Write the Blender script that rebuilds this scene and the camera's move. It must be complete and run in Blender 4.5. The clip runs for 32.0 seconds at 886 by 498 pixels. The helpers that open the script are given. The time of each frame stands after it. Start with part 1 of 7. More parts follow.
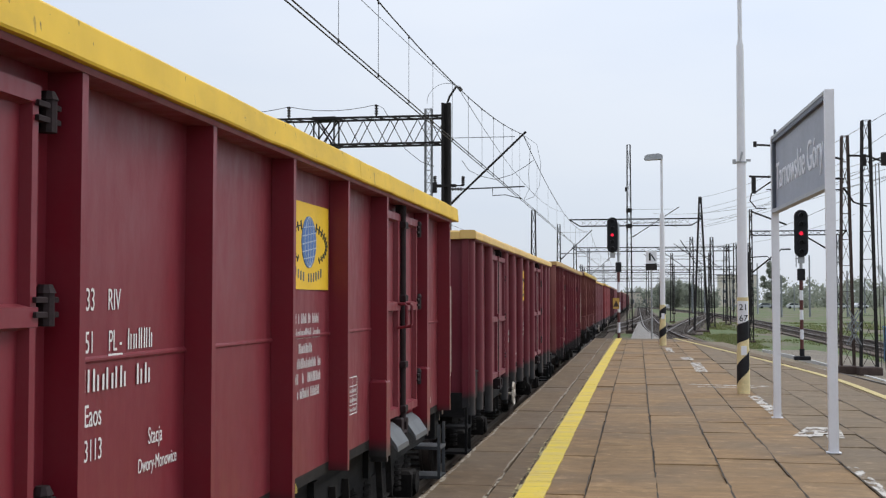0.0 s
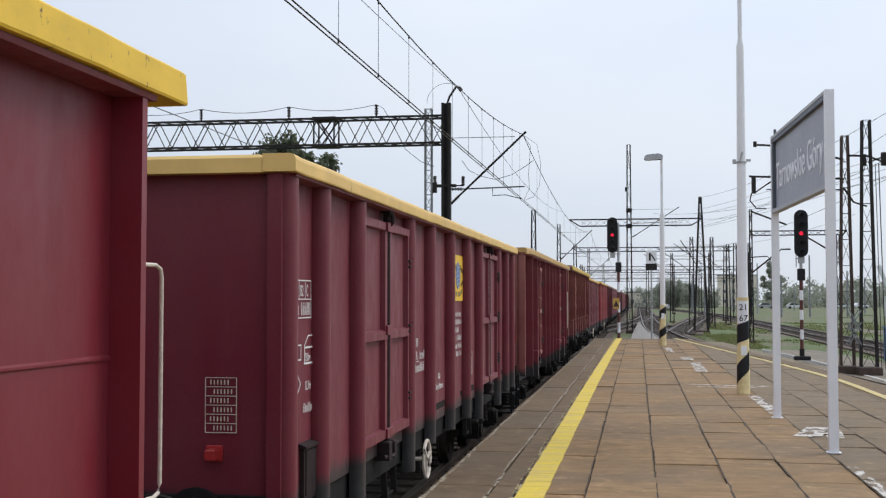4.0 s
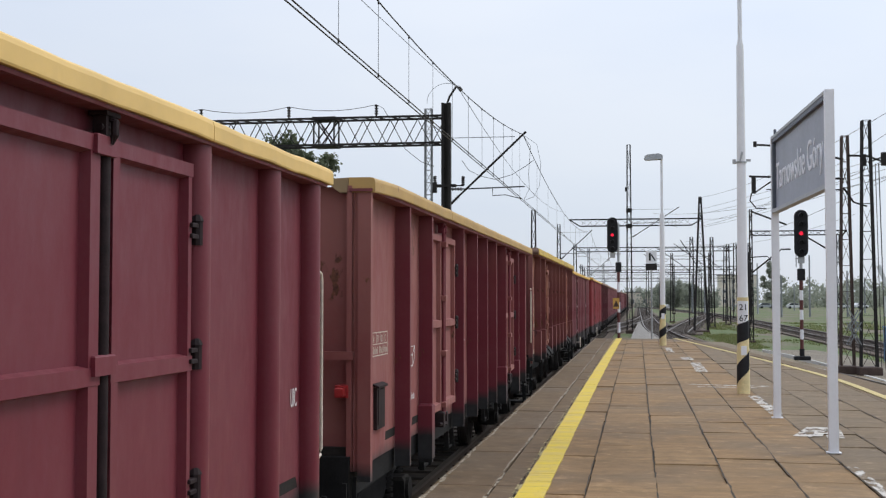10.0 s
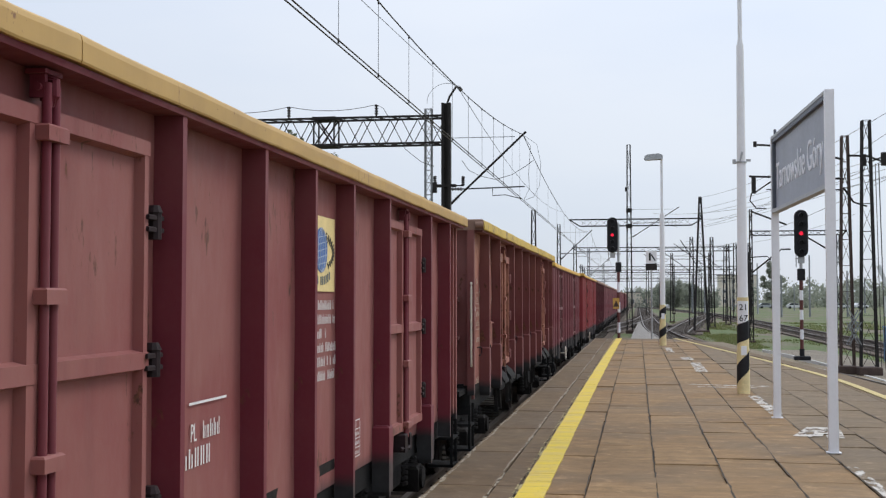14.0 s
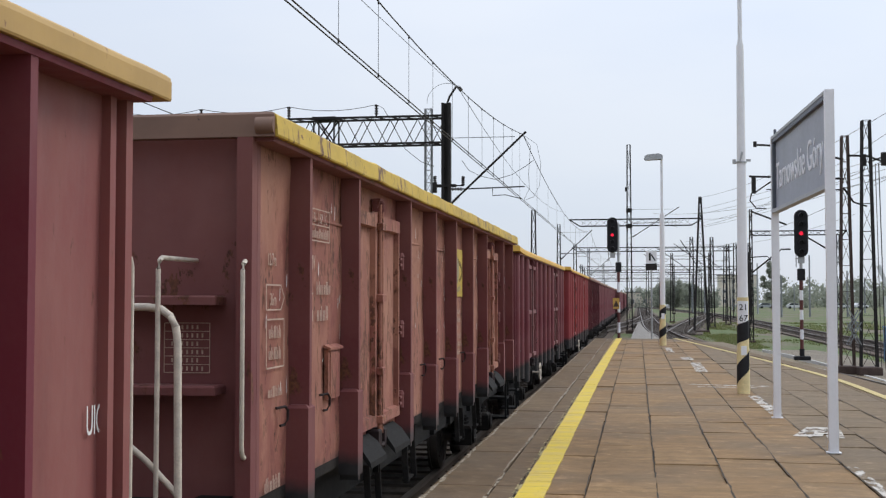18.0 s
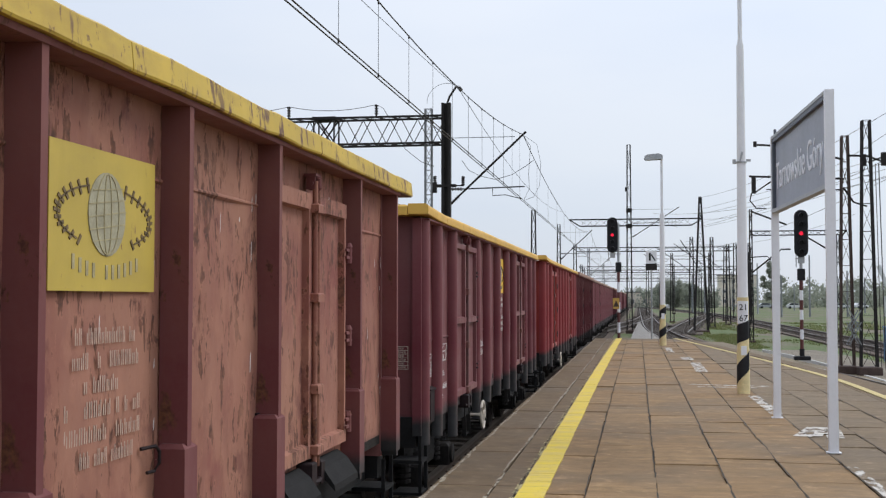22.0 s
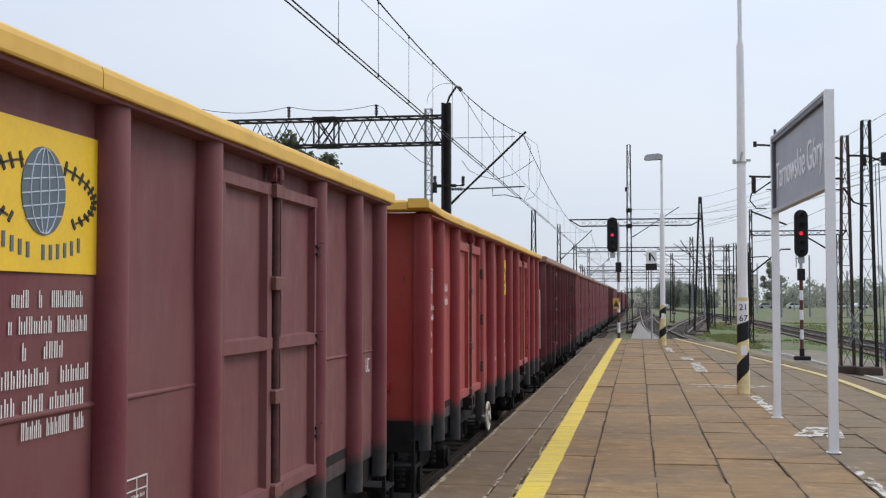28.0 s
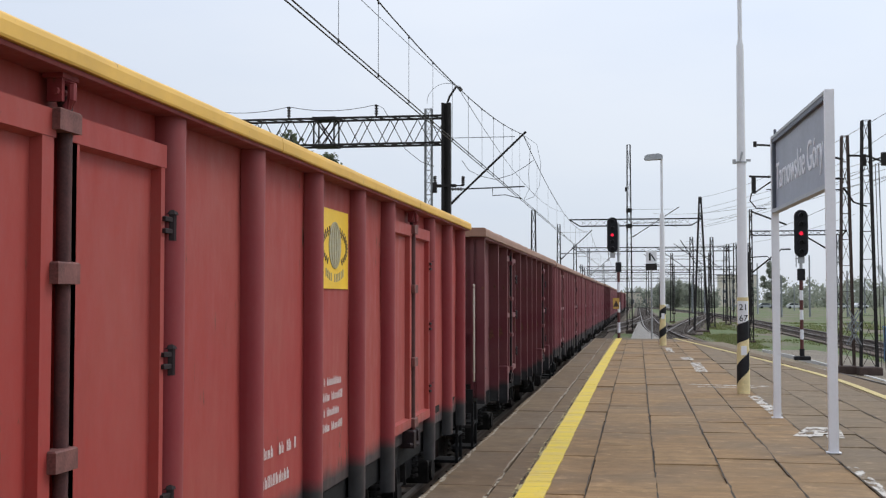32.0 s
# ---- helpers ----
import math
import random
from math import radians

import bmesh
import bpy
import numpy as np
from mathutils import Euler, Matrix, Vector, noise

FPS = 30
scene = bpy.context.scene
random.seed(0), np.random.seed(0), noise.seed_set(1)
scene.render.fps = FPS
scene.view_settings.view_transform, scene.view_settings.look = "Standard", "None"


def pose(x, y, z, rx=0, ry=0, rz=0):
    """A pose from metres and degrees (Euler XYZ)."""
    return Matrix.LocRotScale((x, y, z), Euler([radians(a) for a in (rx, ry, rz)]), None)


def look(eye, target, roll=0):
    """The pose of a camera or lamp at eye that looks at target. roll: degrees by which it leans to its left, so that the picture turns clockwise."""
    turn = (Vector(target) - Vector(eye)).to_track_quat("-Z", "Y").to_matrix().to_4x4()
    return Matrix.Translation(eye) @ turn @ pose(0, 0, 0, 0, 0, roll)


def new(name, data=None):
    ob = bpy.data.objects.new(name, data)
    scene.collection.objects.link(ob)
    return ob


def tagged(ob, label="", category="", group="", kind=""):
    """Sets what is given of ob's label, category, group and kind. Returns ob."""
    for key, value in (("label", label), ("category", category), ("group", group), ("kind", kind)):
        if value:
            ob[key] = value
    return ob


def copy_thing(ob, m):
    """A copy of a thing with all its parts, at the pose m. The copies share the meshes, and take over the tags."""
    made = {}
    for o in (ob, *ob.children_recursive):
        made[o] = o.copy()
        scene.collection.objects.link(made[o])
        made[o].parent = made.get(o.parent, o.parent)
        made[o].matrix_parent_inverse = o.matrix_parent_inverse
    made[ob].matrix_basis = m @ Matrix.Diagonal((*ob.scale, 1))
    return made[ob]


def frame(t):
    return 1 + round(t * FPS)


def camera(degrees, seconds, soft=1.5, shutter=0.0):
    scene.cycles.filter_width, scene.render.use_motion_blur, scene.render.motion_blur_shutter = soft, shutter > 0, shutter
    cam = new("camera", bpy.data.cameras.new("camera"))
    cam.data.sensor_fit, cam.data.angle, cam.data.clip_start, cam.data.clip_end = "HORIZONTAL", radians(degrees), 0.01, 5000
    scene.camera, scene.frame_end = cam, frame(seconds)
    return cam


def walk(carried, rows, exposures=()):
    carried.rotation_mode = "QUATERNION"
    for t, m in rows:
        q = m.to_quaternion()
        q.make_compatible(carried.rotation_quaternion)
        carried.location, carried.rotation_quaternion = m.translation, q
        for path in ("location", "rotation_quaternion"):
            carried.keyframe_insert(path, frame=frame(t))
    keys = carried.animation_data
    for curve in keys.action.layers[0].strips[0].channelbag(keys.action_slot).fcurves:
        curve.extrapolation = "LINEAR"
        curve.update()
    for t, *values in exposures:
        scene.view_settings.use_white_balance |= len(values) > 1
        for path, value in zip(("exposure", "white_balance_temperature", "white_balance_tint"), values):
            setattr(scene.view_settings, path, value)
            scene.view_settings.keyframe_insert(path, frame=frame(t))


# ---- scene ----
# a camera on a stand on the platform, looking along the track
EYE = (0.0, 0.0, 1.65)
YAW, PITCH = -9.33, 2.42
cam = camera(40.94, 32.0, soft=1.25)
VIEW = pose(*EYE, 90 + PITCH, 0, -YAW)
walk(cam, [(0.0, VIEW), (32.0, VIEW)], exposures=[(0.0, 0.0), (32.0, 0.0)])

# ---------------------------------------------------------------- light
SUN_EL, SUN_AZ = 46.0, 52.0
world = bpy.data.worlds.new("overcast_sky")
scene.world = world
world.use_nodes = True
wn, wl = world.node_tree.nodes, world.node_tree.links
wn.clear()
w_out = wn.new("ShaderNodeOutputWorld")
w_sky = wn.new("ShaderNodeTexSky")
w_sky.sky_type = 'NISHITA'
w_sky.sun_disc = False
w_sky.sun_elevation, w_sky.sun_rotation = radians(SUN_EL), radians(SUN_AZ)
w_bg1 = wn.new("ShaderNodeBackground")
w_bg1.inputs[1].default_value = 0.10
wl.new(w_sky.outputs[0], w_bg1.inputs[0])
w_co = wn.new("ShaderNodeTexCoord")
w_map = wn.new("ShaderNodeMapping")
w_map.inputs["Scale"].default_value = (1.0, 1.0, 3.5)
w_noise = wn.new("ShaderNodeTexNoise")
w_noise.inputs["Scale"].default_value = 1.6
w_noise.inputs["Detail"].default_value = 5
w_ramp = wn.new("ShaderNodeValToRGB")
w_ramp.color_ramp.elements[0].position, w_ramp.color_ramp.elements[0].color = 0.3, (0.66, 0.745, 0.90, 1)
w_ramp.color_ramp.elements[1].position, w_ramp.color_ramp.elements[1].color = 0.7, (0.80, 0.85, 0.94, 1)
w_bg2 = wn.new("ShaderNodeBackground")
# thin cloud glows towards the veiled sun and dims away from it
w_dot = wn.new("ShaderNodeVectorMath")
w_dot.operation = 'DOT_PRODUCT'
w_dot.inputs[1].default_value = (math.sin(radians(SUN_AZ)) * math.cos(radians(SUN_EL)), math.cos(radians(SUN_AZ)) * math.cos(radians(SUN_EL)), math.sin(radians(SUN_EL)))
wl.new(w_co.outputs["Generated"], w_dot.inputs[0])
w_glow = wn.new("ShaderNodeMapRange")
w_glow.interpolation_type = 'SMOOTHSTEP'
w_glow.inputs[1].default_value, w_glow.inputs[2].default_value = -0.7, 1.0
w_glow.inputs[3].default_value, w_glow.inputs[4].default_value = 0.80, 1.08
wl.new(w_dot.outputs["Value"], w_glow.inputs[0])
# an overcast sky is brighter overhead than at the horizon
w_sep = wn.new("ShaderNodeSeparateXYZ")
wl.new(w_co.outputs["Generated"], w_sep.inputs[0])
w_zen = wn.new("ShaderNodeMapRange")
w_zen.inputs[1].default_value, w_zen.inputs[2].default_value = 0.0, 1.0
w_zen.inputs[3].default_value, w_zen.inputs[4].default_value = 0.92, 1.70
wl.new(w_sep.outputs[2], w_zen.inputs[0])
w_mul = wn.new("ShaderNodeMath")
w_mul.operation = 'MULTIPLY'
wl.new(w_glow.outputs[0], w_mul.inputs[0])
wl.new(w_zen.outputs[0], w_mul.inputs[1])
wl.new(w_mul.outputs[0], w_bg2.inputs[1])
w_mix = wn.new("ShaderNodeMixShader")
w_mix.inputs[0].default_value = 0.86
wl.new(w_co.outputs["Generated"], w_map.inputs[0])
wl.new(w_map.outputs[0], w_noise.inputs[0])
wl.new(w_noise.outputs[0], w_ramp.inputs[0])
wl.new(w_ramp.outputs[0], w_bg2.inputs[0])
wl.new(w_bg1.outputs[0], w_mix.inputs[1])
wl.new(w_bg2.outputs[0], w_mix.inputs[2])
wl.new(w_mix.outputs[0], w_out.inputs[0])

sun = new("sun", bpy.data.lights.new("sun", 'SUN'))
sun.data.energy, sun.data.angle, sun.data.color = 1.45, radians(22), (1.0, 0.965, 0.92)
az, el = radians(SUN_AZ), radians(SUN_EL)
sun.matrix_world = look((20 * math.sin(az) * math.cos(el), 20 * math.cos(az) * math.cos(el), 20 * math.sin(el)), (0, 0, 0))


# ---------------------------------------------------------------- materials
def tree(name):
    m = bpy.data.materials.new(name)
    m.use_nodes = True
    n = m.node_tree.nodes
    return m, n, m.node_tree.links, n["Principled BSDF"]


def noise_of(n, l, scale, detail=4.0, stretch=None, rough=0.55, kind="Object", twist=0.0):
    co = n.new("ShaderNodeTexCoord" if kind == "Object" else "ShaderNodeNewGeometry")
    t = n.new("ShaderNodeTexNoise")
    t.inputs["Scale"].default_value, t.inputs["Detail"].default_value, t.inputs["Roughness"].default_value = scale, detail, rough
    t.inputs["Distortion"].default_value = twist
    src = co.outputs[kind]
    if stretch:
        mp = n.new("ShaderNodeMapping")
        mp.inputs["Scale"].default_value = stretch
        l.new(src, mp.inputs[0])
        src = mp.outputs[0]
    l.new(src, t.inputs["Vector"])
    return t.outputs["Fac"]


def ramp_of(n, l, fac, stops):
    r = n.new("ShaderNodeValToRGB")
    e = r.color_ramp.elements
    while len(e) < len(stops):
        e.new(0.5)
    for k, (p, c) in enumerate(stops):
        e[k].position = p
        e[k].color = (*c, 1) if len(c) == 3 else c
    l.new(fac, r.inputs[0])
    return r.outputs[0]


def mix_of(n, l, fac, a, b, mode='MIX'):
    x = n.new("ShaderNodeMix")
    x.data_type, x.blend_type = 'RGBA', mode
    for sock, v in ((x.inputs[0], fac), (x.inputs[6], a), (x.inputs[7], b)):
        if isinstance(v, (int, float)):
            sock.default_value = v
        elif isinstance(v, tuple):
            sock.default_value = (*v, 1)
        else:
            l.new(v, sock)
    return x.outputs[2]


def bump_of(n, l, bsdf, fac, strength, dist):
    b = n.new("ShaderNodeBump")
    b.inputs["Strength"].default_value, b.inputs["Distance"].default_value = strength, dist
    l.new(fac, b.inputs["Height"])
    l.new(b.outputs[0], bsdf.inputs["Normal"])


def plain(name, col, rough=0.6, metal=0.0, var=0.25, scale=6.0, bump=0.0):
    """A colour with soft variation at two scales."""
    m, n, l, b = tree(name)
    lo = tuple(c * (1 - var) for c in col)
    hi = tuple(min(1, c * (1 + var)) for c in col)
    c1 = ramp_of(n, l, noise_of(n, l, scale), [(0.3, lo), (0.7, hi)])
    f2 = noise_of(n, l, scale * 9, 3)
    c2 = mix_of(n, l, 0.35, c1, ramp_of(n, l, f2, [(0.35, lo), (0.65, hi)]))
    l.new(c2, b.inputs["Base Color"])
    b.inputs["Roughness"].default_value, b.inputs["Metallic"].default_value = rough, metal
    if max(col) < 0.06:
        b.inputs["Specular IOR Level"].default_value = 0.2
    if bump:
        bump_of(n, l, b, f2, bump, 0.01)
    return m


def paint(name, col, faded, fade, rust, black_z=None, rough=0.45, grime=0.5, spec=0.4):
    """Wagon paint: faded patches, vertical streaks, rust spots, a black painted band below black_z."""
    m, n, l, b = tree(name)
    big = noise_of(n, l, 0.9, 5)
    base = mix_of(n, l, ramp_of(n, l, big, [(0.55 - 0.35 * fade, (0, 0, 0)), (0.85 - 0.35 * fade, (1, 1, 1))]), col, faded)
    streak = noise_of(n, l, 1.0, 6, (1.0, 4.0, 0.7))
    dark = tuple(c * 0.5 for c in col)
    base = mix_of(n, l, ramp_of(n, l, streak, [(0.56, (0, 0, 0)), (0.85, (grime, grime, grime))]), base, dark)
    spots = noise_of(n, l, 7.0, 7, (1.0, 1.3, 0.45), 0.62)
    cut = 0.74 - 0.28 * rust
    rust_f = ramp_of(n, l, spots, [(cut, (0, 0, 0)), (cut + 0.05, (1, 1, 1))])
    rust_c = ramp_of(n, l, noise_of(n, l, 30, 3), [(0.35, (0.060, 0.022, 0.014)), (0.7, (0.175, 0.068, 0.032))])
    base = mix_of(n, l, rust_f, base, rust_c)
    dust = noise_of(n, l, 40, 3)
    base = mix_of(n, l, ramp_of(n, l, dust, [(0.4, (0, 0, 0)), (0.75, (0.14 * fade, 0.14 * fade, 0.14 * fade))]), base, (0.20, 0.11, 0.10))
    if rust > 0.4:
        # scabs of lifted paint: torn dark flakes with paler rims, thick in some fields and thin in others
        field = noise_of(n, l, 0.55, 3)
        scab = noise_of(n, l, 9.0, 7, (1.0, 1.5, 0.6), 0.62, "Object", 0.25)
        both = n.new("ShaderNodeMath")
        both.operation = 'MULTIPLY_ADD'
        l.new(field, both.inputs[0])
        both.inputs[1].default_value = 0.28
        l.new(scab, both.inputs[2])
        base = mix_of(n, l, ramp_of(n, l, both.outputs[0], [(0.695, (0, 0, 0)), (0.710, (0.35, 0.35, 0.35)), (0.725, (0, 0, 0))]), base, tuple(min(1, x * 1.5) for x in faded))
        base = mix_of(n, l, ramp_of(n, l, both.outputs[0], [(0.720, (0, 0, 0)), (0.740, (0.9, 0.9, 0.9))]), base, rust_c)
        scuff = noise_of(n, l, 3.2, 7, (1.0, 1.5, 0.9), 0.66)
        base = mix_of(n, l, ramp_of(n, l, scuff, [(0.50, (0, 0, 0)), (0.62, (0.45, 0.45, 0.45))]), base, tuple(min(1, x * 1.2) for x in faded))
        base = mix_of(n, l, ramp_of(n, l, scuff, [(0.34, (0.6, 0.6, 0.6)), (0.42, (0, 0, 0))]), base, tuple(x * 0.6 for x in col))
    if rust > 0.15:
        # scratches and flakes, in patches
        fleck = noise_of(n, l, 11.0, 6, (1.0, 1.9, 0.55), 0.7)
        where = noise_of(n, l, 1.1, 3)
        mul = n.new("ShaderNodeMath")
        mul.operation = 'MULTIPLY'
        l.new(fleck, mul.inputs[0])
        l.new(where, mul.inputs[1])
        c2 = 0.40 - 0.17 * rust
        base = mix_of(n, l, ramp_of(n, l, mul.outputs[0], [(c2, (0, 0, 0)), (c2 + 0.03, (0.95, 0.95, 0.95))]), base, rust_c)
    if black_z is not None:
        co = n.new("ShaderNodeTexCoord")
        sep = n.new("ShaderNodeSeparateXYZ")
        l.new(co.outputs["Object"], sep.inputs[0])
        ad = n.new("ShaderNodeMath")
        ad.operation = 'MULTIPLY_ADD'
        l.new(noise_of(n, l, 3.0, 5), ad.inputs[0])
        ad.inputs[1].default_value = 0.16
        l.new(sep.outputs[2], ad.inputs[2])
        f = ramp_of(n, l, ad.outputs[0], [(0.0, (1, 1, 1)), (0.5, (0, 0, 0))])
        rng = n.new("ShaderNodeMapRange")
        rng.inputs[1].default_value, rng.inputs[2].default_value = black_z + 0.04, black_z + 0.15
        rng.inputs[3].default_value, rng.inputs[4].default_value = 1.0, 0.0
        l.new(ad.outputs[0], rng.inputs[0])
        soot = ramp_of(n, l, noise_of(n, l, 8, 5), [(0.3, (0.011, 0.0112, 0.012)), (0.75, (0.030, 0.030, 0.031))])
        base = mix_of(n, l, rng.outputs[0], base, soot)
    b.inputs["Specular IOR Level"].default_value = spec
    # sheen brightens the dusty paint at grazing angles, imitating reflected sky
    b.inputs["Sheen Weight"].default_value, b.inputs["Sheen Roughness"].default_value = 0.14, 0.45
    b.inputs["Sheen Tint"].default_value = (0.75, 0.44, 0.41, 1)
    l.new(base, b.inputs["Base Color"])
    l.new(ramp_of(n, l, spots, [(0.3, (rough,) * 3), (0.75, (min(0.95, rough + 0.3),) * 3)]), b.inputs["Roughness"])
    bump_of(n, l, b, mix_of(n, l, 0.5, spots, dust), 0.10 + 0.25 * rust, 0.006)
    return m


def rim_paint(name, col, worn, amount):
    """Yellow rim paint, knocked off in chips and dark scuffs."""
    m, n, l, b = tree(name)
    v = ramp_of(n, l, noise_of(n, l, 2.2, 5), [(0.3, tuple(c * 0.8 for c in col)), (0.7, col)])
    chips = noise_of(n, l, 5.0, 7, (1.5, 2.2, 0.8), 0.6)
    cut = 0.76 - 0.2 * amount
    v = mix_of(n, l, ramp_of(n, l, chips, [(cut, (0, 0, 0)), (cut + 0.06, (1, 1, 1))]), v, worn)
    if amount > 0.3:
        nick = noise_of(n, l, 16.0, 6, (1.0, 1.2, 0.7), 0.66)
        v = mix_of(n, l, ramp_of(n, l, nick, [(0.70 - 0.08 * amount, (0, 0, 0)), (0.73 - 0.08 * amount, (0.9, 0.9, 0.9))]), v, worn)
        stain = noise_of(n, l, 3.0, 6, (1.0, 1.0, 2.2), 0.6)
        v = mix_of(n, l, ramp_of(n, l, stain, [(0.50, (0, 0, 0)), (0.70, (0.5 * amount,) * 3)]), v, tuple(0.5 * (p + q) for p, q in zip(col, worn)))
    dirt = noise_of(n, l, 1.0, 5, (3.0, 5.0, 2.0))
    v = mix_of(n, l, ramp_of(n, l, dirt, [(0.58, (0, 0, 0)), (0.85, (0.25, 0.25, 0.25))]), v, tuple(c * 0.5 for c in col))
    l.new(v, b.inputs["Base Color"])
    b.inputs["Roughness"].default_value = 0.6
    bump_of(n, l, b, chips, 0.2, 0.006)
    return m


MAT = {}
MAT["soot"] = plain("soot_black_steel", (0.011, 0.0105, 0.0105), 0.8, 0.0, 0.5, 9, 0.2)
MAT["bogie"] = plain("brown_black_bogie", (0.022, 0.019, 0.017), 0.85, 0.0, 0.5, 7, 0.3)
MAT["tread"] = plain("worn_wheel_steel", (0.16, 0.14, 0.13), 0.45, 0.8, 0.3, 14)
MAT["grimybar"] = plain("grimy_brown_bar", (0.072, 0.022, 0.021), 0.75, 0.0, 0.5, 12)
MAT["clampbrown"] = plain("dull_brown_clamp", (0.150, 0.056, 0.048), 0.75, 0.0, 0.5, 12)
MAT["darksteel"] = plain("dark_latch_steel", (0.022, 0.013, 0.014), 0.7, 0.0, 0.5, 12)
MAT["white"] = plain("white_stencil_paint", (0.72, 0.71, 0.69), 0.7, 0, 0.12, 30)
MAT["cream"] = plain("cream_handrail_paint", (0.60, 0.53, 0.44), 0.6, 0, 0.25, 15)
MAT["ghost"] = plain("weathered_pale_stencil", (0.47, 0.34, 0.27), 0.8, 0, 0.35, 22)
MAT["yellowtext"] = plain("yellow_stencil_paint", (0.60, 0.45, 0.10), 0.7, 0, 0.2, 25)
MAT["red"] = plain("red_bracket", (0.35, 0.02, 0.02), 0.5, 0, 0.2, 15)
MAT["logo"] = plain("yellow_sticker", (0.80, 0.50, 0.02), 0.5, 0, 0.08, 5)
MAT["logopale"] = plain("bleached_sticker", (0.78, 0.62, 0.28), 0.6, 0, 0.15, 8)
MAT["globe"] = plain("blue_globe_print", (0.06, 0.15, 0.38), 0.5, 0, 0.12, 9)
MAT["globegrey"] = plain("grey_globe_print", (0.09, 0.12, 0.15), 0.5, 0, 0.12, 9)
MAT["globefaint"] = plain("bleached_globe_print", (0.36, 0.33, 0.22), 0.6, 0, 0.25, 12)
MAT["inkfaint"] = plain("worn_brown_ink", (0.17, 0.115, 0.05), 0.7, 0, 0.4, 14)
MAT["gridfaint"] = plain("worn_globe_lines", (0.40, 0.34, 0.19), 0.7, 0, 0.3, 14)
MAT["fadedlogo"] = rim_paint("weathered_sticker", (0.58, 0.42, 0.07), (0.19, 0.09, 0.055), 0.45)
MAT["globeline"] = plain("pale_globe_lines", (0.50, 0.55, 0.62), 0.6, 0, 0.1, 9)
MAT["logoink"] = plain("dark_sticker_ink", (0.05, 0.05, 0.045), 0.6, 0, 0.2, 9)
MAT["metal"] = plain("galvanised_steel", (0.42, 0.43, 0.44), 0.5, 0.4, 0.12, 5)
MAT["polewhite"] = plain("white_pole_paint", (0.82, 0.81, 0.82), 0.5, 0, 0.06, 3)
MAT["poleyellow"] = plain("pale_yellow_pole_paint", (0.74, 0.61, 0.32), 0.6, 0, 0.2, 6)
MAT["poleblack"] = plain("black_pole_paint", (0.02, 0.02, 0.022), 0.6, 0, 0.3, 8)
MAT["signwhite"] = plain("white_sign_paint", (0.80, 0.80, 0.82), 0.45, 0, 0.05, 3)
MAT["signframe"] = plain("dark_grey_sign_frame", (0.10, 0.11, 0.135), 0.5, 0.2, 0.2, 3)
MAT["signgrey"] = plain("grey_blue_sign_face", (0.34, 0.36, 0.41), 0.5, 0, 0.12, 2)
MAT["signtext"] = plain("white_sign_letters", (0.80, 0.81, 0.84), 0.5, 0, 0.05, 8)
MAT["mast"] = plain("dark_weathered_mast", (0.030, 0.027, 0.026), 0.75, 0.1, 0.35, 4)
MAT["mastbrown"] = plain("rusty_brown_mast", (0.070, 0.045, 0.036), 0.8, 0.1, 0.4, 4)
MAT["mastgrey"] = plain("grey_lattice_mast", (0.24, 0.25, 0.26), 0.6, 0.3, 0.2, 4)
MAT["wire"] = plain("dark_copper_wire", (0.05, 0.045, 0.042), 0.5, 0.5, 0.2, 2)
MAT["wiregrey"] = plain("thin_grey_wire", (0.22, 0.23, 0.24), 0.5, 0.3, 0.2, 2)
MAT["insul"] = plain("brown_glazed_insulator", (0.03, 0.022, 0.02), 0.3, 0, 0.3, 8)
MAT["signalblack"] = plain("matt_black_signal", (0.018, 0.018, 0.02), 0.6, 0, 0.25, 6)
MAT["signalred"] = plain("faded_red_band", (0.11, 0.03, 0.026), 0.6, 0, 0.2, 6)
MAT["warn"] = plain("yellow_warning_board", (0.62, 0.38, 0.08), 0.5, 0, 0.12, 4)
MAT["rail"] = plain("rail_steel", (0.11, 0.085, 0.07), 0.5, 0.5, 0.3, 6)
MAT["railtop"] = plain("worn_rail_head", (0.20, 0.175, 0.155), 0.42, 0.7, 0.2, 6)
MAT["sleeper"] = plain("dark_timber_sleeper", (0.075, 0.060, 0.048), 0.9, 0, 0.3, 6, 0.3)
MAT["concrete"] = plain("worn_concrete", (0.30, 0.27, 0.24), 0.9, 0, 0.2, 3, 0.3)
MAT["kerbwhite"] = plain("whitewashed_kerb", (0.60, 0.59, 0.56), 0.8, 0, 0.2, 6, 0.2)
MAT["linewhite"] = plain("worn_white_line_paint", (0.60, 0.57, 0.52), 0.8, 0, 0.25, 9)
MAT["house"] = plain("grey_cream_rendered_wall", (0.74, 0.67, 0.56), 0.9, 0, 0.18, 0.5)
MAT["ledge"] = plain("dull_grey_steel", (0.10, 0.105, 0.11), 0.5, 0.3, 0.25, 6)
MAT["roof"] = plain("grey_roofing_felt", (0.12, 0.11, 0.11), 0.9, 0, 0.2, 2)
MAT["glass"] = plain("dark_window_glass", (0.02, 0.025, 0.03), 0.1, 0, 0.2, 2)
MAT["dullglass"] = plain("dusty_window_glass", (0.14, 0.14, 0.145), 0.25, 0, 0.25, 1)
MAT["carwhite"] = plain("white_car_paint", (0.62, 0.63, 0.64), 0.25, 0, 0.05, 2)
MAT["carsilver"] = plain("silver_car_paint", (0.36, 0.38, 0.40), 0.3, 0.4, 0.08, 2)
MAT["rubber"] = plain("black_rubber", (0.015, 0.015, 0.015), 0.8, 0, 0.2, 9)
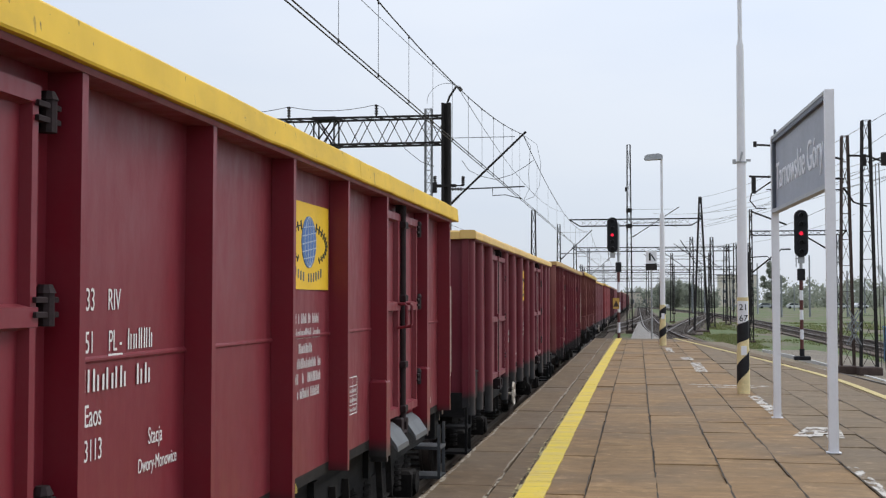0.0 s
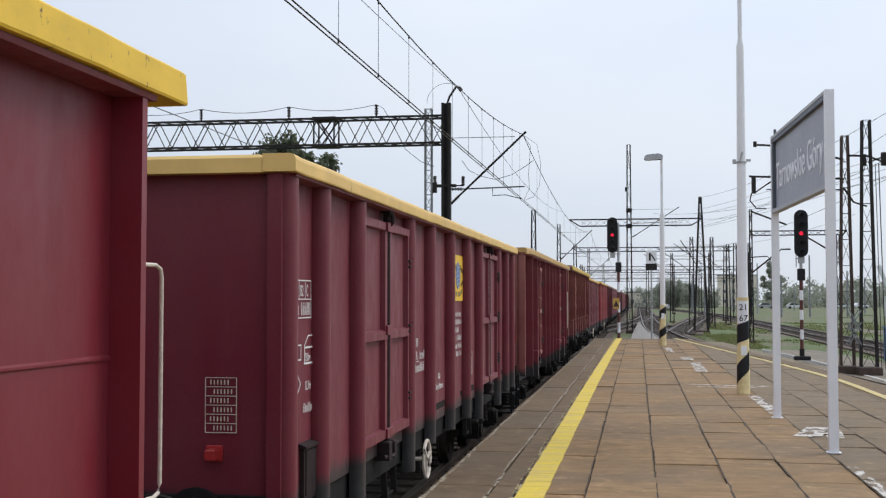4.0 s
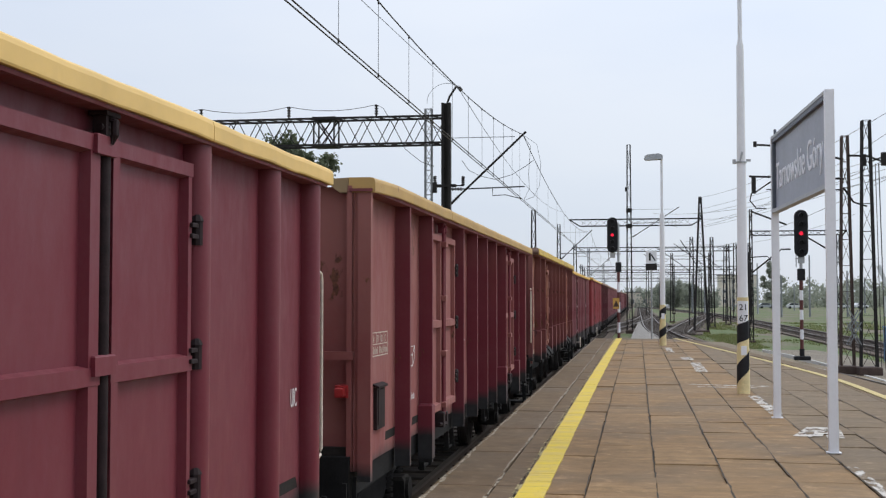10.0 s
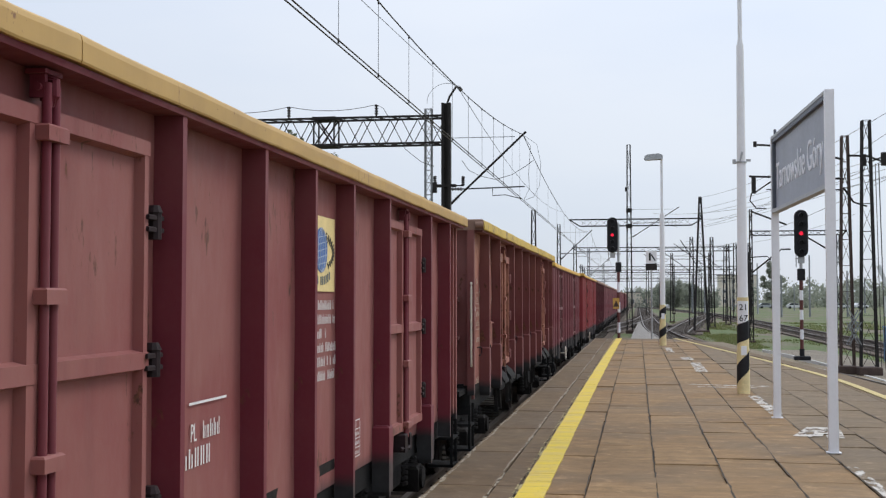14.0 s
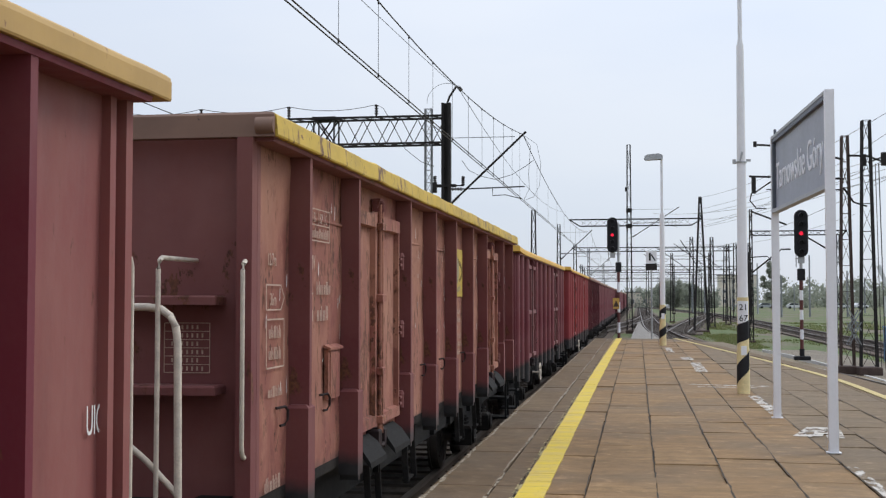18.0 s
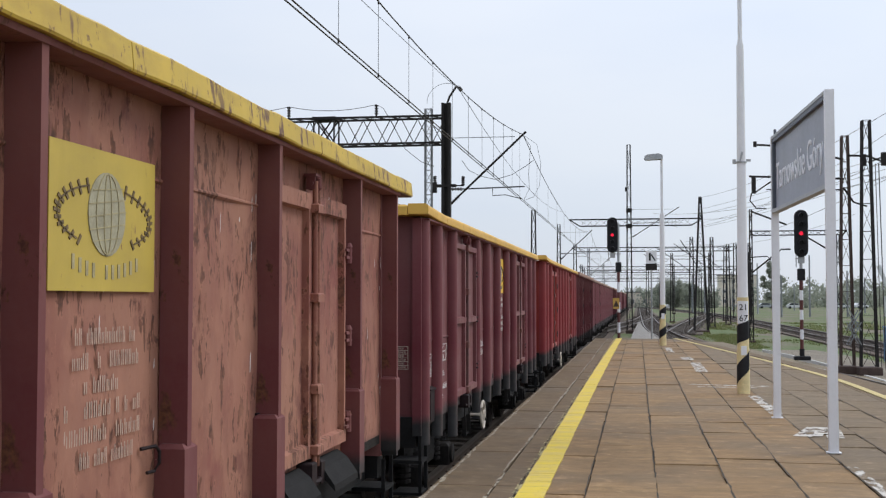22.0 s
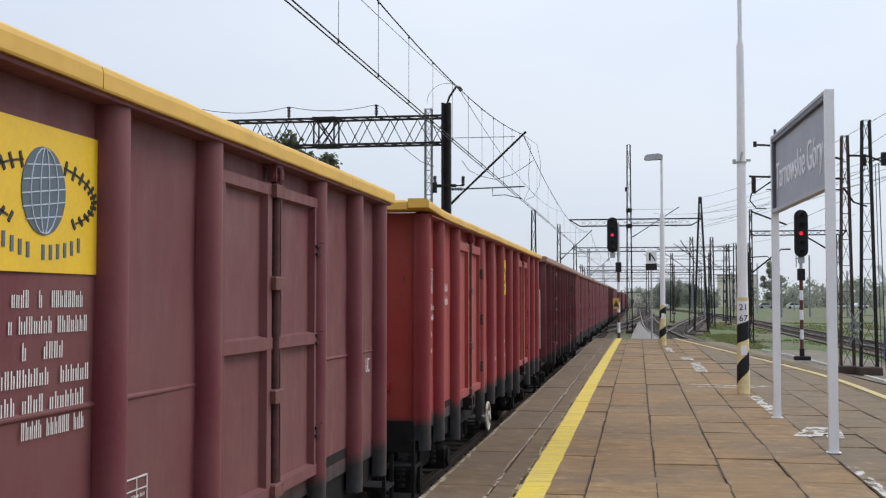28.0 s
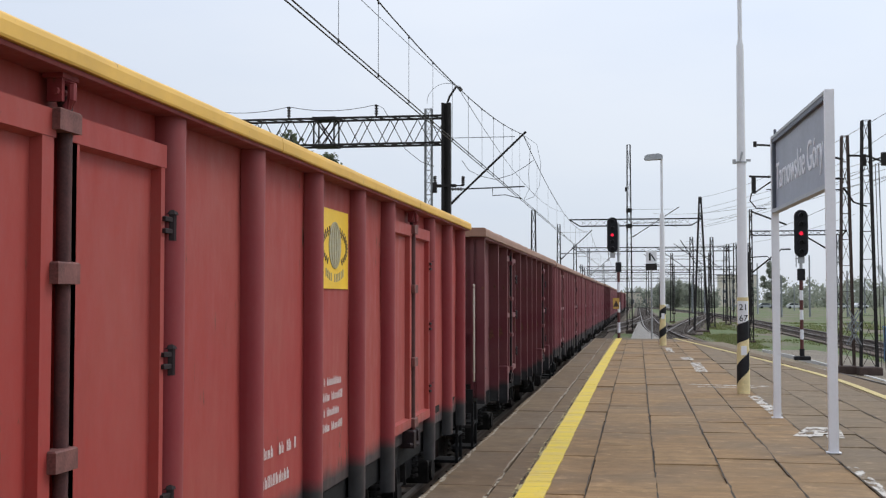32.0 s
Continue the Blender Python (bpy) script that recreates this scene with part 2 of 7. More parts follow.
MAT["bark"] = plain("grey_brown_bark", (0.09, 0.07, 0.055), 0.95, 0, 0.3, 8, 0.5)
MAT["blue"] = plain("blue_painted_bin", (0.04, 0.14, 0.28), 0.5, 0, 0.15, 4)


def ground_mat():
    m, n, l, b = tree("railway_ground")
    grass = ramp_of(n, l, noise_of(n, l, 9.0, 6), [(0.3, (0.060, 0.090, 0.026)), (0.55, (0.098, 0.132, 0.042)), (0.8, (0.165, 0.170, 0.080))])
    dirt = ramp_of(n, l, noise_of(n, l, 14.0, 6), [(0.3, (0.105, 0.085, 0.058)), (0.7, (0.195, 0.160, 0.115))])
    f = ramp_of(n, l, noise_of(n, l, 0.16, 7, (1.0, 0.35, 1.0), 0.66), [(0.40, (0, 0, 0)), (0.53, (1, 1, 1))])
    l.new(mix_of(n, l, f, dirt, grass), b.inputs["Base Color"])
    b.inputs["Roughness"].default_value = 0.95
    bump_of(n, l, b, noise_of(n, l, 20, 5), 0.6, 0.04)
    return m


def stones_mat(name, a, c, scale=22.0):
    m, n, l, b = tree(name)
    co = n.new("ShaderNodeTexCoord")
    v = n.new("ShaderNodeTexVoronoi")
    v.inputs["Scale"].default_value = scale
    l.new(co.outputs["Object"], v.inputs["Vector"])
    col = mix_of(n, l, noise_of(n, l, 0.8, 5), mix_of(n, l, v.outputs["Color"], a, c), tuple(x * 0.6 for x in a))
    l.new(col, b.inputs["Base Color"])
    b.inputs["Roughness"].default_value = 0.95
    bump_of(n, l, b, v.outputs["Distance"], 0.8, 0.04)
    return m


def slab_mat(name, a, c):
    """Old paving slabs: tone by piece, brushed cross-bands, dirt patches and fine grain."""
    m, n, l, b = tree(name)
    info = n.new("ShaderNodeObjectInfo")
    tone = ramp_of(n, l, info.outputs["Random"], [(0.0, tuple(x * 0.88 for x in a)), (0.5, a), (1.0, c)])
    band = noise_of(n, l, 1.0, 4, (1.3, 2.4, 1.0), 0.55, "Position")
    tone = mix_of(n, l, ramp_of(n, l, band, [(0.44, (0, 0, 0)), (0.64, (0.6, 0.6, 0.6))]), tone, tuple(x * 0.62 for x in a))
    comb = noise_of(n, l, 1.0, 3, (0.7, 8.0, 1.0), 0.5, "Position")
    tone = mix_of(n, l, ramp_of(n, l, comb, [(0.46, (0, 0, 0)), (0.62, (0.45, 0.45, 0.45))]), tone, tuple(x * 0.66 for x in a))
    patch = noise_of(n, l, 0.42, 6, None, 0.6, "Position")
    tone = mix_of(n, l, ramp_of(n, l, patch, [(0.45, (0, 0, 0)), (0.65, (0.7, 0.7, 0.7))]), tone, (0.150, 0.110, 0.072))
    blot = noise_of(n, l, 5.0, 6, None, 0.66, "Position")
    tone = mix_of(n, l, ramp_of(n, l, blot, [(0.50, (0, 0, 0)), (0.66, (0.55, 0.55, 0.55))]), tone, tuple(x * 0.5 for x in a))
    tone = mix_of(n, l, ramp_of(n, l, blot, [(0.32, (0.5, 0.5, 0.5)), (0.43, (0, 0, 0))]), tone, tuple(min(1, x * 1.3 + 0.03) for x in c))
    chip = noise_of(n, l, 19.0, 6, None, 0.7, "Position")
    tone = mix_of(n, l, ramp_of(n, l, chip, [(0.60, (0, 0, 0)), (0.68, (0.6, 0.6, 0.6))]), tone, tuple(x * 0.42 for x in a))
    tone = mix_of(n, l, ramp_of(n, l, chip, [(0.28, (0.5, 0.5, 0.5)), (0.36, (0, 0, 0))]), tone, (0.40, 0.33, 0.25))
    grain = noise_of(n, l, 70, 4)
    tone = mix_of(n, l, ramp_of(n, l, grain, [(0.4, (0, 0, 0)), (0.7, (0.35, 0.35, 0.35))]), tone, tuple(x * 0.4 for x in a))
    l.new(tone, b.inputs["Base Color"])
    b.inputs["Roughness"].default_value = 0.88
    bump_of(n, l, b, mix_of(n, l, 0.6, grain, chip), 0.55, 0.010)
    return m


def leaf_mat(name, a, c):
    m, n, l, b = tree(name)
    g = n.new("ShaderNodeNewGeometry")
    l.new(ramp_of(n, l, g.outputs["Random Per Island"], [(0.0, a), (1.0, c)]), b.inputs["Base Color"])
    b.inputs["Roughness"].default_value = 0.8
    thin = n.new("ShaderNodeBsdfTranslucent")
    l.new(b.inputs["Base Color"].links[0].from_socket, thin.inputs["Color"])
    mx = n.new("ShaderNodeMixShader")
    mx.inputs[0].default_value = 0.5
    l.new(b.outputs[0], mx.inputs[1])
    l.new(thin.outputs[0], mx.inputs[2])
    l.new(mx.outputs[0], n["Material Output"].inputs["Surface"])
    return m


def glow(name, col, strength):
    m, n, l, b = tree(name)
    b.inputs["Base Color"].default_value = (*col, 1)
    b.inputs["Emission Color"].default_value = (*col, 1)
    b.inputs["Emission Strength"].default_value = strength
    return m


MAT["ground"] = ground_mat()
MAT["verge"] = stones_mat("brown_earth_verge", (0.21, 0.160, 0.105), (0.29, 0.245, 0.160), 9)
MAT["pathdirt"] = stones_mat("brown_grey_walkway", (0.24, 0.20, 0.15), (0.34, 0.30, 0.24), 26)
MAT["ballast"] = stones_mat("rusty_ballast", (0.100, 0.074, 0.056), (0.185, 0.142, 0.112))
MAT["gravel"] = stones_mat("grey_gravel_path", (0.32, 0.30, 0.27), (0.46, 0.43, 0.40), 30)
MAT["slab"] = slab_mat("ochre_paving_slab", (0.286, 0.170, 0.072), (0.340, 0.212, 0.096))
MAT["slabdark"] = slab_mat("brown_trodden_slab", (0.215, 0.148, 0.082), (0.255, 0.182, 0.106))
MAT["coping"] = slab_mat("grey_brown_coping", (0.170, 0.108, 0.052), (0.205, 0.138, 0.074))
MAT["bed"] = plain("dark_joint_soil", (0.055, 0.043, 0.033), 0.95, 0, 0.4, 9, 0.3)


def worn_white(name, col, cut, scale=5.0, most=0.9):
    """Paint that survives only in patches; the rest lets the slab show."""
    m, n, l, b = tree(name)
    b.inputs["Base Color"].default_value = (*col, 1)
    b.inputs["Roughness"].default_value = 0.85
    f1 = noise_of(n, l, scale, 7, (1.0, 0.55, 1.0), 0.68)
    f = ramp_of(n, l, f1, [(cut, (0, 0, 0)), (cut + 0.10, (most, most, most))])
    l.new(f, b.inputs["Alpha"])
    return m


MAT["wornwhite"] = worn_white("flaked_white_paint", (0.62, 0.58, 0.52), 0.44, 8.0, 0.85)
MAT["soil"] = worn_white("dark_crumbled_joint_soil", (0.040, 0.031, 0.022), 0.33, 9.0)
MAT["lime"] = worn_white("pale_lime_stain", (0.44, 0.38, 0.29), 0.40, 13.0, 0.7)
MAT["ylinepale"] = plain("worn_pale_yellow_paint", (0.48, 0.38, 0.16), 0.8, 0, 0.25, 5, 0.3)


def line_paint(name, col, old, bare):
    """Road paint in coats: fresh over old, cross-brushed, rubbed through to the slab in specks."""
    m, n, l, b = tree(name)
    coat = noise_of(n, l, 1.0, 5, (2.5, 3.2, 1.0), 0.6, "Position")
    v = mix_of(n, l, ramp_of(n, l, coat, [(0.40, (0, 0, 0)), (0.62, (0.85, 0.85, 0.85))]), col, old)
    comb = noise_of(n, l, 1.0, 4, (0.8, 11.0, 1.0), 0.6, "Position")
    v = mix_of(n, l, ramp_of(n, l, comb, [(0.50, (0, 0, 0)), (0.66, (0.5, 0.5, 0.5))]), v, tuple(x * 0.62 for x in old))
    speck = noise_of(n, l, 17.0, 7, None, 0.72, "Position")
    v = mix_of(n, l, ramp_of(n, l, speck, [(0.60, (0, 0, 0)), (0.67, (0.8, 0.8, 0.8))]), v, bare)
    l.new(v, b.inputs["Base Color"])
    b.inputs["Roughness"].default_value = 0.75
    bump_of(n, l, b, speck, 0.4, 0.006)
    return m


MAT["yline"] = line_paint("yellow_line_paint", (0.70, 0.52, 0.035), (0.62, 0.46, 0.12), (0.22, 0.155, 0.075))
MAT["yold"] = worn_white("old_pale_line_paint", (0.50, 0.42, 0.22), 0.46, 9.0, 0.8)
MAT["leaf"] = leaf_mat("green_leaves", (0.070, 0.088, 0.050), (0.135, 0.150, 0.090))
# far leaves get a colour paler than real foliage, imitating haze
MAT["leafhaze"] = leaf_mat("haze_paled_leaves", (0.260, 0.285, 0.235), (0.360, 0.375, 0.305))
MAT["redlamp"] = glow("lit_red_lens", (0.9, 0.02, 0.06), 1.1)
MAT["lens"] = plain("dark_unlit_lens", (0.02, 0.02, 0.022), 0.15, 0, 0.2, 9)
MAT["grassblade"] = leaf_mat("grass_blades", (0.11, 0.15, 0.045), (0.23, 0.23, 0.10))


# ---------------------------------------------------------------- mesh tools
class Build:
    """Collects simple solids into one mesh."""

    def __init__(self):
        self.v, self.f = [], []

    def add(self, verts, faces):
        k = len(self.v)
        self.v += [tuple(p) for p in verts]
        self.f += [tuple(i + k for i in f) for f in faces]
        return self

    def box(self, x0, y0, z0, x1, y1, z1, c=0.0):
        """A box; c chamfers its four upright edges and top."""
        if c <= 0:
            return self.add([(x0, y0, z0), (x1, y0, z0), (x1, y1, z0), (x0, y1, z0), (x0, y0, z1), (x1, y0, z1), (x1, y1, z1), (x0, y1, z1)],
                            [(0, 3, 2, 1), (4, 5, 6, 7), (0, 1, 5, 4), (1, 2, 6, 5), (2, 3, 7, 6), (3, 0, 4, 7)])
        vs = [(x0, y0, z0), (x1, y0, z0), (x1, y1, z0), (x0, y1, z0), (x0, y0, z1 - c), (x1, y0, z1 - c), (x1, y1, z1 - c), (x0, y1, z1 - c),
              (x0 + c, y0 + c, z1), (x1 - c, y0 + c, z1), (x1 - c, y1 - c, z1), (x0 + c, y1 - c, z1)]
        return self.add(vs, [(0, 3, 2, 1), (0, 1, 5, 4), (1, 2, 6, 5), (2, 3, 7, 6), (3, 0, 4, 7),
                             (4, 5, 9, 8), (5, 6, 10, 9), (6, 7, 11, 10), (7, 4, 8, 11), (8, 9, 10, 11)])

    def beam(self, p, q, w, h=None):
        """A square bar from p to q."""
        p, q = Vector(p), Vector(q)
        h = h or w
        d = (q - p).normalized()
        up = Vector((0, 0, 1)) if abs(d.z) < 0.95 else Vector((0, 1, 0))
        s = d.cross(up).normalized() * (w / 2)
        u = s.cross(d).normalized() * (h / 2)
        vs = [p - s - u, p + s - u, p + s + u, p - s + u, q - s - u, q + s - u, q + s + u, q - s + u]
        return self.add(vs, [(0, 1, 2, 3), (7, 6, 5, 4), (0, 4, 5, 1), (1, 5, 6, 2), (2, 6, 7, 3), (3, 7, 4, 0)])

    def tube(self, pts, r, n=8, r2=None):
        """A round bar along points, tapering from r to r2."""
        pts = [Vector(p) for p in pts]
        r2 = r if r2 is None else r2
        vs, fs = [], []
        for k, p in enumerate(pts):
            d = (pts[min(k + 1, len(pts) - 1)] - pts[max(k - 1, 0)]).normalized()
            up = Vector((0, 0, 1)) if abs(d.z) < 0.9 else Vector((0, 1, 0))
            s = d.cross(up).normalized()
            u = s.cross(d).normalized()
            rr = r + (r2 - r) * k / max(1, len(pts) - 1)
            vs += [p + (s * math.cos(a) + u * math.sin(a)) * rr for a in (2 * math.pi * i / n for i in range(n))]
        for k in range(len(pts) - 1):
            for i in range(n):
                j = (i + 1) % n
                fs.append((k * n + i, k * n + j, (k + 1) * n + j, (k + 1) * n + i))
        fs.append(tuple(range(n - 1, -1, -1)))
        fs.append(tuple(range((len(pts) - 1) * n, len(pts) * n)))
        return self.add(vs, fs)

    def prism(self, prof, put, a, b, steps=1, wob=None):
        """Extrudes a closed profile: put(u, v, s) gives the point at s along the length."""
        n = len(prof)
        vs, fs = [], []
        for k in range(steps + 1):
            s = a + (b - a) * k / steps
            for (u, v) in prof:
                du, dv = wob(s) if wob else (0, 0)
                vs.append(put(u + du, v + dv, s))
        for k in range(steps):
            for i in range(n):
                j = (i + 1) % n
                fs.append((k * n + i, k * n + j, (k + 1) * n + j, (k + 1) * n + i))
        fs.append(tuple(range(n - 1, -1, -1)))
        fs.append(tuple(range(steps * n, (steps + 1) * n)))
        return self.add(vs, fs)

    def disc(self, c, axis, r, th, n=24, hole=0.0):
        """A flat round plate along 'x', 'y' or 'z'."""
        ring = []
        for t in (-th / 2, th / 2):
            for i in range(n):
                a = 2 * math.pi * i / n
                u, v = r * math.cos(a), r * math.sin(a)
                ring.append({'x': (t, u, v), 'y': (u, t, v), 'z': (u, v, t)}[axis])
        vs = [(c[0] + p[0], c[1] + p[1], c[2] + p[2]) for p in ring]
        fs = [tuple(range(n - 1, -1, -1)), tuple(range(n, 2 * n))] + [(i, (i + 1) % n, n + (i + 1) % n, n + i) for i in range(n)]
        return self.add(vs, fs)

    def ball(self, c, r, n=10):
        vs, fs = [], []
        for k in range(n // 2 + 1):
            ph = math.pi * k / (n // 2)
            vs += [(c[0] + r * math.sin(ph) * math.cos(2 * math.pi * i / n), c[1] + r * math.sin(ph) * math.sin(2 * math.pi * i / n), c[2] + r * math.cos(ph)) for i in range(n)]
        for k in range(n // 2):
            fs += [(k * n + i, k * n + (i + 1) % n, (k + 1) * n + (i + 1) % n, (k + 1) * n + i) for i in range(n)]
        return self.add(vs, fs)

    def mesh(self, name, mat, smooth=False):
        me = bpy.data.meshes.new(name)
        me.from_pydata(self.v, [], self.f)
        bm = bmesh.new()
        bm.from_mesh(me)
        bmesh.ops.recalc_face_normals(bm, faces=bm.faces)
        bm.to_mesh(me)
        bm.free()
        me.materials.append(mat)
        if smooth:
            me.polygons.foreach_set("use_smooth", [True] * len(me.polygons))
            me.set_sharp_from_angle(angle=radians(40))
        return me


def part(name, b, mat, parent, label="", smooth=False, at=None):
    """One mesh under a thing or a part."""
    me = b if isinstance(b, bpy.types.Mesh) else b.mesh(name, mat, smooth)
    ob = new(name, me)
    ob.parent = parent
    if at is not None:
        ob.matrix_basis = at
    if label:
        ob["label"] = label
    return ob


def thing(name, label, category, group="", kind="", at=None):
    """An empty at the base of a thing made of parts."""
    ob = new(name)
    if at is not None:
        ob.matrix_basis = at
    return tagged(ob, label, category, group, kind)


def solid(name, b, mat, label, category="", group="", kind="", smooth=False, at=None):
    """A thing of one mesh."""
    ob = new(name, b.mesh(name, mat, smooth))
    if at is not None:
        ob.matrix_basis = at
    return tagged(ob, label, category, group, kind)


def text_mesh(s, size, mat, th=0.002):
    cu = bpy.data.curves.new("lettering", 'FONT')
    cu.body, cu.size, cu.extrude = s, size, th
    cu.align_x = 'LEFT'
    ob = bpy.data.objects.new("lettering", cu)
    scene.collection.objects.link(ob)
    bpy.context.view_layer.update()
    me = bpy.data.meshes.new_from_object(ob.evaluated_get(bpy.context.evaluated_depsgraph_get()))
    bpy.data.objects.remove(ob)
    me.materials.clear()
    me.materials.append(mat)
    return me


# ---------------------------------------------------------------- ground, tracks, platform
RAIL_Z = -0.62
TRACK_X = -3.42
EDGE_X = -1.83


def ground():
    b = Build()
    n = 60
    xs = [-1500 + 3000 * i / n for i in range(n + 1)]
    ys = [-300 + 3300 * i / n for i in range(n + 1)]
    vs = [(x, y, -0.86) for y in ys for x in xs]
    fs = [(j * (n + 1) + i, j * (n + 1) + i + 1, (j + 1) * (n + 1) + i + 1, (j + 1) * (n + 1) + i) for j in range(n) for i in range(n)]
    b.add(vs, fs)
    solid("ground", b, MAT["ground"], "flat railway land with grass and bare dirt", "ground", kind="structure")


def along(pts, off):
    """The line beside a polyline, shifted to its right by off."""
    out = []
    for k, p in enumerate(pts):
        a, c = pts[max(k - 1, 0)], pts[min(k + 1, len(pts) - 1)]
        dx, dy = c[0] - a[0], c[1] - a[1]
        m = math.hypot(dx, dy)
        out.append((p[0] + off * dy / m, p[1] - off * dx / m))
    return out


def smooth_line(pts, step=2.0):
    """A smooth line through a few points."""
    out = []
    for k in range(len(pts) - 1):
        p0, p1, p2, p3 = pts[max(k - 1, 0)], pts[k], pts[k + 1], pts[min(k + 2, len(pts) - 1)]
        m = max(1, int(math.dist(p1, p2) / step))
        for i in range(m):
            t = i / m
            out.append(tuple(0.5 * (2 * p1[j] + (p2[j] - p0[j]) * t + (2 * p0[j] - 5 * p1[j] + 4 * p2[j] - p3[j]) * t * t
                                    + (3 * p1[j] - p0[j] - 3 * p2[j] + p3[j]) * t ** 3) for j in range(2)))
    return out + [pts[-1]]


def ribbon(b, left, right, z, th=0.1):
    n = len(left)
    vs = [(x, y, z) for x, y in left] + [(x, y, z) for x, y in right] + [(x, y, z - th) for x, y in left] + [(x, y, z - th) for x, y in right]
    fs = []
    for k in range(n - 1):
        fs += [(k, n + k, n + k + 1, k + 1), (2 * n + k, k, k + 1, 2 * n + k + 1), (n + k, 3 * n + k, 3 * n + k + 1, n + k + 1)]
    fs += [(0, 2 * n, 3 * n, n), (n - 1, 2 * n - 1, 4 * n - 1, 3 * n - 1)]
    b.add(vs, fs)


def track(pts, bed_label, step=2.0, grown=False):
    """Two rails on sleepers in a ballast bed along a line."""
    line = smooth_line(pts, step)
    root = thing("track", bed_label, "railway track", "station tracks", "structure")
    if not grown:
        bed = Build()
        ribbon(bed, along(line, -1.75), along(line, 1.75), RAIL_Z - 0.15, 0.12)
        part("ballast_bed", bed, MAT["ballast"], root, "rusty brown crushed stone")
    for side in (-0.7535, 0.7535):
        foot, head = Build(), Build()
        ribbon(foot, along(line, side - 0.06), along(line, side + 0.06), RAIL_Z - 0.13, 0.02)
        ribbon(foot, along(line, side - 0.012), along(line, side + 0.012), RAIL_Z - 0.035, 0.1)
        ribbon(head, along(line, side - 0.035), along(line, side + 0.035), RAIL_Z, 0.04)
        rail = part("rail", foot, MAT["rail"], root)
        part("rail_head", head, MAT["railtop" if not grown else "rail"], rail, "shiny worn running surface" if not grown else "dull rusty head")
    sl = Build()
    for k in range(len(line) - 1):
        (x0, y0), (x1, y1) = line[k], line[k + 1]
        seg = math.hypot(x1 - x0, y1 - y0)
        m = max(1, round(seg / 0.62))
        for i in range(m):
            t = i / m
            x, y = x0 + (x1 - x0) * t, y0 + (y1 - y0) * t
            nx, ny = (y1 - y0) / seg, -(x1 - x0) / seg
            sl.beam((x - nx * 1.3, y - ny * 1.3, RAIL_Z - 0.165), (x + nx * 1.3, y + ny * 1.3, RAIL_Z - 0.165), 0.24, 0.1)
    s = part("sleepers", sl, MAT["sleeper"], root, "dark weathered timber sleepers")
    s["kind"] = "stuff"


YELLOW_R = [(4.1, -20), (4.1, 8), (4.08, 20.8), (4.0, 25.5), (3.66, 30), (3.09, 35.7), (2.09, 45.4), (1.5, 51.0)]
COLUMNS = [-1.83, -1.27, -1.045, -0.455, 0.145, 0.78, 1.385, 2.0, 2.62, 3.25, 3.9]


def right_edge(y):
    line = smooth_line(YELLOW_R, 1.0)
    for (x0, y0), (x1, y1) in zip(line, line[1:]):
        if y0 <= y <= y1:
            return x0 + (x1 - x0) * (y - y0) / max(1e-6, y1 - y0) + 0.55
    return line[-1][0] + 0.55 if y > 0 else 4.65


PLATFORM_END = 50.5


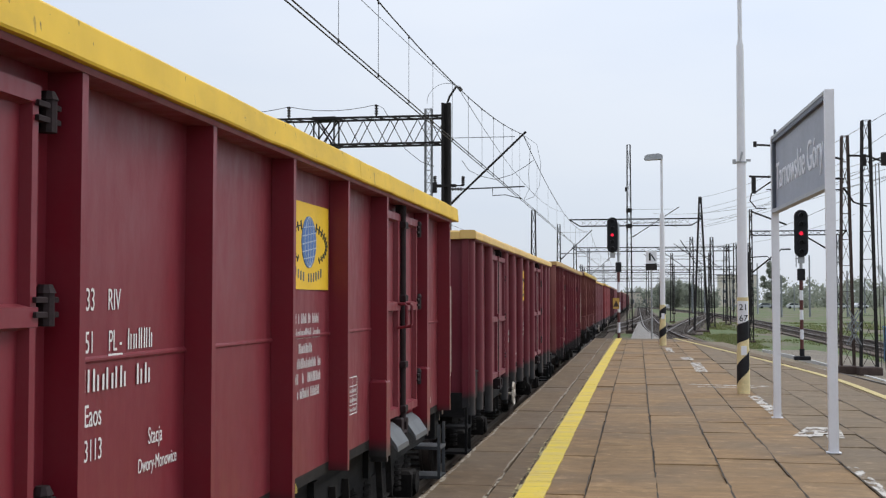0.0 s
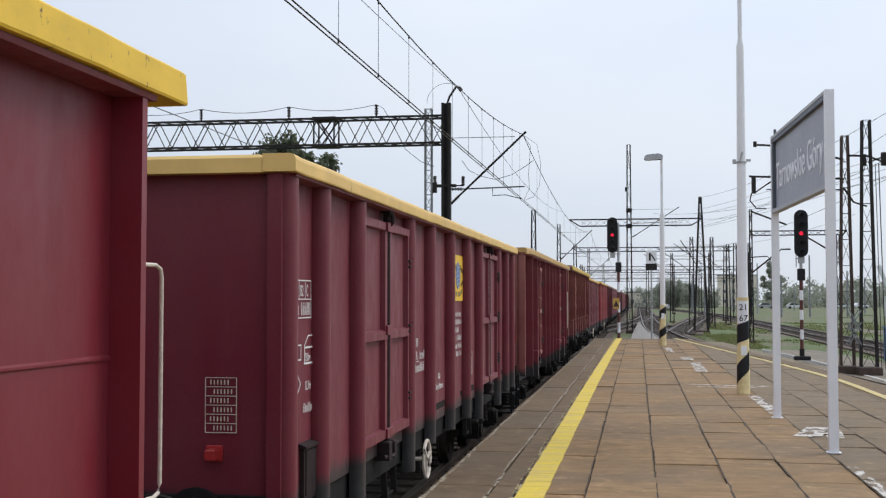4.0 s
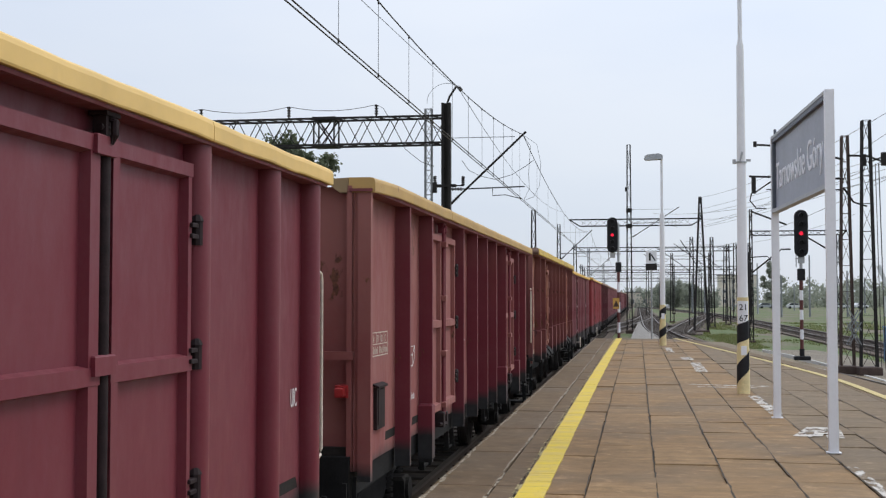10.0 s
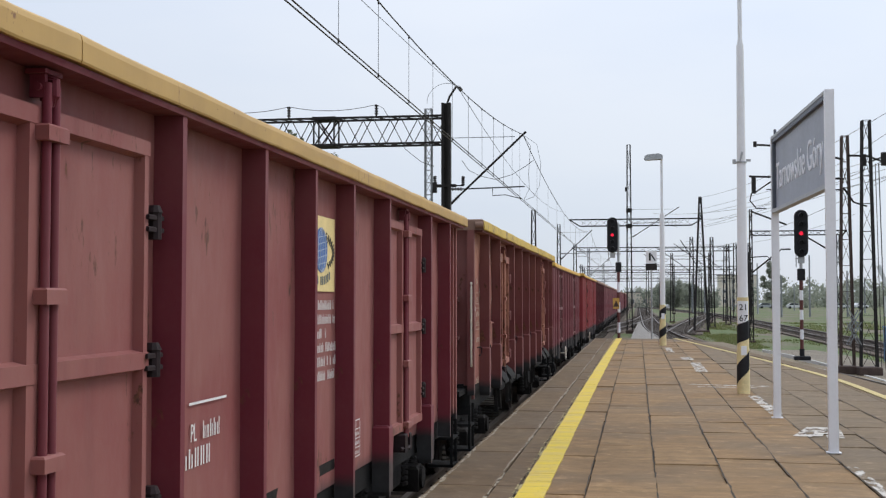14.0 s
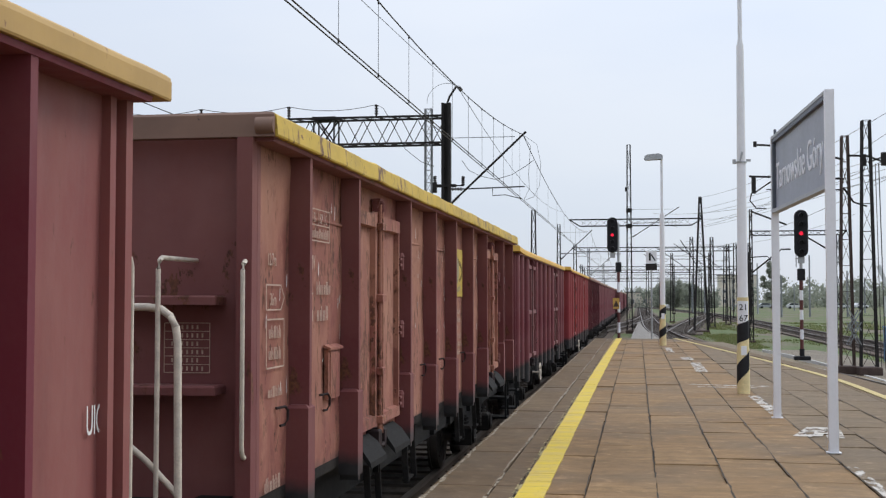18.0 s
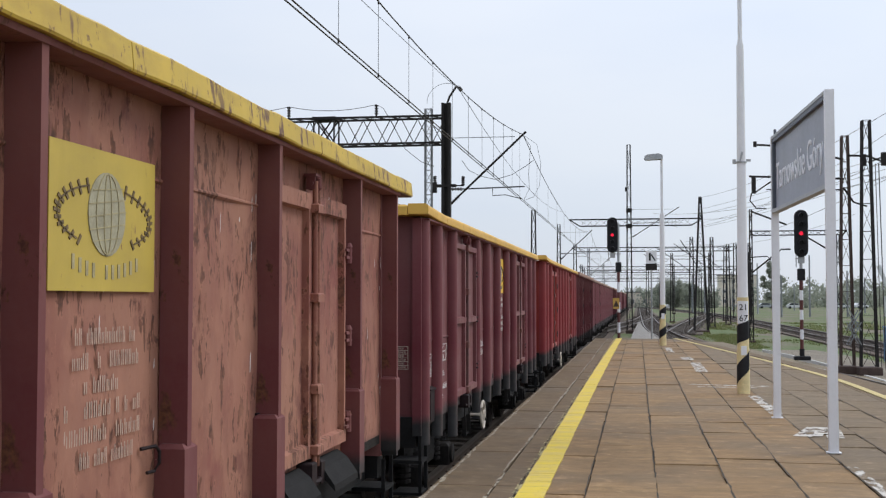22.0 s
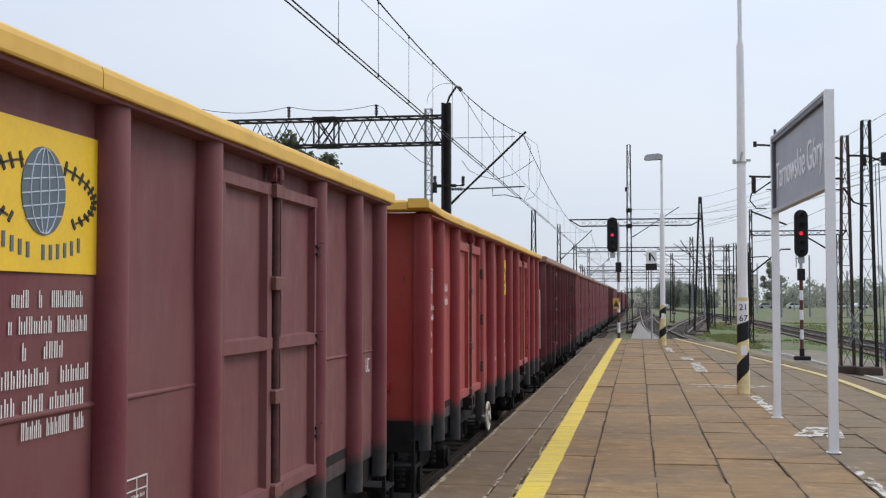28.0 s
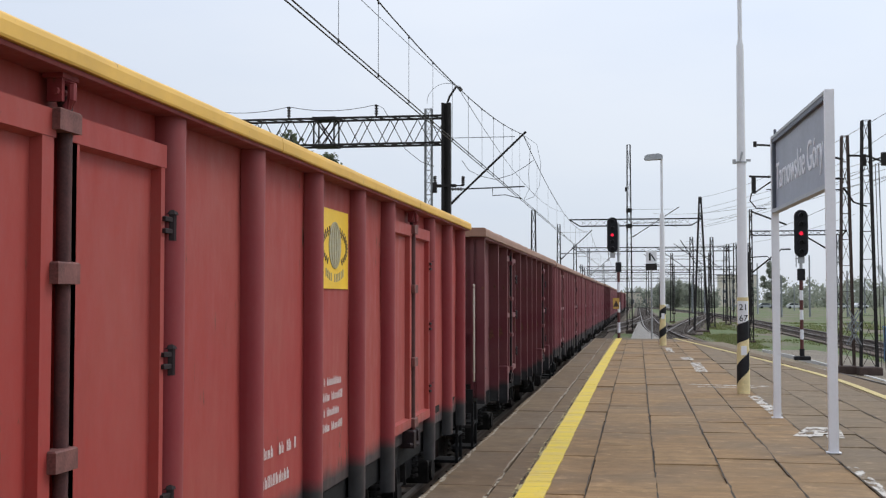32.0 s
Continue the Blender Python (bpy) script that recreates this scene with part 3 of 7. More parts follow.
def platform():
    root = thing("platform", "low railway platform of worn ochre slabs with yellow lines", "platform", "", "structure")
    b = Build()
    ys = [-20 + 2.35 * k for k in range(31)]
    ys = [y for y in ys if y < PLATFORM_END] + [PLATFORM_END]
    ribbon(b, [(EDGE_X + 0.03, y) for y in ys], [(right_edge(y), y) for y in ys], -0.035, 0.80)
    part("platform_bed", b, MAT["bed"], root, "dark soil bed between the slabs")
    # coping along the train's side
    for k in range(30):
        y0 = -20 + 2.35 * k
        y1 = min(y0 + 2.33, PLATFORM_END)
        if y0 >= PLATFORM_END:
            break
        c = Build()
        d = random.uniform(-0.012, 0.012)
        c.box(EDGE_X + d, y0, -0.2, COLUMNS[1] - 0.012, y1, random.uniform(-0.004, 0.004), 0.014)
        part("edge_stone", c, MAT["coping"], root)
        c = Build()
        c.box(COLUMNS[1] + 0.012, y0, -0.2, COLUMNS[2] - 0.006, y1, random.uniform(-0.006, 0.002), 0.008)
        part("edge_strip", c, MAT["coping"], root)
    # right part: wide worn strip along the curved edge
    c = Build()
    ysr = [y for y in ys]
    ribbon(c, [(min(3.9, right_edge(y) - 0.35), y) for y in ysr], [(right_edge(y) + 0.02, y) for y in ysr], -0.006, 0.3)
    part("edge_paving", c, MAT["coping"], root, "brown grey paving along the curved edge")
    # yellow safety lines
    line = smooth_line(YELLOW_R, 1.0)
    c = Build()
    ribbon(c, along(line, -0.075), along(line, 0.075), 0.008, 0.012)
    part("safety_line", c, MAT["ylinepale"], root, "thin worn pale yellow line")
    y = -20.0
    while y < PLATFORM_END - 0.4:
        ln = random.uniform(0.45, 0.9)
        c = Build()
        w = random.uniform(-0.004, 0.004)
        drift = 0.10 * max(0.0, (y - 20) / 30) ** 1.5
        c.box(-1.02 + w + drift, y, -0.01, -0.785 + w + drift, min(y + ln - 0.006, PLATFORM_END), 0.007 + random.uniform(-0.001, 0.002))
        part("line_dash", c, MAT["yline"], root)
        y += ln
    c = Build()
    pts = [(-1.03 + 0.02 * noise.noise((y * 1.3, 5.0, 0)) + 0.10 * max(0.0, (y - 20) / 30) ** 1.5, y) for y in [4 + 0.25 * k for k in range(186)]]
    ribbon(c, [(x - 0.035 - 0.03 * abs(noise.noise((y * 2.1, 9.0, 1))), y) for x, y in pts], [(x + 0.012, y) for x, y in pts], 0.0062, 0.0004)
    part("old_line", c, MAT["yold"], root, "pale remains of an older line")
    # white worn marks
    for (x0, y0, x1, y1, w, nn) in ((2.06, 10.3, 2.06, 12.2, 0.05, 7), (1.98, 14.8, 2.3, 15.9, 0.16, 6), (2.3, 14.7, 2.4, 15.6, 0.10, 3), (1.95, 17.6, 1.92, 20.9, 0.09, 8),
                                    (0.95, 23.5, 2.4, 23.15, 0.10, 9), (1.1, 22.9, 2.2, 22.7, 0.07, 5), (1.42, 27.5, 1.45, 31.5, 0.13, 7), (1.34, 33, 1.30, 34.5, 0.16, 3), (1.0, 37.5, 0.98, 41, 0.10, 5)):
        c = Build()
        ribbon(c, along([(x0, y0), (x1, y1)], -w), along([(x0, y0), (x1, y1)], w), 0.0085, 0.0005)
        part("white_mark", c, MAT["wornwhite"], root, "flaking white paint mark")
    for col in range(2, len(COLUMNS) - 1):
        c = Build()
        wd = 0.006 if col in (2, 3, 7, 8) else 0.008
        pts = [(COLUMNS[col] + 0.014 * noise.noise((y * 0.9, col * 7.0, 0)) + 0.016 * noise.noise((y * 3.1, col * 3.0, 2)), y) for y in [4 + 0.1 * k for k in range(460)] if COLUMNS[col] < right_edge(y) - 0.4 and y < PLATFORM_END]
        lw = [p[0] - wd * (0.5 + 2.6 * abs(noise.noise((p[1] * 1.7, col * 5.0, 4)))) for p in pts]
        rw = [p[0] + wd * (0.5 + 2.6 * abs(noise.noise((p[1] * 4.3, col * 5.0, 8)))) for p in pts]
        ribbon(c, [(x, p[1]) for x, p in zip(lw, pts)], [(x, p[1]) for x, p in zip(rw, pts)], 0.0062, 0.0004)
        part("joint_soil", c, MAT["soil"], root, "dark crumbling joint")
    for x0, w0, w1, lb in ((COLUMNS[1], 0.03, 0.022, "pale lime stain along the joint"), (EDGE_X + 0.06, 0.035, 0.02, "pale lime stain along the edge")):
        c = Build()
        pts = [(x0 + 0.022 * noise.noise((y * 0.8, x0 * 5.0, 0)) + 0.02 * noise.noise((y * 3.7, x0 * 5.0, 3)), y) for y in [4 + 0.12 * k for k in range(385)]]
        wide = [0.15 + 1.5 * abs(noise.noise((y * 1.9, x0 * 9.0, 6))) for _, y in pts]
        ribbon(c, [(x - w0 * q, y) for (x, y), q in zip(pts, wide)], [(x + w1 * q, y) for (x, y), q in zip(pts, wide)], 0.0078, 0.0004)
        part("lime_stain", c, MAT["lime"], root, lb)
    # slabs: near ones apart, far and hidden ones together
    rest = Build()
    shapes = {}
    for col in range(2, len(COLUMNS) - 1):
        x0, x1 = COLUMNS[col], COLUMNS[col + 1]
        y = -20.0 + random.uniform(-0.3, 0.3)
        while y < PLATFORM_END - 0.2:
            ln = 1.25
            xm = min(x1, right_edge(y + ln) - 0.36)
            if xm - x0 > 0.2:
                g = 0.0035
                ex = xm if xm < x1 else x1
                if 8.5 < y < 48 and ex == x1 and col <= 8:
                    open_joint = random.random() < 0.3
                    key = (col, open_joint)
                    if key not in shapes:
                        s = Build()
                        e = 0.0045 if open_joint else 0.0015
                        s.box(g, e, -0.12, x1 - x0 - g, ln - e, 0.0, 0.007 if open_joint else 0.003)
                        shapes[key] = s.mesh("slab", MAT["slab" if col < 7 else "slabdark"])
                    part("slab", shapes[key], None, root, at=pose(x0 + random.uniform(-0.006, 0.006), y, random.uniform(-0.009, 0.003),
                                                                 random.uniform(-0.25, 0.25), random.uniform(-0.6, 0.6), random.uniform(-0.45, 0.45)))
                else:
                    rest.box(x0 + g, y + 0.008, -0.12, ex - g, min(y + ln - 0.008, PLATFORM_END), random.uniform(-0.006, 0.002), 0.012)
            y += ln
    r = part("slabs", rest, MAT["slabdark"], root)
    r["kind"] = "stuff"


RIGHT_TRACK = [(6.6, -30), (6.6, 10), (6.45, 24), (5.6, 36), (4.4, 46), (2.9, 60), (1.9, 75), (1.35, 95), (1.15, 125), (1.1, 200), (1.0, 420)]


def grounds():
    ground()
    track([(TRACK_X, -120), (TRACK_X, 60), (TRACK_X, 460)], "straight track with rusty ballast under the goods train", 20.0)
    track(RIGHT_TRACK, "curved track with shiny rails beside the platform")
    track([(11.9, -60), (11.9, 100), (11.7, 185), (8.0, 270), (1.6, 380), (0.5, 440)], "dark rusty track through the grass", 6.0)
    track([(-8.2, -120), (-8.2, 460)], "track beyond the goods train", 40.0)
    track([(2.6, 84), (4.6, 112), (7.6, 150), (10.6, 182), (11.5, 200)], "rusty turnout track leading to the far line", 4.0)
    track([(-3.0, 88), (-1.2, 112), (0.4, 140), (1.1, 170)], "turnout track crossing between the lines", 4.0)
    platform()
    # grey path with its whitewashed kerb
    path = smooth_line([(7.6, -20), (7.5, 15), (7.0, 30), (6.75, 38), (6.35, 48), (5.6, 56)], 2.0)
    b = Build()
    ribbon(b, along(path, 0.042), along(path, 2.3), -0.66, 0.3)
    solid("path", b, MAT["pathdirt"], "brown grey gravel walkway beside the curved track", "path", kind="structure")
    b = Build()
    ribbon(b, along(path, -0.035), along(path, 0.04), -0.635, 0.2)
    solid("kerb", b, MAT["kerbwhite"], "whitewashed concrete kerb along the walkway", "kerb", kind="structure")
    verge = smooth_line([(6.6, -20), (6.6, 12), (6.45, 24), (5.7, 36), (4.7, 46), (3.9, 56), (3.2, 66)], 2.0)
    b = Build()
    ribbon(b, along(verge, -1.6), along(verge, 1.3), -0.665, 0.3)
    solid("verge", b, MAT["verge"], "trampled brown earth with thin grass", "verge", kind="structure")
    b = Build()
    tip = [(EDGE_X + 0.4, 50.5), (-0.6, 62), (-0.3, 90), (0.0, 120)]
    tip2 = [(1.9, 50.5), (1.6, 62), (0.6, 90), (0.2, 120)]
    ribbon(b, smooth_line(tip, 5.0), smooth_line(tip2, 5.0)[:len(smooth_line(tip, 5.0))], -0.66, 0.2)
    solid("gravel_strip", b, MAT["gravel"], "pale gravel strip beyond the platform tip", "gravel", kind="structure")


grounds()


# ---------------------------------------------------------------- goods wagons
PITCH_W = 14.05
RUST = (0.14, 0.06, 0.035)
TYPES = {
    "round": dict(kind="round", half=1.45, length=12.58, ribs=[0.05, 0.80, 1.82, 3.78, 4.88, 6.14, 7.39, 8.50, 10.52, 11.62, 12.46], doors=[(1.94, 3.68), (8.62, 10.40)], depth=0.10),
    "round_narrow": dict(kind="round", half=1.415, length=12.38, ribs=[0.06, 0.82, 1.86, 3.84, 4.92, 6.13, 7.34, 8.42, 10.40, 11.44, 12.28], doors=[(1.97, 3.74), (8.53, 10.30)], depth=0.10),
    "round_wide": dict(kind="round", half=1.505, length=12.50, ribs=[0.02, 0.82, 1.90, 3.95, 5.06, 6.24, 7.40, 8.45, 10.36, 11.44, 12.38], doors=[(2.02, 3.84), (8.56, 10.26)], depth=0.11),
    "flat": dict(kind="flat", half=1.505, length=11.88, ribs=[0.52, 1.82, 3.60, 4.90, 6.19, 7.47, 8.72, 10.50, 11.81], doors=[(1.92, 3.40), (8.80, 10.32)], depth=0.13),
    "angled": dict(kind="angled", half=1.505, length=12.87, ribs=[1.53, 2.64, 4.68, 5.82, 6.80, 7.78, 8.97, 10.86, 11.98], doors=[(2.72, 4.46), (9.04, 10.70)], depth=0.13),
    "rusty": dict(kind="rusty", half=1.505, length=12.36, ribs=[0.76, 2.01, 3.92, 5.21, 6.50, 7.80, 9.11, 11.02, 12.28], doors=[(2.09, 3.74), (9.19, 10.84)], depth=0.13),
}


def rib_profile(kind):
    if kind == "round":
        return [(-0.085, 0)] + [(0.085 * -math.cos(a) if abs(math.cos(a)) > 0.02 else 0.0, 0.035 + 0.065 * math.sin(a)) for a in (math.pi * i / 8 for i in range(9))] + [(0.085, 0)]
    return [(-0.032, 0), (-0.030, 0.13), (0.018, 0.13), (0.022, 0.105), (0.05, 0)]


def bars(b, x, y, z, w, h, count, seed):
    """A row of unreadable figures: small upright bars."""
    r = random.Random(seed)
    step = w / count
    for k in range(count):
        hh = h * r.choice((1.0, 1.0, 0.72))
        if count > 6 and r.random() < 0.12:
            continue
        ya = y + k * step
        if count == 1:
            b.box(x, ya, z, x + 0.001, ya + w, z + h)
            continue
        b.box(x, ya, z, x + 0.001, ya + step * 0.20, z + hh)
        b.box(x, ya + step * 0.44, z, x + 0.001, ya + step * 0.62, z + h * r.choice((1.0, 0.72, 0.72)))


def letters(root, s, y, z, size, x, mat="white", name="lettering"):
    m = Matrix(((0, 0, 1, x), (0.66 if s != "UIC" else 0.52, 0, 0, y), (0, 1, 0, z), (0, 0, 0, 1)))
    return part(name, text_mesh(s, size, MAT[mat], 0.0006), None, root, at=m)


def frame_box(b, x, y0, z0, y1, z1, t=0.0075):
    for (a, c, d, e) in ((y0, z0, y1, z0 + t), (y0, z1 - t, y1, z1), (y0, z0, y0 + t, z1), (y1 - t, z0, y1, z1)):
        b.box(x, a, c, x + 0.001, d, e)


def sticker(root, xp, y, z, w, h, mat, globe, strength=1.0):
    """Square yellow sticker: a globe between two curved rows of sleepers and a bar for its lettering."""
    b = Build()
    b.box(xp, y, z, xp + 0.004, y + w, z + h)
    st = part("sticker", b, MAT[mat], root, "yellow square sticker with a globe")
    cy, cz, rg = y + w * 0.50, z + h * 0.55, min(0.165, h * 0.3)
    b = Build()
    b.disc((xp + 0.006, cy, cz), 'x', rg, 0.004, 28)
    part("globe", b, MAT[globe], st, "round globe print")
    b = Build()
    xl = xp + 0.0095
    for k in (-0.6, -0.3, 0.0, 0.3, 0.6):
        hw = rg * math.sqrt(1 - k * k)
        b.beam((xl, cy - hw, cz + rg * k - 0.02 * (1 - k * k)), (xl, cy + hw, cz + rg * k + 0.02 * (1 - k * k)), 0.003, 0.0045)
    for k in (-0.62, -0.2, 0.2, 0.62):
        pts = [(xl, cy + rg * k * math.cos(a), cz + rg * 0.97 * math.sin(a)) for a in (-math.pi / 2 + math.pi * i / 10 for i in range(11))]
        for p, q in zip(pts, pts[1:]):
            b.beam(p, q, 0.003, 0.0045)
    part("globe_grid", b, MAT["globeline" if globe != "globefaint" else "gridfaint"], st)["kind"] = "stuff"
    b = Build()
    for sgn in (-1, 1):
        for k in range(12):
            a = math.radians(24 + k * 11.0)
            sy, cz2 = math.sin(a) * sgn, math.cos(a)
            py, pz = cy + w * 0.44 * sy, cz - 0.02 * h + h * 0.22 * cz2
            b.beam((xp + 0.006, py - 0.024 * sy, pz - 0.026 * cz2 - 0.004), (xp + 0.006, py + 0.024 * sy, pz + 0.026 * cz2 + 0.004), 0.004, 0.014)
        arc = [(xp + 0.0065, cy + sgn * w * 0.44 * math.sin(u), cz - 0.02 * h + h * 0.22 * math.cos(u)) for u in (math.radians(22 + 8 * k) for k in range(16))]
        for p, q in zip(arc, arc[1:]):
            b.beam(p, q, 0.003, 0.007)
    part("sleeper_print", b, MAT["logoink" if globe != "globefaint" else "inkfaint"], st)["kind"] = "stuff"
    b = Build()
    for k in range(11):
        t = (k - 5) / 5
        if k == 4:
            continue
        py = cy + t * w * 0.30
        pz = z + h * 0.085 + 0.035 * t * t
        b.box(xp + 0.004, py - 0.010, pz, xp + 0.007, py + 0.010, pz + 0.055)
    part("print_lettering", b, MAT["globegrey" if globe != "globefaint" else "gridfaint"], st)["kind"] = "stuff"


def wagon(kind, paint_mat, rim_mat, y0, label, spec):
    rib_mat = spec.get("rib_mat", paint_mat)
    T = TYPES[kind]
    kind = T["kind"]
    L, dep, half = T["length"], T["depth"], T["half"]
    xp = half - dep
    root = thing("open_wagon", label, "goods wagon", "wagons of the goods train", at=pose(TRACK_X, y0, RAIL_Z))
    seed = spec.get("seed", 1)
    rng = random.Random(seed)
    rim_low, top = spec.get("rim", (3.06, 3.17))
    wav = spec.get("wav", 0.004)
    sag = spec.get("sag", 0.0)

    z_low = 1.19 if kind in ("flat", "rusty") else 1.02
    # side walls: pressed sheet, slightly dented, with a weld ridge
    for sx in (1, -1):
        b = Build()
        ny, nz = (96, 18) if sx > 0 else (4, 2)
        vs = []
        for j in range(nz + 1):
            z = z_low + (rim_low + 0.02 - z_low) * j / nz
            for i in range(ny + 1):
                y = L * i / ny
                d = wav * noise.noise((y * 1.7 + seed * 9, z * 1.4, seed)) if 0 < j < nz and sx > 0 else 0
                vs.append((sx * (xp + d), y, z))
        fs = [(j * (ny + 1) + i, j * (ny + 1) + i + 1, (j + 1) * (ny + 1) + i + 1, (j + 1) * (ny + 1) + i) for j in range(nz) for i in range(ny)]
        b.add(vs, fs)
        b.box(sx * xp - sx * 0.052, 0, z_low, sx * xp - sx * 0.012, L, rim_low + 0.02)
        part("side_wall", b, paint_mat, root, smooth=True)
    # weld ridge between ribs
    if spec.get("ridge", True):
        zr = spec.get("ridge_z", 1.86)
        inside = [(a, c) for a, c in zip(T["ribs"], T["ribs"][1:]) if not any(d0 - 0.2 < (a + c) / 2 < d1 + 0.2 for d0, d1 in T["doors"])]
        for a, c in inside:
            b = Build()
            b.prism([(xp - 0.004, zr - 0.016), (xp + 0.010, zr - 0.004), (xp + 0.010, zr + 0.004), (xp - 0.004, zr + 0.016)], lambda u, v, s: (u, s, v), a, c)
            part("weld_seam", b, paint_mat, root)
    # ends
    for ye, o in ((0.0, -1), (L, 1)):
        b = Build()
        end_mat = spec.get("end_mat", paint_mat)
        yi = ye - o * (0.11 if kind == "rusty" else 0.09 if kind == "angled" else 0.0)
        xw = xp + (0.01 if kind != "angled" else 0.04)
        b.box(-xw, min(yi, yi - o * 0.05), 1.02, xw, max(yi, yi - o * 0.05), rim_low + (0.06 if kind == "rusty" else 0.02))
        wall = part("end_wall", b, end_mat, root)
        for sx in (1, -1):
            b = Build()
            xa, xb = (xp - 0.05, xp + 0.035) if sx > 0 else (-xp - 0.035, -xp + 0.05)
            if kind == "angled" and o > 0:
                xa, xb = (xp - 0.05, xp + 0.055) if sx > 0 else (-xp - 0.055, -xp + 0.05)
                b.box(xa, ye - 0.03, 0.95, xb, ye + 0.03, rim_low)
            elif kind == "angled":
                xa, xb = (xp + 0.03, half - 0.002) if sx > 0 else (-half + 0.002, -xp - 0.03)
                b.box(xa, ye + 0.004 if o < 0 else ye - 0.07, 0.95, xb, ye + 0.07 if o < 0 else ye - 0.004, rim_low - sag)
                b.prism([(sx * (half - 0.004), ye - o * 0.02), (sx * (xp - 0.014), ye - o * 0.56), (sx * (xp - 0.03), ye - o * 0.56), (sx * (xp - 0.03), ye - o * 0.02)], lambda u, v, s: (u, v, s), 1.02, rim_low - 0.004)
            else:
                b.box(xa, ye - 0.06 if o < 0 else ye - 0.03, 0.95 if z_low < 1.1 else 1.08, xb, ye + 0.03 if o < 0 else ye + (0.06 if kind != "rusty" else 0.11), rim_low)
            part("corner_post", b, rib_mat if kind != "angled" else paint_mat, wall)
        for xx in (-0.45, 0.45, 1.12) if kind == "flat" else ():
            b = Build()
            b.prism([(xx - 0.06, 0.0), (xx - 0.04, 0.06), (xx + 0.04, 0.06), (xx + 0.06, 0.0)], lambda u, v, s: (u, ye + o * v, s), 1.0, rim_low)
            part("end_rib", b, paint_mat, wall)
        b = Build()
        if kind not in ("rusty", "round"):
            zz = spec.get("ridge_z", 1.86)
            b.box(-xp, ye - 0.02, zz - 0.03, xp, ye + 0.02 + o * 0.012, zz + 0.03)
            part("end_beam", b, paint_mat, wall)
        if kind == "rusty":
            yi = ye - o * 0.11
            for zz in (1.76, 2.24):
                b = Build()
                b.box(-1.2, min(yi, ye + o * 0.06), zz, 1.21, max(yi, ye + o * 0.06), zz + 0.05, 0.01)
                part("end_ledge", b, end_mat, wall)
            b = Build()
            b.tube([(1.43, ye + o * 0.05, 3.19), (1.53, ye + o * 0.05, 3.19)], 0.048, 12)
            part("corner_cap", b, RIM_E, wall, "brown rounded cap on the corner", smooth=True)
    b = Build()
    b.box(-xp, 0.03, 1.12, xp, L - 0.03, 1.19)
    part("floor", b, MAT["bogie"], root)
    # ribs
    prof = rib_profile(kind)
    shapes = {}
    for k, y in enumerate(T["ribs"]):
        beside_door = any(abs(y - d) < 0.2 for dd in T["doors"] for d in dd)
        zb = 0.74 if beside_door else 0.86
        if kind in ("flat", "rusty"):
            zb = 1.02 if beside_door or kind == "rusty" else 1.13
        if zb not in shapes:
            for sx in (1, -1):
                b = Build()
                b.prism(prof, lambda u, v, s: (sx * (xp + v), u, s), zb, rim_low + 0.005, 1)
                if (beside_door and kind in ("flat", "angled")) or kind == "rusty":
                    b.box(sx * xp if sx > 0 else -xp - 0.137, -0.075, zb + 0.04, xp + 0.137 if sx > 0 else -xp, 0.07, zb + 0.55 if kind == "angled" else 1.65, 0.02)
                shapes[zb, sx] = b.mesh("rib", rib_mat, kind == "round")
            shapes[zb] = True
        for sx in (1, -1):
            part("rib", shapes[zb, sx], None, root, at=Matrix.Translation((0, y, 0)))
    # top rim, in lengths with open joints
    pr = [(half - 0.17, rim_low), (half + 0.026, rim_low), (half + 0.030, rim_low + 0.008), (half + 0.030, top - 0.034), (half + 0.024, top - 0.014), (half + 0.010, top - 0.003), (half - 0.012, top), (half - 0.17, top)]
    if kind in ("flat", "rusty"):
        pr = [(half - 0.17, rim_low), (half + 0.035, rim_low), (half + 0.04, rim_low + 0.01), (half + 0.03, top - 0.012), (half + 0.015, top), (half - 0.17, top)]
    dent = spec.get("dent", 0.004)
    over = spec.get("over_near", 0.10)
    for sx in (1, -1):
        b = Build()
        cuts = [-over] + [L * f + rng.uniform(-0.4, 0.4) for f in spec.get("joints", (0.16, 0.5, 0.84))] + [L + spec.get("over", 0.10)]
        for a, c in zip(cuts, cuts[1:]):
            b.prism(pr, lambda u, v, s: (sx * u, s, v), a + 0.004, c - 0.004, max(2, int((c - a) * 5)) if sx > 0 else 1,
                    (lambda s: (dent * noise.noise((s * 1.9 + seed * 5, 0.3, 0)), dent * 1.2 * noise.noise((s * 2.6 + seed * 3, 4.1, 0)) - sag * max(0.0, 1 - s / 1.3) ** 2)) if sx > 0 else None)
        part("top_rim", b, rim_mat, root, spec.get("rim_label", ""))
    for ye, o in ((0.0, -1), (L, 1)):
        b = Build()
        ya, yb = (ye - over, ye + 0.10) if o < 0 else (ye - 0.10, ye + spec.get("over", 0.10))
        if kind == "rusty":
            b.box(-half - 0.02, min(ya, yb) - 0.012, rim_low - 0.004, half + 0.022, max(ya, yb) - (0.08 if o < 0 else -0.012), top + 0.004, 0.014)
        elif kind == "angled":
            b.box(-half + 0.30, ya, rim_low + 0.035, half - 0.32, yb, top - 0.012 - sag, 0.015)
            for sx in (1, -1):
                b.prism([(sx * (half - 0.32), rim_low + 0.035), (sx * (half - 0.24), rim_low - sag), (sx * (half - 0.172), rim_low - sag), (sx * (half - 0.172), top - sag), (sx * (half - 0.32), top - 0.01 - sag)], lambda u, v, s: (u, s, v), ya, yb)
        else:
            b.box(-half + 0.17, ya, rim_low - sag, half - 0.175, yb, top - sag, 0.02)
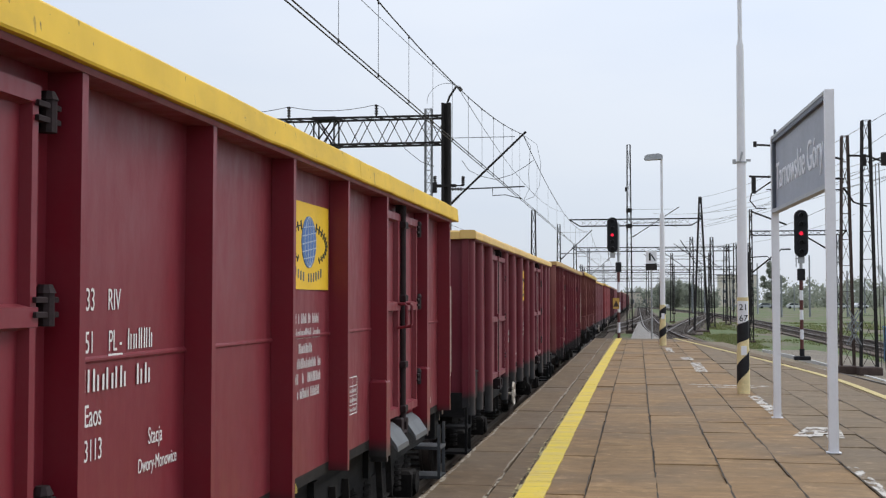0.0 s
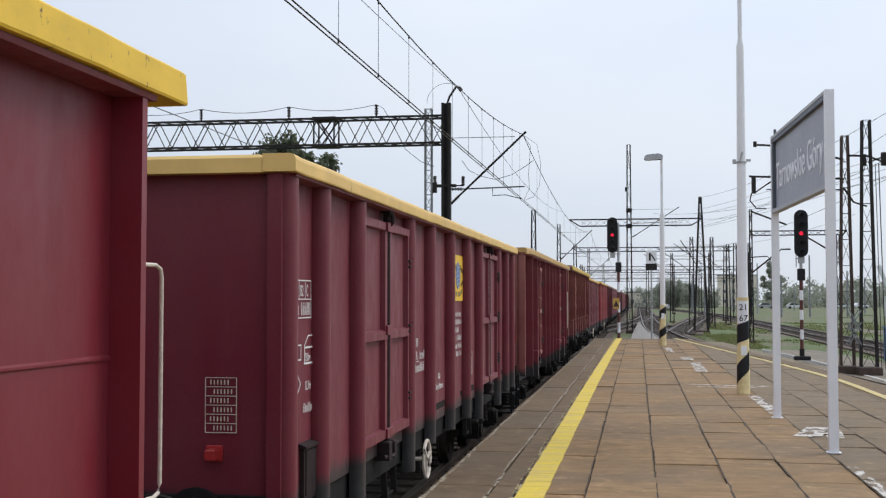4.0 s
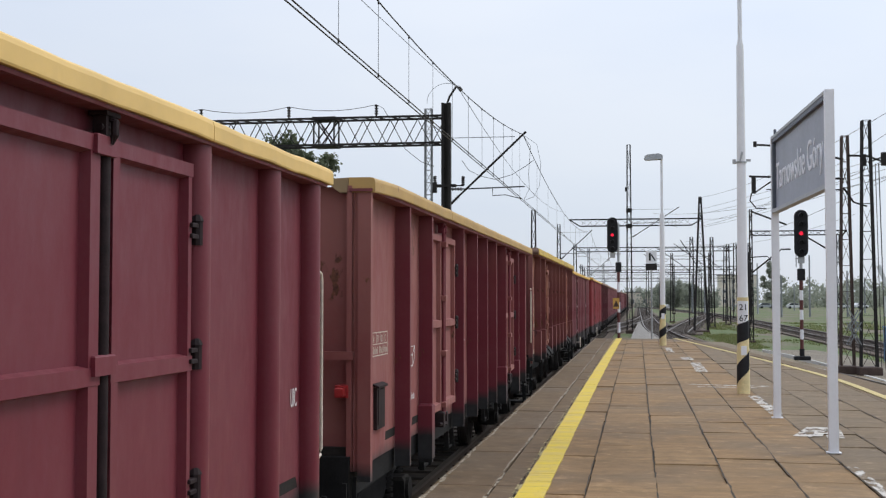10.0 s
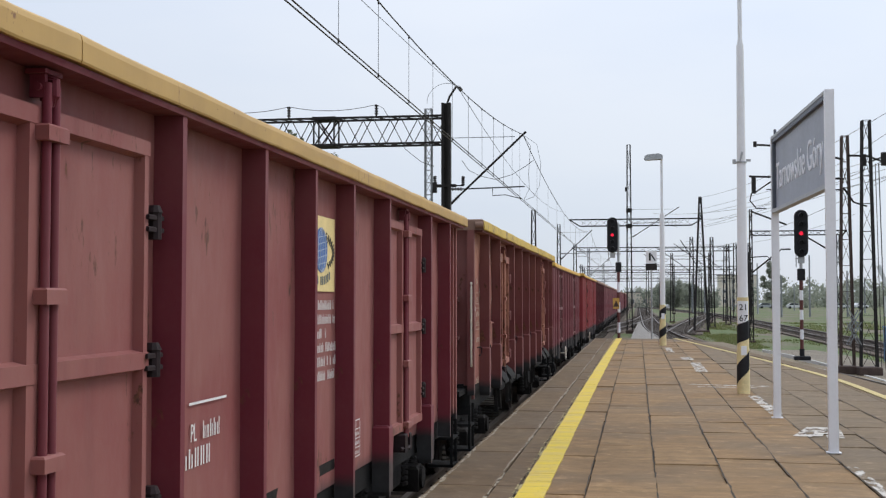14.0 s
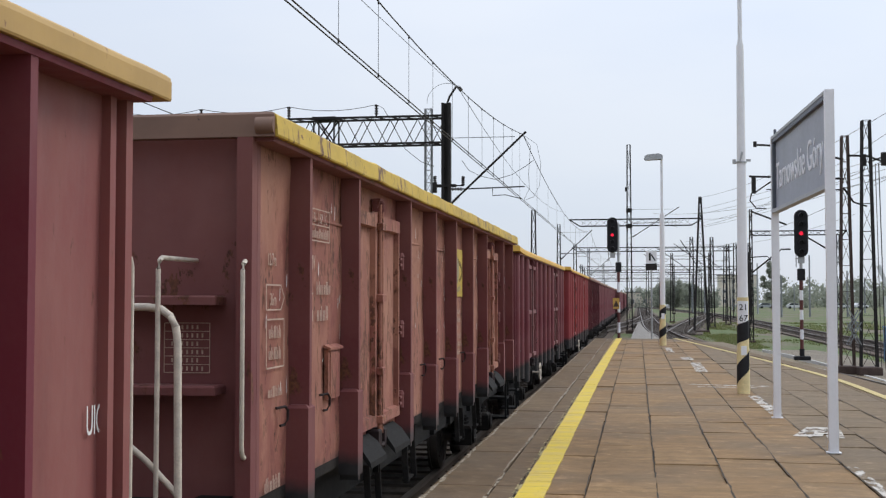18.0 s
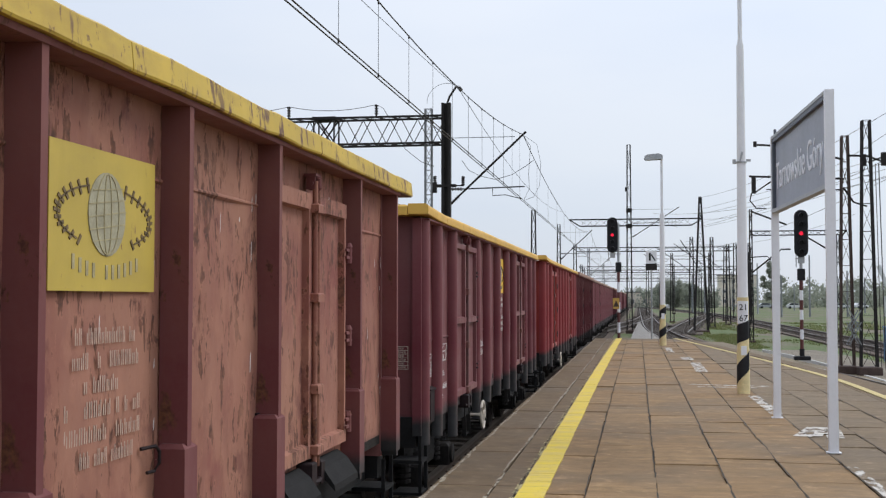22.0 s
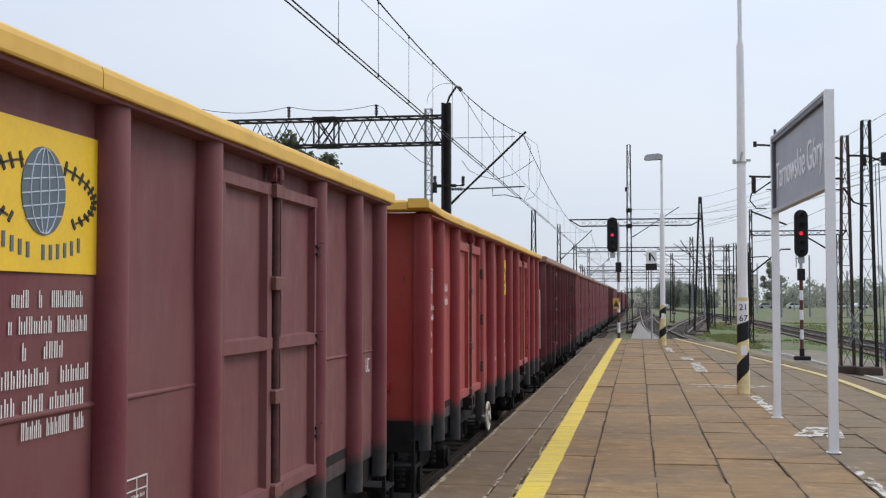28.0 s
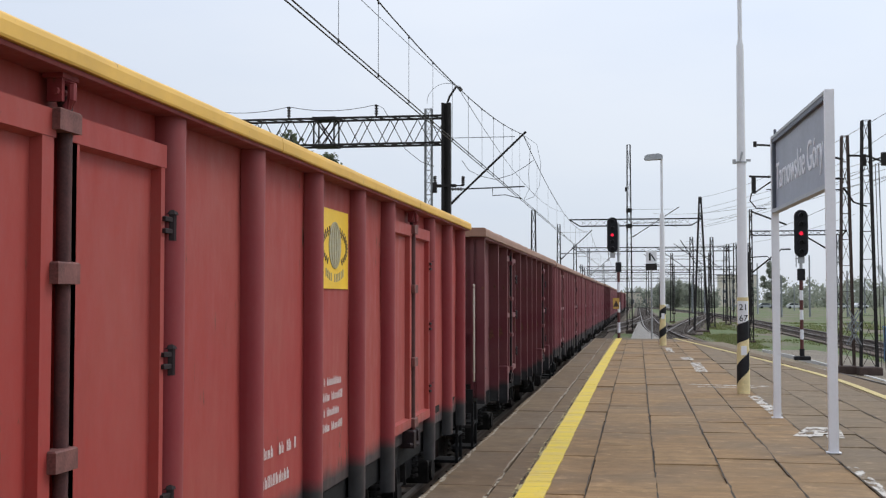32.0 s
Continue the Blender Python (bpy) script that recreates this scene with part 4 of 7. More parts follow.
        part("end_rim", b, spec.get("end_rim", rim_mat), root)
    if kind == "round":
        for sx in (1, -1):
            b = Build()
            b.prism([(xp - 0.03, rim_low - 0.003), (half + 0.012, rim_low - 0.003), (half + 0.008, rim_low - 0.018), (xp - 0.03, rim_low - 0.018)], lambda u, v, s: (sx * u, s, v), -0.02, L + 0.02)
            part("rim_underside", b, rib_mat, root)
    else:
        for sx in (1, -1):
            b = Build()
            b.prism([(xp - 0.03, rim_low - 0.003), (half + 0.012, rim_low - 0.003), (half + 0.006, rim_low - 0.026), (xp - 0.03, rim_low - 0.022)], lambda u, v, s: (sx * u, s, v), -0.02, L + 0.02)
            # takes the rib colour; where darker than the walls it deepens the rim's shade
            part("top_beam", b, rib_mat, root)
    # doors
    for (d0, d1) in T["doors"]:
        x0 = xp + 0.004
        dz0, dz1 = 1.14 if z_low < 1.1 else 1.29, min(2.93, rim_low - 0.105) if kind != "flat" else rim_low - 0.09
        zm = spec.get("mid_z", 2.02)
        gap = (0.042 if "bar_mat" not in spec else 0.050) if kind == "round" else 0.015
        b = Build()
        mid = (d0 + d1) / 2
        b.box(x0, d0, dz0, x0 + 0.018, mid - gap, dz1)
        b.box(x0, mid + gap, dz0, x0 + 0.018, d1, dz1)
        door = part("side_door", b, paint_mat, root)
        for (a, c) in ((d0, mid - gap - 0.005), (mid + gap + 0.005, d1)):
            b = Build()
            x1, x2 = x0 + 0.016, x0 + 0.062
            for (p, q) in ((dz1 - 0.085, dz1), (zm - 0.045, zm + 0.045), (dz0, dz0 + 0.09)) if kind != "rusty" and spec.get("mid_rail", True) else ((dz1 - 0.12, dz1), (dz0, dz0 + 0.10)):
                b.prism([(x1, p), (x2, p + 0.012), (x2, q - 0.012), (x1, q)], lambda u, v, s: (u, s, v), a, c)
            for (p, q) in ((a, a + 0.06), (c - 0.10, c) if c < mid else (c - 0.06, c)):
                b.prism([(x1, p), (x2 - 0.003, p + 0.01), (x2 - 0.003, q - 0.01), (x1, q)], lambda u, v, s: (u, v, s), dz0 + 0.02, dz1 - 0.02)
            if a > mid:
                b.prism([(x1, a), (x2 - 0.003, a + 0.01), (x2 - 0.003, a + 0.07), (x1, a + 0.08)], lambda u, v, s: (u, v, s), dz0 + 0.02, dz1 - 0.02)
            part("leaf_frame", b, paint_mat, door)
        b = Build()
        bar_mat = spec.get("bar_mat", MAT["darksteel"] if kind != "rusty" else paint_mat)
        zt = rim_low - 0.03
        if kind == "round":
            xb = x0 + (0.040 if "bar_mat" not in spec else 0.050)
            yb = mid + (0.012 if "bar_mat" not in spec else 0.030)
            b.tube([(xb, yb, dz0 - 0.05), (xb, yb, zt)], 0.026, 12)
        else:
            for dy in (-0.028, 0.034) if kind != "flat" else (0.0, 0.022):
                b.tube([(x0 + 0.075, mid + dy, dz0 - 0.05), (x0 + 0.075, mid + dy, min(zt, dz1 + 0.07))], 0.017 if kind != "flat" else 0.025, 10)
        part("locking_bar", b, MAT["grimybar"] if kind == "round" and "bar_mat" in spec else bar_mat, door, "dark vertical locking bar" if bar_mat == MAT["darksteel"] else "", smooth=True)
        for zz in ((dz1 - 0.045, 2.02, dz0 + 0.05) if "bar_mat" not in spec else (dz1 - 0.045, 2.36, 1.72, dz0 + 0.05)) if kind == "round" else (dz1 - 0.10, 2.28, 1.72, dz0 + 0.06):
            b = Build()
            if kind == "round":
                b.box(x0 + 0.02, mid - 0.12 if "bar_mat" not in spec else mid - 0.085, zz - 0.038, x0 + (0.078 if "bar_mat" not in spec else 0.092), mid + 0.06 if "bar_mat" not in spec else mid + 0.075, zz + 0.038, 0.006)
            else:
                b.box(x0 + 0.04, mid - (0.075 if kind != "flat" else 0.045), zz - 0.028, x0 + 0.11, mid + 0.07, zz + 0.028, 0.008)
            part("bar_clamp", b, bar_mat if kind == "flat" else MAT["clampbrown"] if kind == "round" and "bar_mat" in spec else paint_mat, door)
        if kind == "flat":
            for dy in (-0.13, 0.10):
                b = Build()
                b.tube([(x0 + 0.06, mid + dy, 2.23), (x0 + 0.125, mid + dy, 2.23), (x0 + 0.135, mid + dy, 2.21), (x0 + 0.135, mid + dy, 2.06), (x0 + 0.125, mid + dy, 2.04), (x0 + 0.06, mid + dy, 2.03)], 0.013, 8)
                part("door_handle", b, paint_mat, door, smooth=True)
        b = Build()
        zl = min(rim_low - 0.075, dz1 + 0.06)
        for dy in (-0.045, 0.025):
            b.box(x0 + 0.02, mid + dy, zl - 0.04, x0 + 0.075, mid + dy + 0.02, zl + 0.05, 0.008)
        b.box(x0 + 0.01, mid - 0.06, zl + 0.040, x0 + 0.085, mid + 0.06, zl + 0.056)
        b.tube([(x0 + 0.055, mid - 0.06, zl - 0.005), (x0 + 0.055, mid + 0.06, zl - 0.005)], 0.014, 8)
        b.tube([(x0 + 0.06, mid, zl + 0.04), (x0 + 0.09, mid, zl + 0.02), (x0 + 0.09, mid, zl - 0.03), (x0 + 0.07, mid, zl - 0.06)], 0.017, 8)
        part("top_lock", b, MAT["darksteel"] if kind == "flat" or (kind == "round" and "bar_mat" not in spec) else rib_mat, door, "hook lock under the rim")
        for yy, o in ((d1 + 0.02, 1), (d0 - 0.02, -1)):
            for zz in (2.58, 2.01, 1.42) if kind != "flat" else (2.90, 2.24, 1.56):
                b = Build()
                if o > 0:
                    for dz in (-0.032, 0.018):
                        b.box(x0 + 0.005, yy - 0.055, zz + dz, x0 + 0.074, yy + 0.10, zz + dz + 0.020, 0.004)
                    b.tube([(x0 + 0.052, yy + 0.045, zz - 0.062), (x0 + 0.052, yy + 0.045, zz + 0.062)], 0.032, 10)
                    b.tube([(x0 + 0.052, yy + 0.045, zz + 0.05), (x0 + 0.052, yy + 0.045, zz + 0.080)], 0.038, 10, 0.024)
                    b.box(x0 - 0.002, yy + 0.07, zz - 0.05, x0 + 0.04, yy + 0.115, zz + 0.05, 0.005)
                else:
                    b.box(x0 + 0.005, yy - 0.01, zz + 0.06, x0 + 0.05, yy + 0.035, zz + 0.16, 0.006)
                part("hinge", b, (MAT["darksteel"] if kind != "rusty" else rib_mat) if o > 0 else paint_mat, door)
        # catch at the foot of the door
        b = Build()
        b.box(x0 - 0.02, mid - 0.16, dz0 - 0.16, x0 + 0.10, mid - 0.05, dz0 - 0.01, 0.01)
        b.box(x0 - 0.02, mid + 0.05, dz0 - 0.16, x0 + 0.10, mid + 0.13, dz0 - 0.02, 0.01)
        b.tube([(x0 + 0.07, mid - 0.25, dz0 - 0.12), (x0 + 0.09, mid, dz0 - 0.14), (x0 + 0.07, mid + 0.22, dz0 - 0.10)], 0.018, 6)
        part("door_catch", b, MAT["darksteel"], door)
        if kind in ("flat", "rusty"):
            for (a, c) in ((d0 + 0.1, mid - 0.2), (mid + 0.12, d1 - 0.1)):
                b = Build()
                b.prism([(xp - 0.05, 1.23), (xp + 0.03, 1.26), (xp + 0.10, 1.21), (xp + 0.17, 1.11), (xp + 0.175, 1.07), (xp + 0.10, 1.15), (xp - 0.05, 1.17)], lambda u, v, s: (u, s, v), a, c)
                part("door_ledge", b, MAT["ledge"] if kind == "flat" else MAT["soot"], root, "bent grey steel ledge under the door")
    # underframe
    for sx in (1, -1):
        b = Build()
        xo = sx * (xp - (0.02 if z_low < 1.1 else 0.12))
        b.box(min(xo, xo - sx * 0.18), 0.02, 1.005, max(xo, xo - sx * 0.18), L - 0.02, max(1.115, z_low + 0.02))
        b.box(min(xo, xo - sx * 0.05), 0.02, 0.86, max(xo, xo - sx * 0.05), L - 0.02, 1.01)
        b.box(min(xo, xo - sx * 0.16), 0.02, 0.83, max(xo, xo - sx * 0.16), L - 0.02, 0.862)
        part("sole_bar", b, MAT["soot"], root, "black steel side beam")
    b = Build()
    b.box(-0.28, -0.1, 0.82, 0.28, L + 0.1, 1.1)
    for y in (3.6, 5.2, 6.3, 7.4, 9.0):
        b.box(-1.3, y - 0.05, 0.85, 1.3, y + 0.05, 1.06)
    b.box(-0.5, 5.5, 0.55, 0.1, 6.6, 0.85)
    b.tube([(0.6, 5.4, 0.66), (0.6, 6.8, 0.66)], 0.17, 10)
    part("underframe", b, MAT["soot"], root)
    for y in (3.2, 4.75, 7.9, 9.4):
        b = Build()
        b.beam((1.28, y, 0.95), (1.30, y, 0.58), 0.05, 0.02)
        b.beam((1.28, y, 0.60), (1.28, y + 0.38, 0.60), 0.04, 0.02)
        b.beam((1.28, y + 0.38, 0.95), (1.30, y + 0.38, 0.58), 0.05, 0.02)
        part("step", b, MAT["bogie"], root)
    for ye, o in ((0.0, -1), (L, 1)):
        b = Build()
        ya, yb = (-0.05, 0.14) if o < 0 else (L - 0.14, L + 0.05)
        b.box(-xp + 0.02, ya, 0.84, xp - 0.02, yb, 1.13)
        part("headstock", b, MAT["soot"], root)
        ylen = (PITCH_W - L) / 2 - 0.02
        for sx in (1, -1):
            b = Build()
            b.disc((sx * 0.875, ye + o * 0.065, 1.0), 'y', 0.18, 0.03, 16)
            b.tube([(sx * 0.875, ye + o * 0.05, 1.0), (sx * 0.875, ye + o * 0.36, 1.0)], 0.125, 12)
            b.tube([(sx * 0.875, ye + o * 0.3, 1.0), (sx * 0.875, ye + o * (ylen - 0.12), 1.0)], 0.085, 12)
            b.disc((sx * 0.875, ye + o * (ylen - 0.06), 1.0), 'y', 0.235, 0.05, 20)
            part("buffer", b, MAT["soot"], root, smooth=True)
        b = Build()
        b.box(-0.05, ye + o * 0.3 - 0.3, 0.9, 0.05, ye + o * 0.3 + 0.3, 1.0)
        b.tube([(0.3, ye + o * 0.04, 0.92), (0.3, ye + o * 0.30, 0.8), (0.3, ye + o * 0.45, 0.7), (0.22, ye + o * 0.6, 0.55), (0.1, ye + o * (ylen), 0.6)], 0.028, 8)
        b.tube([(0.0, ye + o * 0.35, 0.95), (0.0, ye + o * ylen, 0.88)], 0.035, 8)
        part("coupling", b, MAT["bogie"], root)
        # steps below the corner
        b = Build()
        for sx in (1,):
            for zz in (0.42, 0.72):
                b.box(sx * 1.12, ye + o * 0.12 - 0.17, zz, sx * 1.40, ye + o * 0.12 + 0.17, zz + 0.03)
            b.beam((1.38, ye + o * 0.12 - 0.15, 0.42), (1.38, ye + o * 0.12 - 0.15, 0.98), 0.03, 0.02)
            b.beam((1.38, ye + o * 0.12 + 0.15, 0.42), (1.38, ye + o * 0.12 + 0.15, 0.98), 0.03, 0.02)
        part("shunter_step", b, MAT["soot"] if kind != "flat" else MAT["ledge"], root)
        if spec.get("rails", "near far").find("near" if o < 0 else "far") >= 0:
            b = Build()
            zt, zb = {"rusty": (2.47, 1.44), "flat": (2.41, 1.46)}.get(kind, (2.45, 1.24))
            out = {"round": 0.26, "flat": 0.20}.get(kind, 0.13)
            xr, yr = xp + (0.01 if kind != "flat" else 0.09), ye + o * out
            b.tube([(xr - 0.02, ye + o * 0.02, zt), (xr - 0.005, yr - o * 0.05, zt), (xr, yr - o * 0.015, zt - 0.015), (xr, yr, zt - 0.05), (xr, yr, zb + 0.05), (xr, yr - o * 0.015, zb + 0.015), (xr - 0.005, yr - o * 0.05, zb), (xr - 0.02, ye + o * 0.02, zb)], 0.0125 if kind != "flat" else 0.009, 10)
            part("handrail", b, MAT["cream"], root, "pale bent grab rail", smooth=True)
            if kind == "rusty":
                b = Build()
                yq = ye + o * 0.40
                b.tube([(0.40, yq, 1.15), (0.40, yq, 2.16), (0.42, yq, 2.21), (0.47, yq, 2.23), (0.98, yq, 2.23), (1.05, yq, 2.22), (1.10, yq, 2.185), (1.13, yq, 2.13), (1.14, yq, 2.05), (1.15, yq, 1.15)], 0.020, 12)
                b.tube([(0.40, yq, 1.75), (0.78, yq, 1.62), (0.98, yq, 1.46), (1.14, yq, 1.30)], 0.016, 10)
                part("guard_rail", b, MAT["cream"], root, "cream bent guard rail", smooth=True)
                b = Build()
                b.tube([(1.04, ye - o * 0.11, 2.48), (1.04, ye + o * 0.37, 2.48), (1.04, ye + o * 0.40, 2.465), (1.04, ye + o * 0.415, 2.42), (1.04, ye + o * 0.42, 1.15)], 0.013, 10)
                part("grab_pole", b, MAT["cream"], root, "thin cream grab pole", smooth=True)
                b = Build()
                b.box(-1.25, min(ye, ye + o * 0.55), 1.10, 1.30, max(ye, ye + o * 0.55), 1.16)
                part("end_platform", b, MAT["soot"], root, "dark steel end platform")
    # bogies and wheels
    for yc in (L / 2 - 4.5, L / 2 + 4.5):
        b = Build()
        for sx in (1, -1):
            xa, xb = (0.96, 1.08) if sx > 0 else (-1.08, -0.96)
            b.prism([(-0.62, 0.52), (-0.5, 0.44), (0.5, 0.44), (0.62, 0.52), (1.22, 0.66), (1.22, 0.78), (0.6, 0.78), (0.4, 0.70), (-0.4, 0.70), (-0.6, 0.78), (-1.22, 0.78), (-1.22, 0.66)],
                    lambda u, v, s: (s, yc + u, v), xa, xb)
        b.box(-1.0, yc - 0.25, 0.52, 1.0, yc + 0.25, 0.82)
        bog = part("bogie", b, MAT["bogie"], root, "dark brown two-axle bogie")
        for sx in (1, -1):
            for ya in (-0.9, 0.9):
                b = Build()
                b.box(sx * 1.09 - 0.13, yc + ya - 0.15, 0.33, sx * 1.09 + 0.13, yc + ya + 0.15, 0.58, 0.03)
                b.disc((sx * 1.23, yc + ya, 0.46), 'x', 0.11, 0.04, 14)
                part("axle_box", b, MAT["bogie"], bog)
                b = Build()
                for dy in (-0.24, 0.24):
                    for k in range(5):
                        b.disc((sx * 1.05, yc + ya + dy, 0.43 + k * 0.055), 'z', 0.085, 0.03, 12)
                    b.tube([(sx * 1.05, yc + ya + dy, 0.40), (sx * 1.05, yc + ya + dy, 0.7)], 0.05, 8)
                part("spring", b, MAT["bogie"], bog)["kind"] = "stuff"
        for ya in (-0.9, 0.9):
            part("wheelset", wheel_mesh(), None, root, "worn steel wheels on an axle", at=pose(0, yc + ya, 0.46))
    if spec.get("end_grid"):
        b = Build()
        gx, gz, gw, gh = spec["end_grid"]
        ez = 0.11 if kind == "rusty" else 0.0
        for k in range(7):
            b.box(gx, ez - 0.006, gz + gh * k / 6 - 0.002, gx + gw, ez - 0.002, gz + gh * k / 6 + 0.002)
            if k < 6:
                for q in range(6):
                    b.box(gx + gw * (q + 2.4 - k % 2) / 9, ez - 0.006, gz + gh * (k + 0.25) / 6, gx + gw * (q + 2.7 - k % 2) / 9, ez - 0.002, gz + gh * (k + 0.75) / 6)
        for xx in (gx, gx + gw):
            b.box(xx - 0.002, ez - 0.006, gz, xx + 0.002, ez - 0.002, gz + gh)
        part("end_table", b, MAT["ghost" if kind == "rusty" else "cream"], root, "weathered stencilled table")["kind"] = "stuff"
    for k in range(spec.get("flakes", 0)):
        b = Build()
        yr = rng.choice(T["ribs"]) - rng.choice((0.10, 0.14, 0.3, 0.55)) * rng.uniform(0.7, 1.2)
        zr, w, h = rng.uniform(1.5, 2.9), rng.uniform(0.005, 0.014), rng.uniform(0.02, 0.13)
        xd = xp + 0.008
        b.add([(xd, yr, zr), (xd, yr + w, zr + h * 0.2), (xd, yr + w * 1.3, zr + h), (xd, yr + w * 0.4, zr + h * 0.8)], [(0, 1, 2, 3)])
        part("paint_flake", b, MAT["white"], root)
    if spec.get("handwheel"):
        b = Build()
        yh = spec["handwheel"]
        ring = [(half + 0.04, yh + 0.17 * math.cos(a), 0.80 + 0.17 * math.sin(a)) for a in (2 * math.pi * i / 20 for i in range(21))]
        b.tube(ring, 0.016, 6)
        for a in (0.3, 2.4, 4.5):
            b.beam((half + 0.04, yh, 0.80), (half + 0.04, yh + 0.17 * math.cos(a), 0.80 + 0.17 * math.sin(a)), 0.02)
        b.tube([(half - 0.3, yh, 0.80), (half + 0.05, yh, 0.80)], 0.02, 6)
        part("handwheel", b, MAT["cream"], root, "cream brake handwheel", smooth=True)
    # tail lamp bracket, document box, hooks
    b = Build()
    if spec.get("lamp", (1.07, 1.45)):
        lx, lz = spec.get("lamp", (1.07, 1.45))
        b.box(lx - 0.032, -0.09, lz - 0.03, lx + 0.032, -0.01, lz + 0.03, 0.008)
        b.box(lx - 0.05, -0.012, lz - 0.045, lx + 0.05, 0.10, lz + 0.045, 0.004)
        part("lamp_bracket", b, MAT["red"], root, "small red lamp bracket")
    bx = spec.get("box", 0.45)
    if bx:
        b = Build()
        bz = spec.get("box_z", 1.02)
        b.box(xp + 0.002, bx, bz, xp + 0.03, bx + 0.30, bz + 0.33)
        b.box(xp + 0.028, bx + 0.035, bz + 0.035, xp + 0.036, bx + 0.265, bz + 0.31)
        b.prism([(xp, bz + 0.34), (xp + 0.05, bz + 0.325), (xp + 0.05, bz + 0.34), (xp, bz + 0.36)], lambda u, v, s: (u, s, v), bx - 0.02, bx + 0.32)
        part("document_box", b, MAT["darksteel"] if kind != "rusty" else paint_mat, root, "rusty hinged document holder")
    for y in spec.get("hooks", ()):
        b = Build()
        b.tube([(xp + 0.01, y - 0.04, 1.65), (xp + 0.045, y + 0.03, 1.655), (xp + 0.05, y + 0.06, 1.63), (xp + 0.05, y + 0.06, 1.58), (xp + 0.04, y + 0.03, 1.55), (xp + 0.03, y - 0.02, 1.55)], 0.008, 8)
        part("rope_hook", b, MAT["darksteel"], root, smooth=True)
    # markings
    xt = xp + 0.65 * wav + 0.0005
    for item in spec.get("marks", ()):
        kind_m, y, z = item[0], item[1], item[2]
        mat = item[4] if len(item) > 4 else "white"
        if kind_m == "text":
            letters(root, item[3], y, z, item[5] if len(item) > 5 else 0.13, xt, mat)
        elif kind_m == "bars":
            w, h, cnt = item[3]
            b = Build()
            bars(b, xt, y, z, w, h, cnt, int(y * 100) + seed)
            part("stencil_line", b, MAT[mat], root)["kind"] = "stuff"
        elif kind_m == "grid":
            w, h, cols, rows = item[3]
            b = Build()
            frame_box(b, xt, y, z, y + w, z + h)
            for k in range(1, rows):
                b.box(xt, y, z + h * k / rows - 0.003, xt + 0.001, y + w, z + h * k / rows + 0.003)
            for k in range(1, cols):
                b.box(xt, y + w * k / cols - 0.003, z + h / rows, xt + 0.001, y + w * k / cols + 0.003, z + h)
            part("marking_grid", b, MAT[mat], root)
            if cols == 4 and rows == 2:
                for k, s in enumerate(("A", "B1", "B2", "C")):
                    letters(root, s, y + w * (k + 0.2) / 4, z + h * 0.58, h * 0.42, xt, mat)
            for r in range(rows - 1):
                b = Build()
                bars(b, xt, y + 0.03, z + h * r / rows + 0.02, w - 0.05, h / rows - 0.04, cols * 3, int(y * 77) + r)
                part("stencil_line", b, MAT[mat], root)["kind"] = "stuff"
        elif kind_m == "plate":
            b = Build()
            frame_box(b, xt, y, z, y + item[3][0], z + item[3][1], 0.009)
            part("marking_frame", b, MAT[mat], root)
        elif kind_m == "house":
            w, h = item[3]
            b = Build()
            frame_box(b, xt, y, z, y + w * 0.72, z + h * 0.62, 0.012)
            for (a, c, d, e) in ((y, z + h * 0.62, y + w * 0.28, z + h), (y + w * 0.28, z + h, y + w, z + h), (y + w, z + h, y + w, z + h * 0.4), (y + w, z + h * 0.4, y + w * 0.72, z), (y + w * 0.72, z + h * 0.62, y + w, z + h)):
                b.beam((xt, a, c), (xt, d, e), 0.002, 0.008)
            part("volume_sign", b, MAT[mat], root)
        elif kind_m == "arrow":
            w, h = item[3]
            b = Build()
            pts = [(y, z), (y + w * 0.8, z), (y + w, z + h / 2), (y + w * 0.8, z + h), (y, z + h), (y, z)]
            for (a, c), (d, e) in zip(pts, pts[1:]):
                b.beam((xt, a, c), (xt, d, e), 0.002, 0.008)
            part("area_sign", b, MAT[mat], root)
        elif kind_m == "sticker":
            w, h, sm, gm = item[3]
            sticker(root, xp + 0.65 * wav + 0.001, y, z, w, h, sm, gm)
        elif kind_m == "address":
            b = Build()
            for k, (a, c) in enumerate(((0.22, 0.78), (0.20, 0.82), (0.30, 0.62), (0.14, 0.84), (0.14, 0.84), (0.27, 0.80))):
                bars(b, xt, y + a * 0.95, z - k * 0.092, (c - a) * 0.95, 0.062, 17 if k != 2 else 8, k + seed)
            part("stencil_line", b, MAT[mat], root, "rows of small white lettering")["kind"] = "stuff"
            if mat == "white":
                letters(root, "fax", y - 0.06, z - 4 * 0.092, 0.085, xt, mat)
                letters(root, "e-mail:", y - 0.02, z - 5 * 0.092, 0.080, xt, mat)
                b = Build()
                frame_box(b, xt, y - 0.07, z - 3 * 0.092 - 0.02, y + 0.035, z - 3 * 0.092 + 0.082, 0.010)
                b.box(xt, y - 0.04, z - 3 * 0.092 - 0.005, xt + 0.001, y + 0.005, z - 3 * 0.092 + 0.04)
                part("telephone_sign", b, MAT[mat], root)
    return root


WHEEL = []


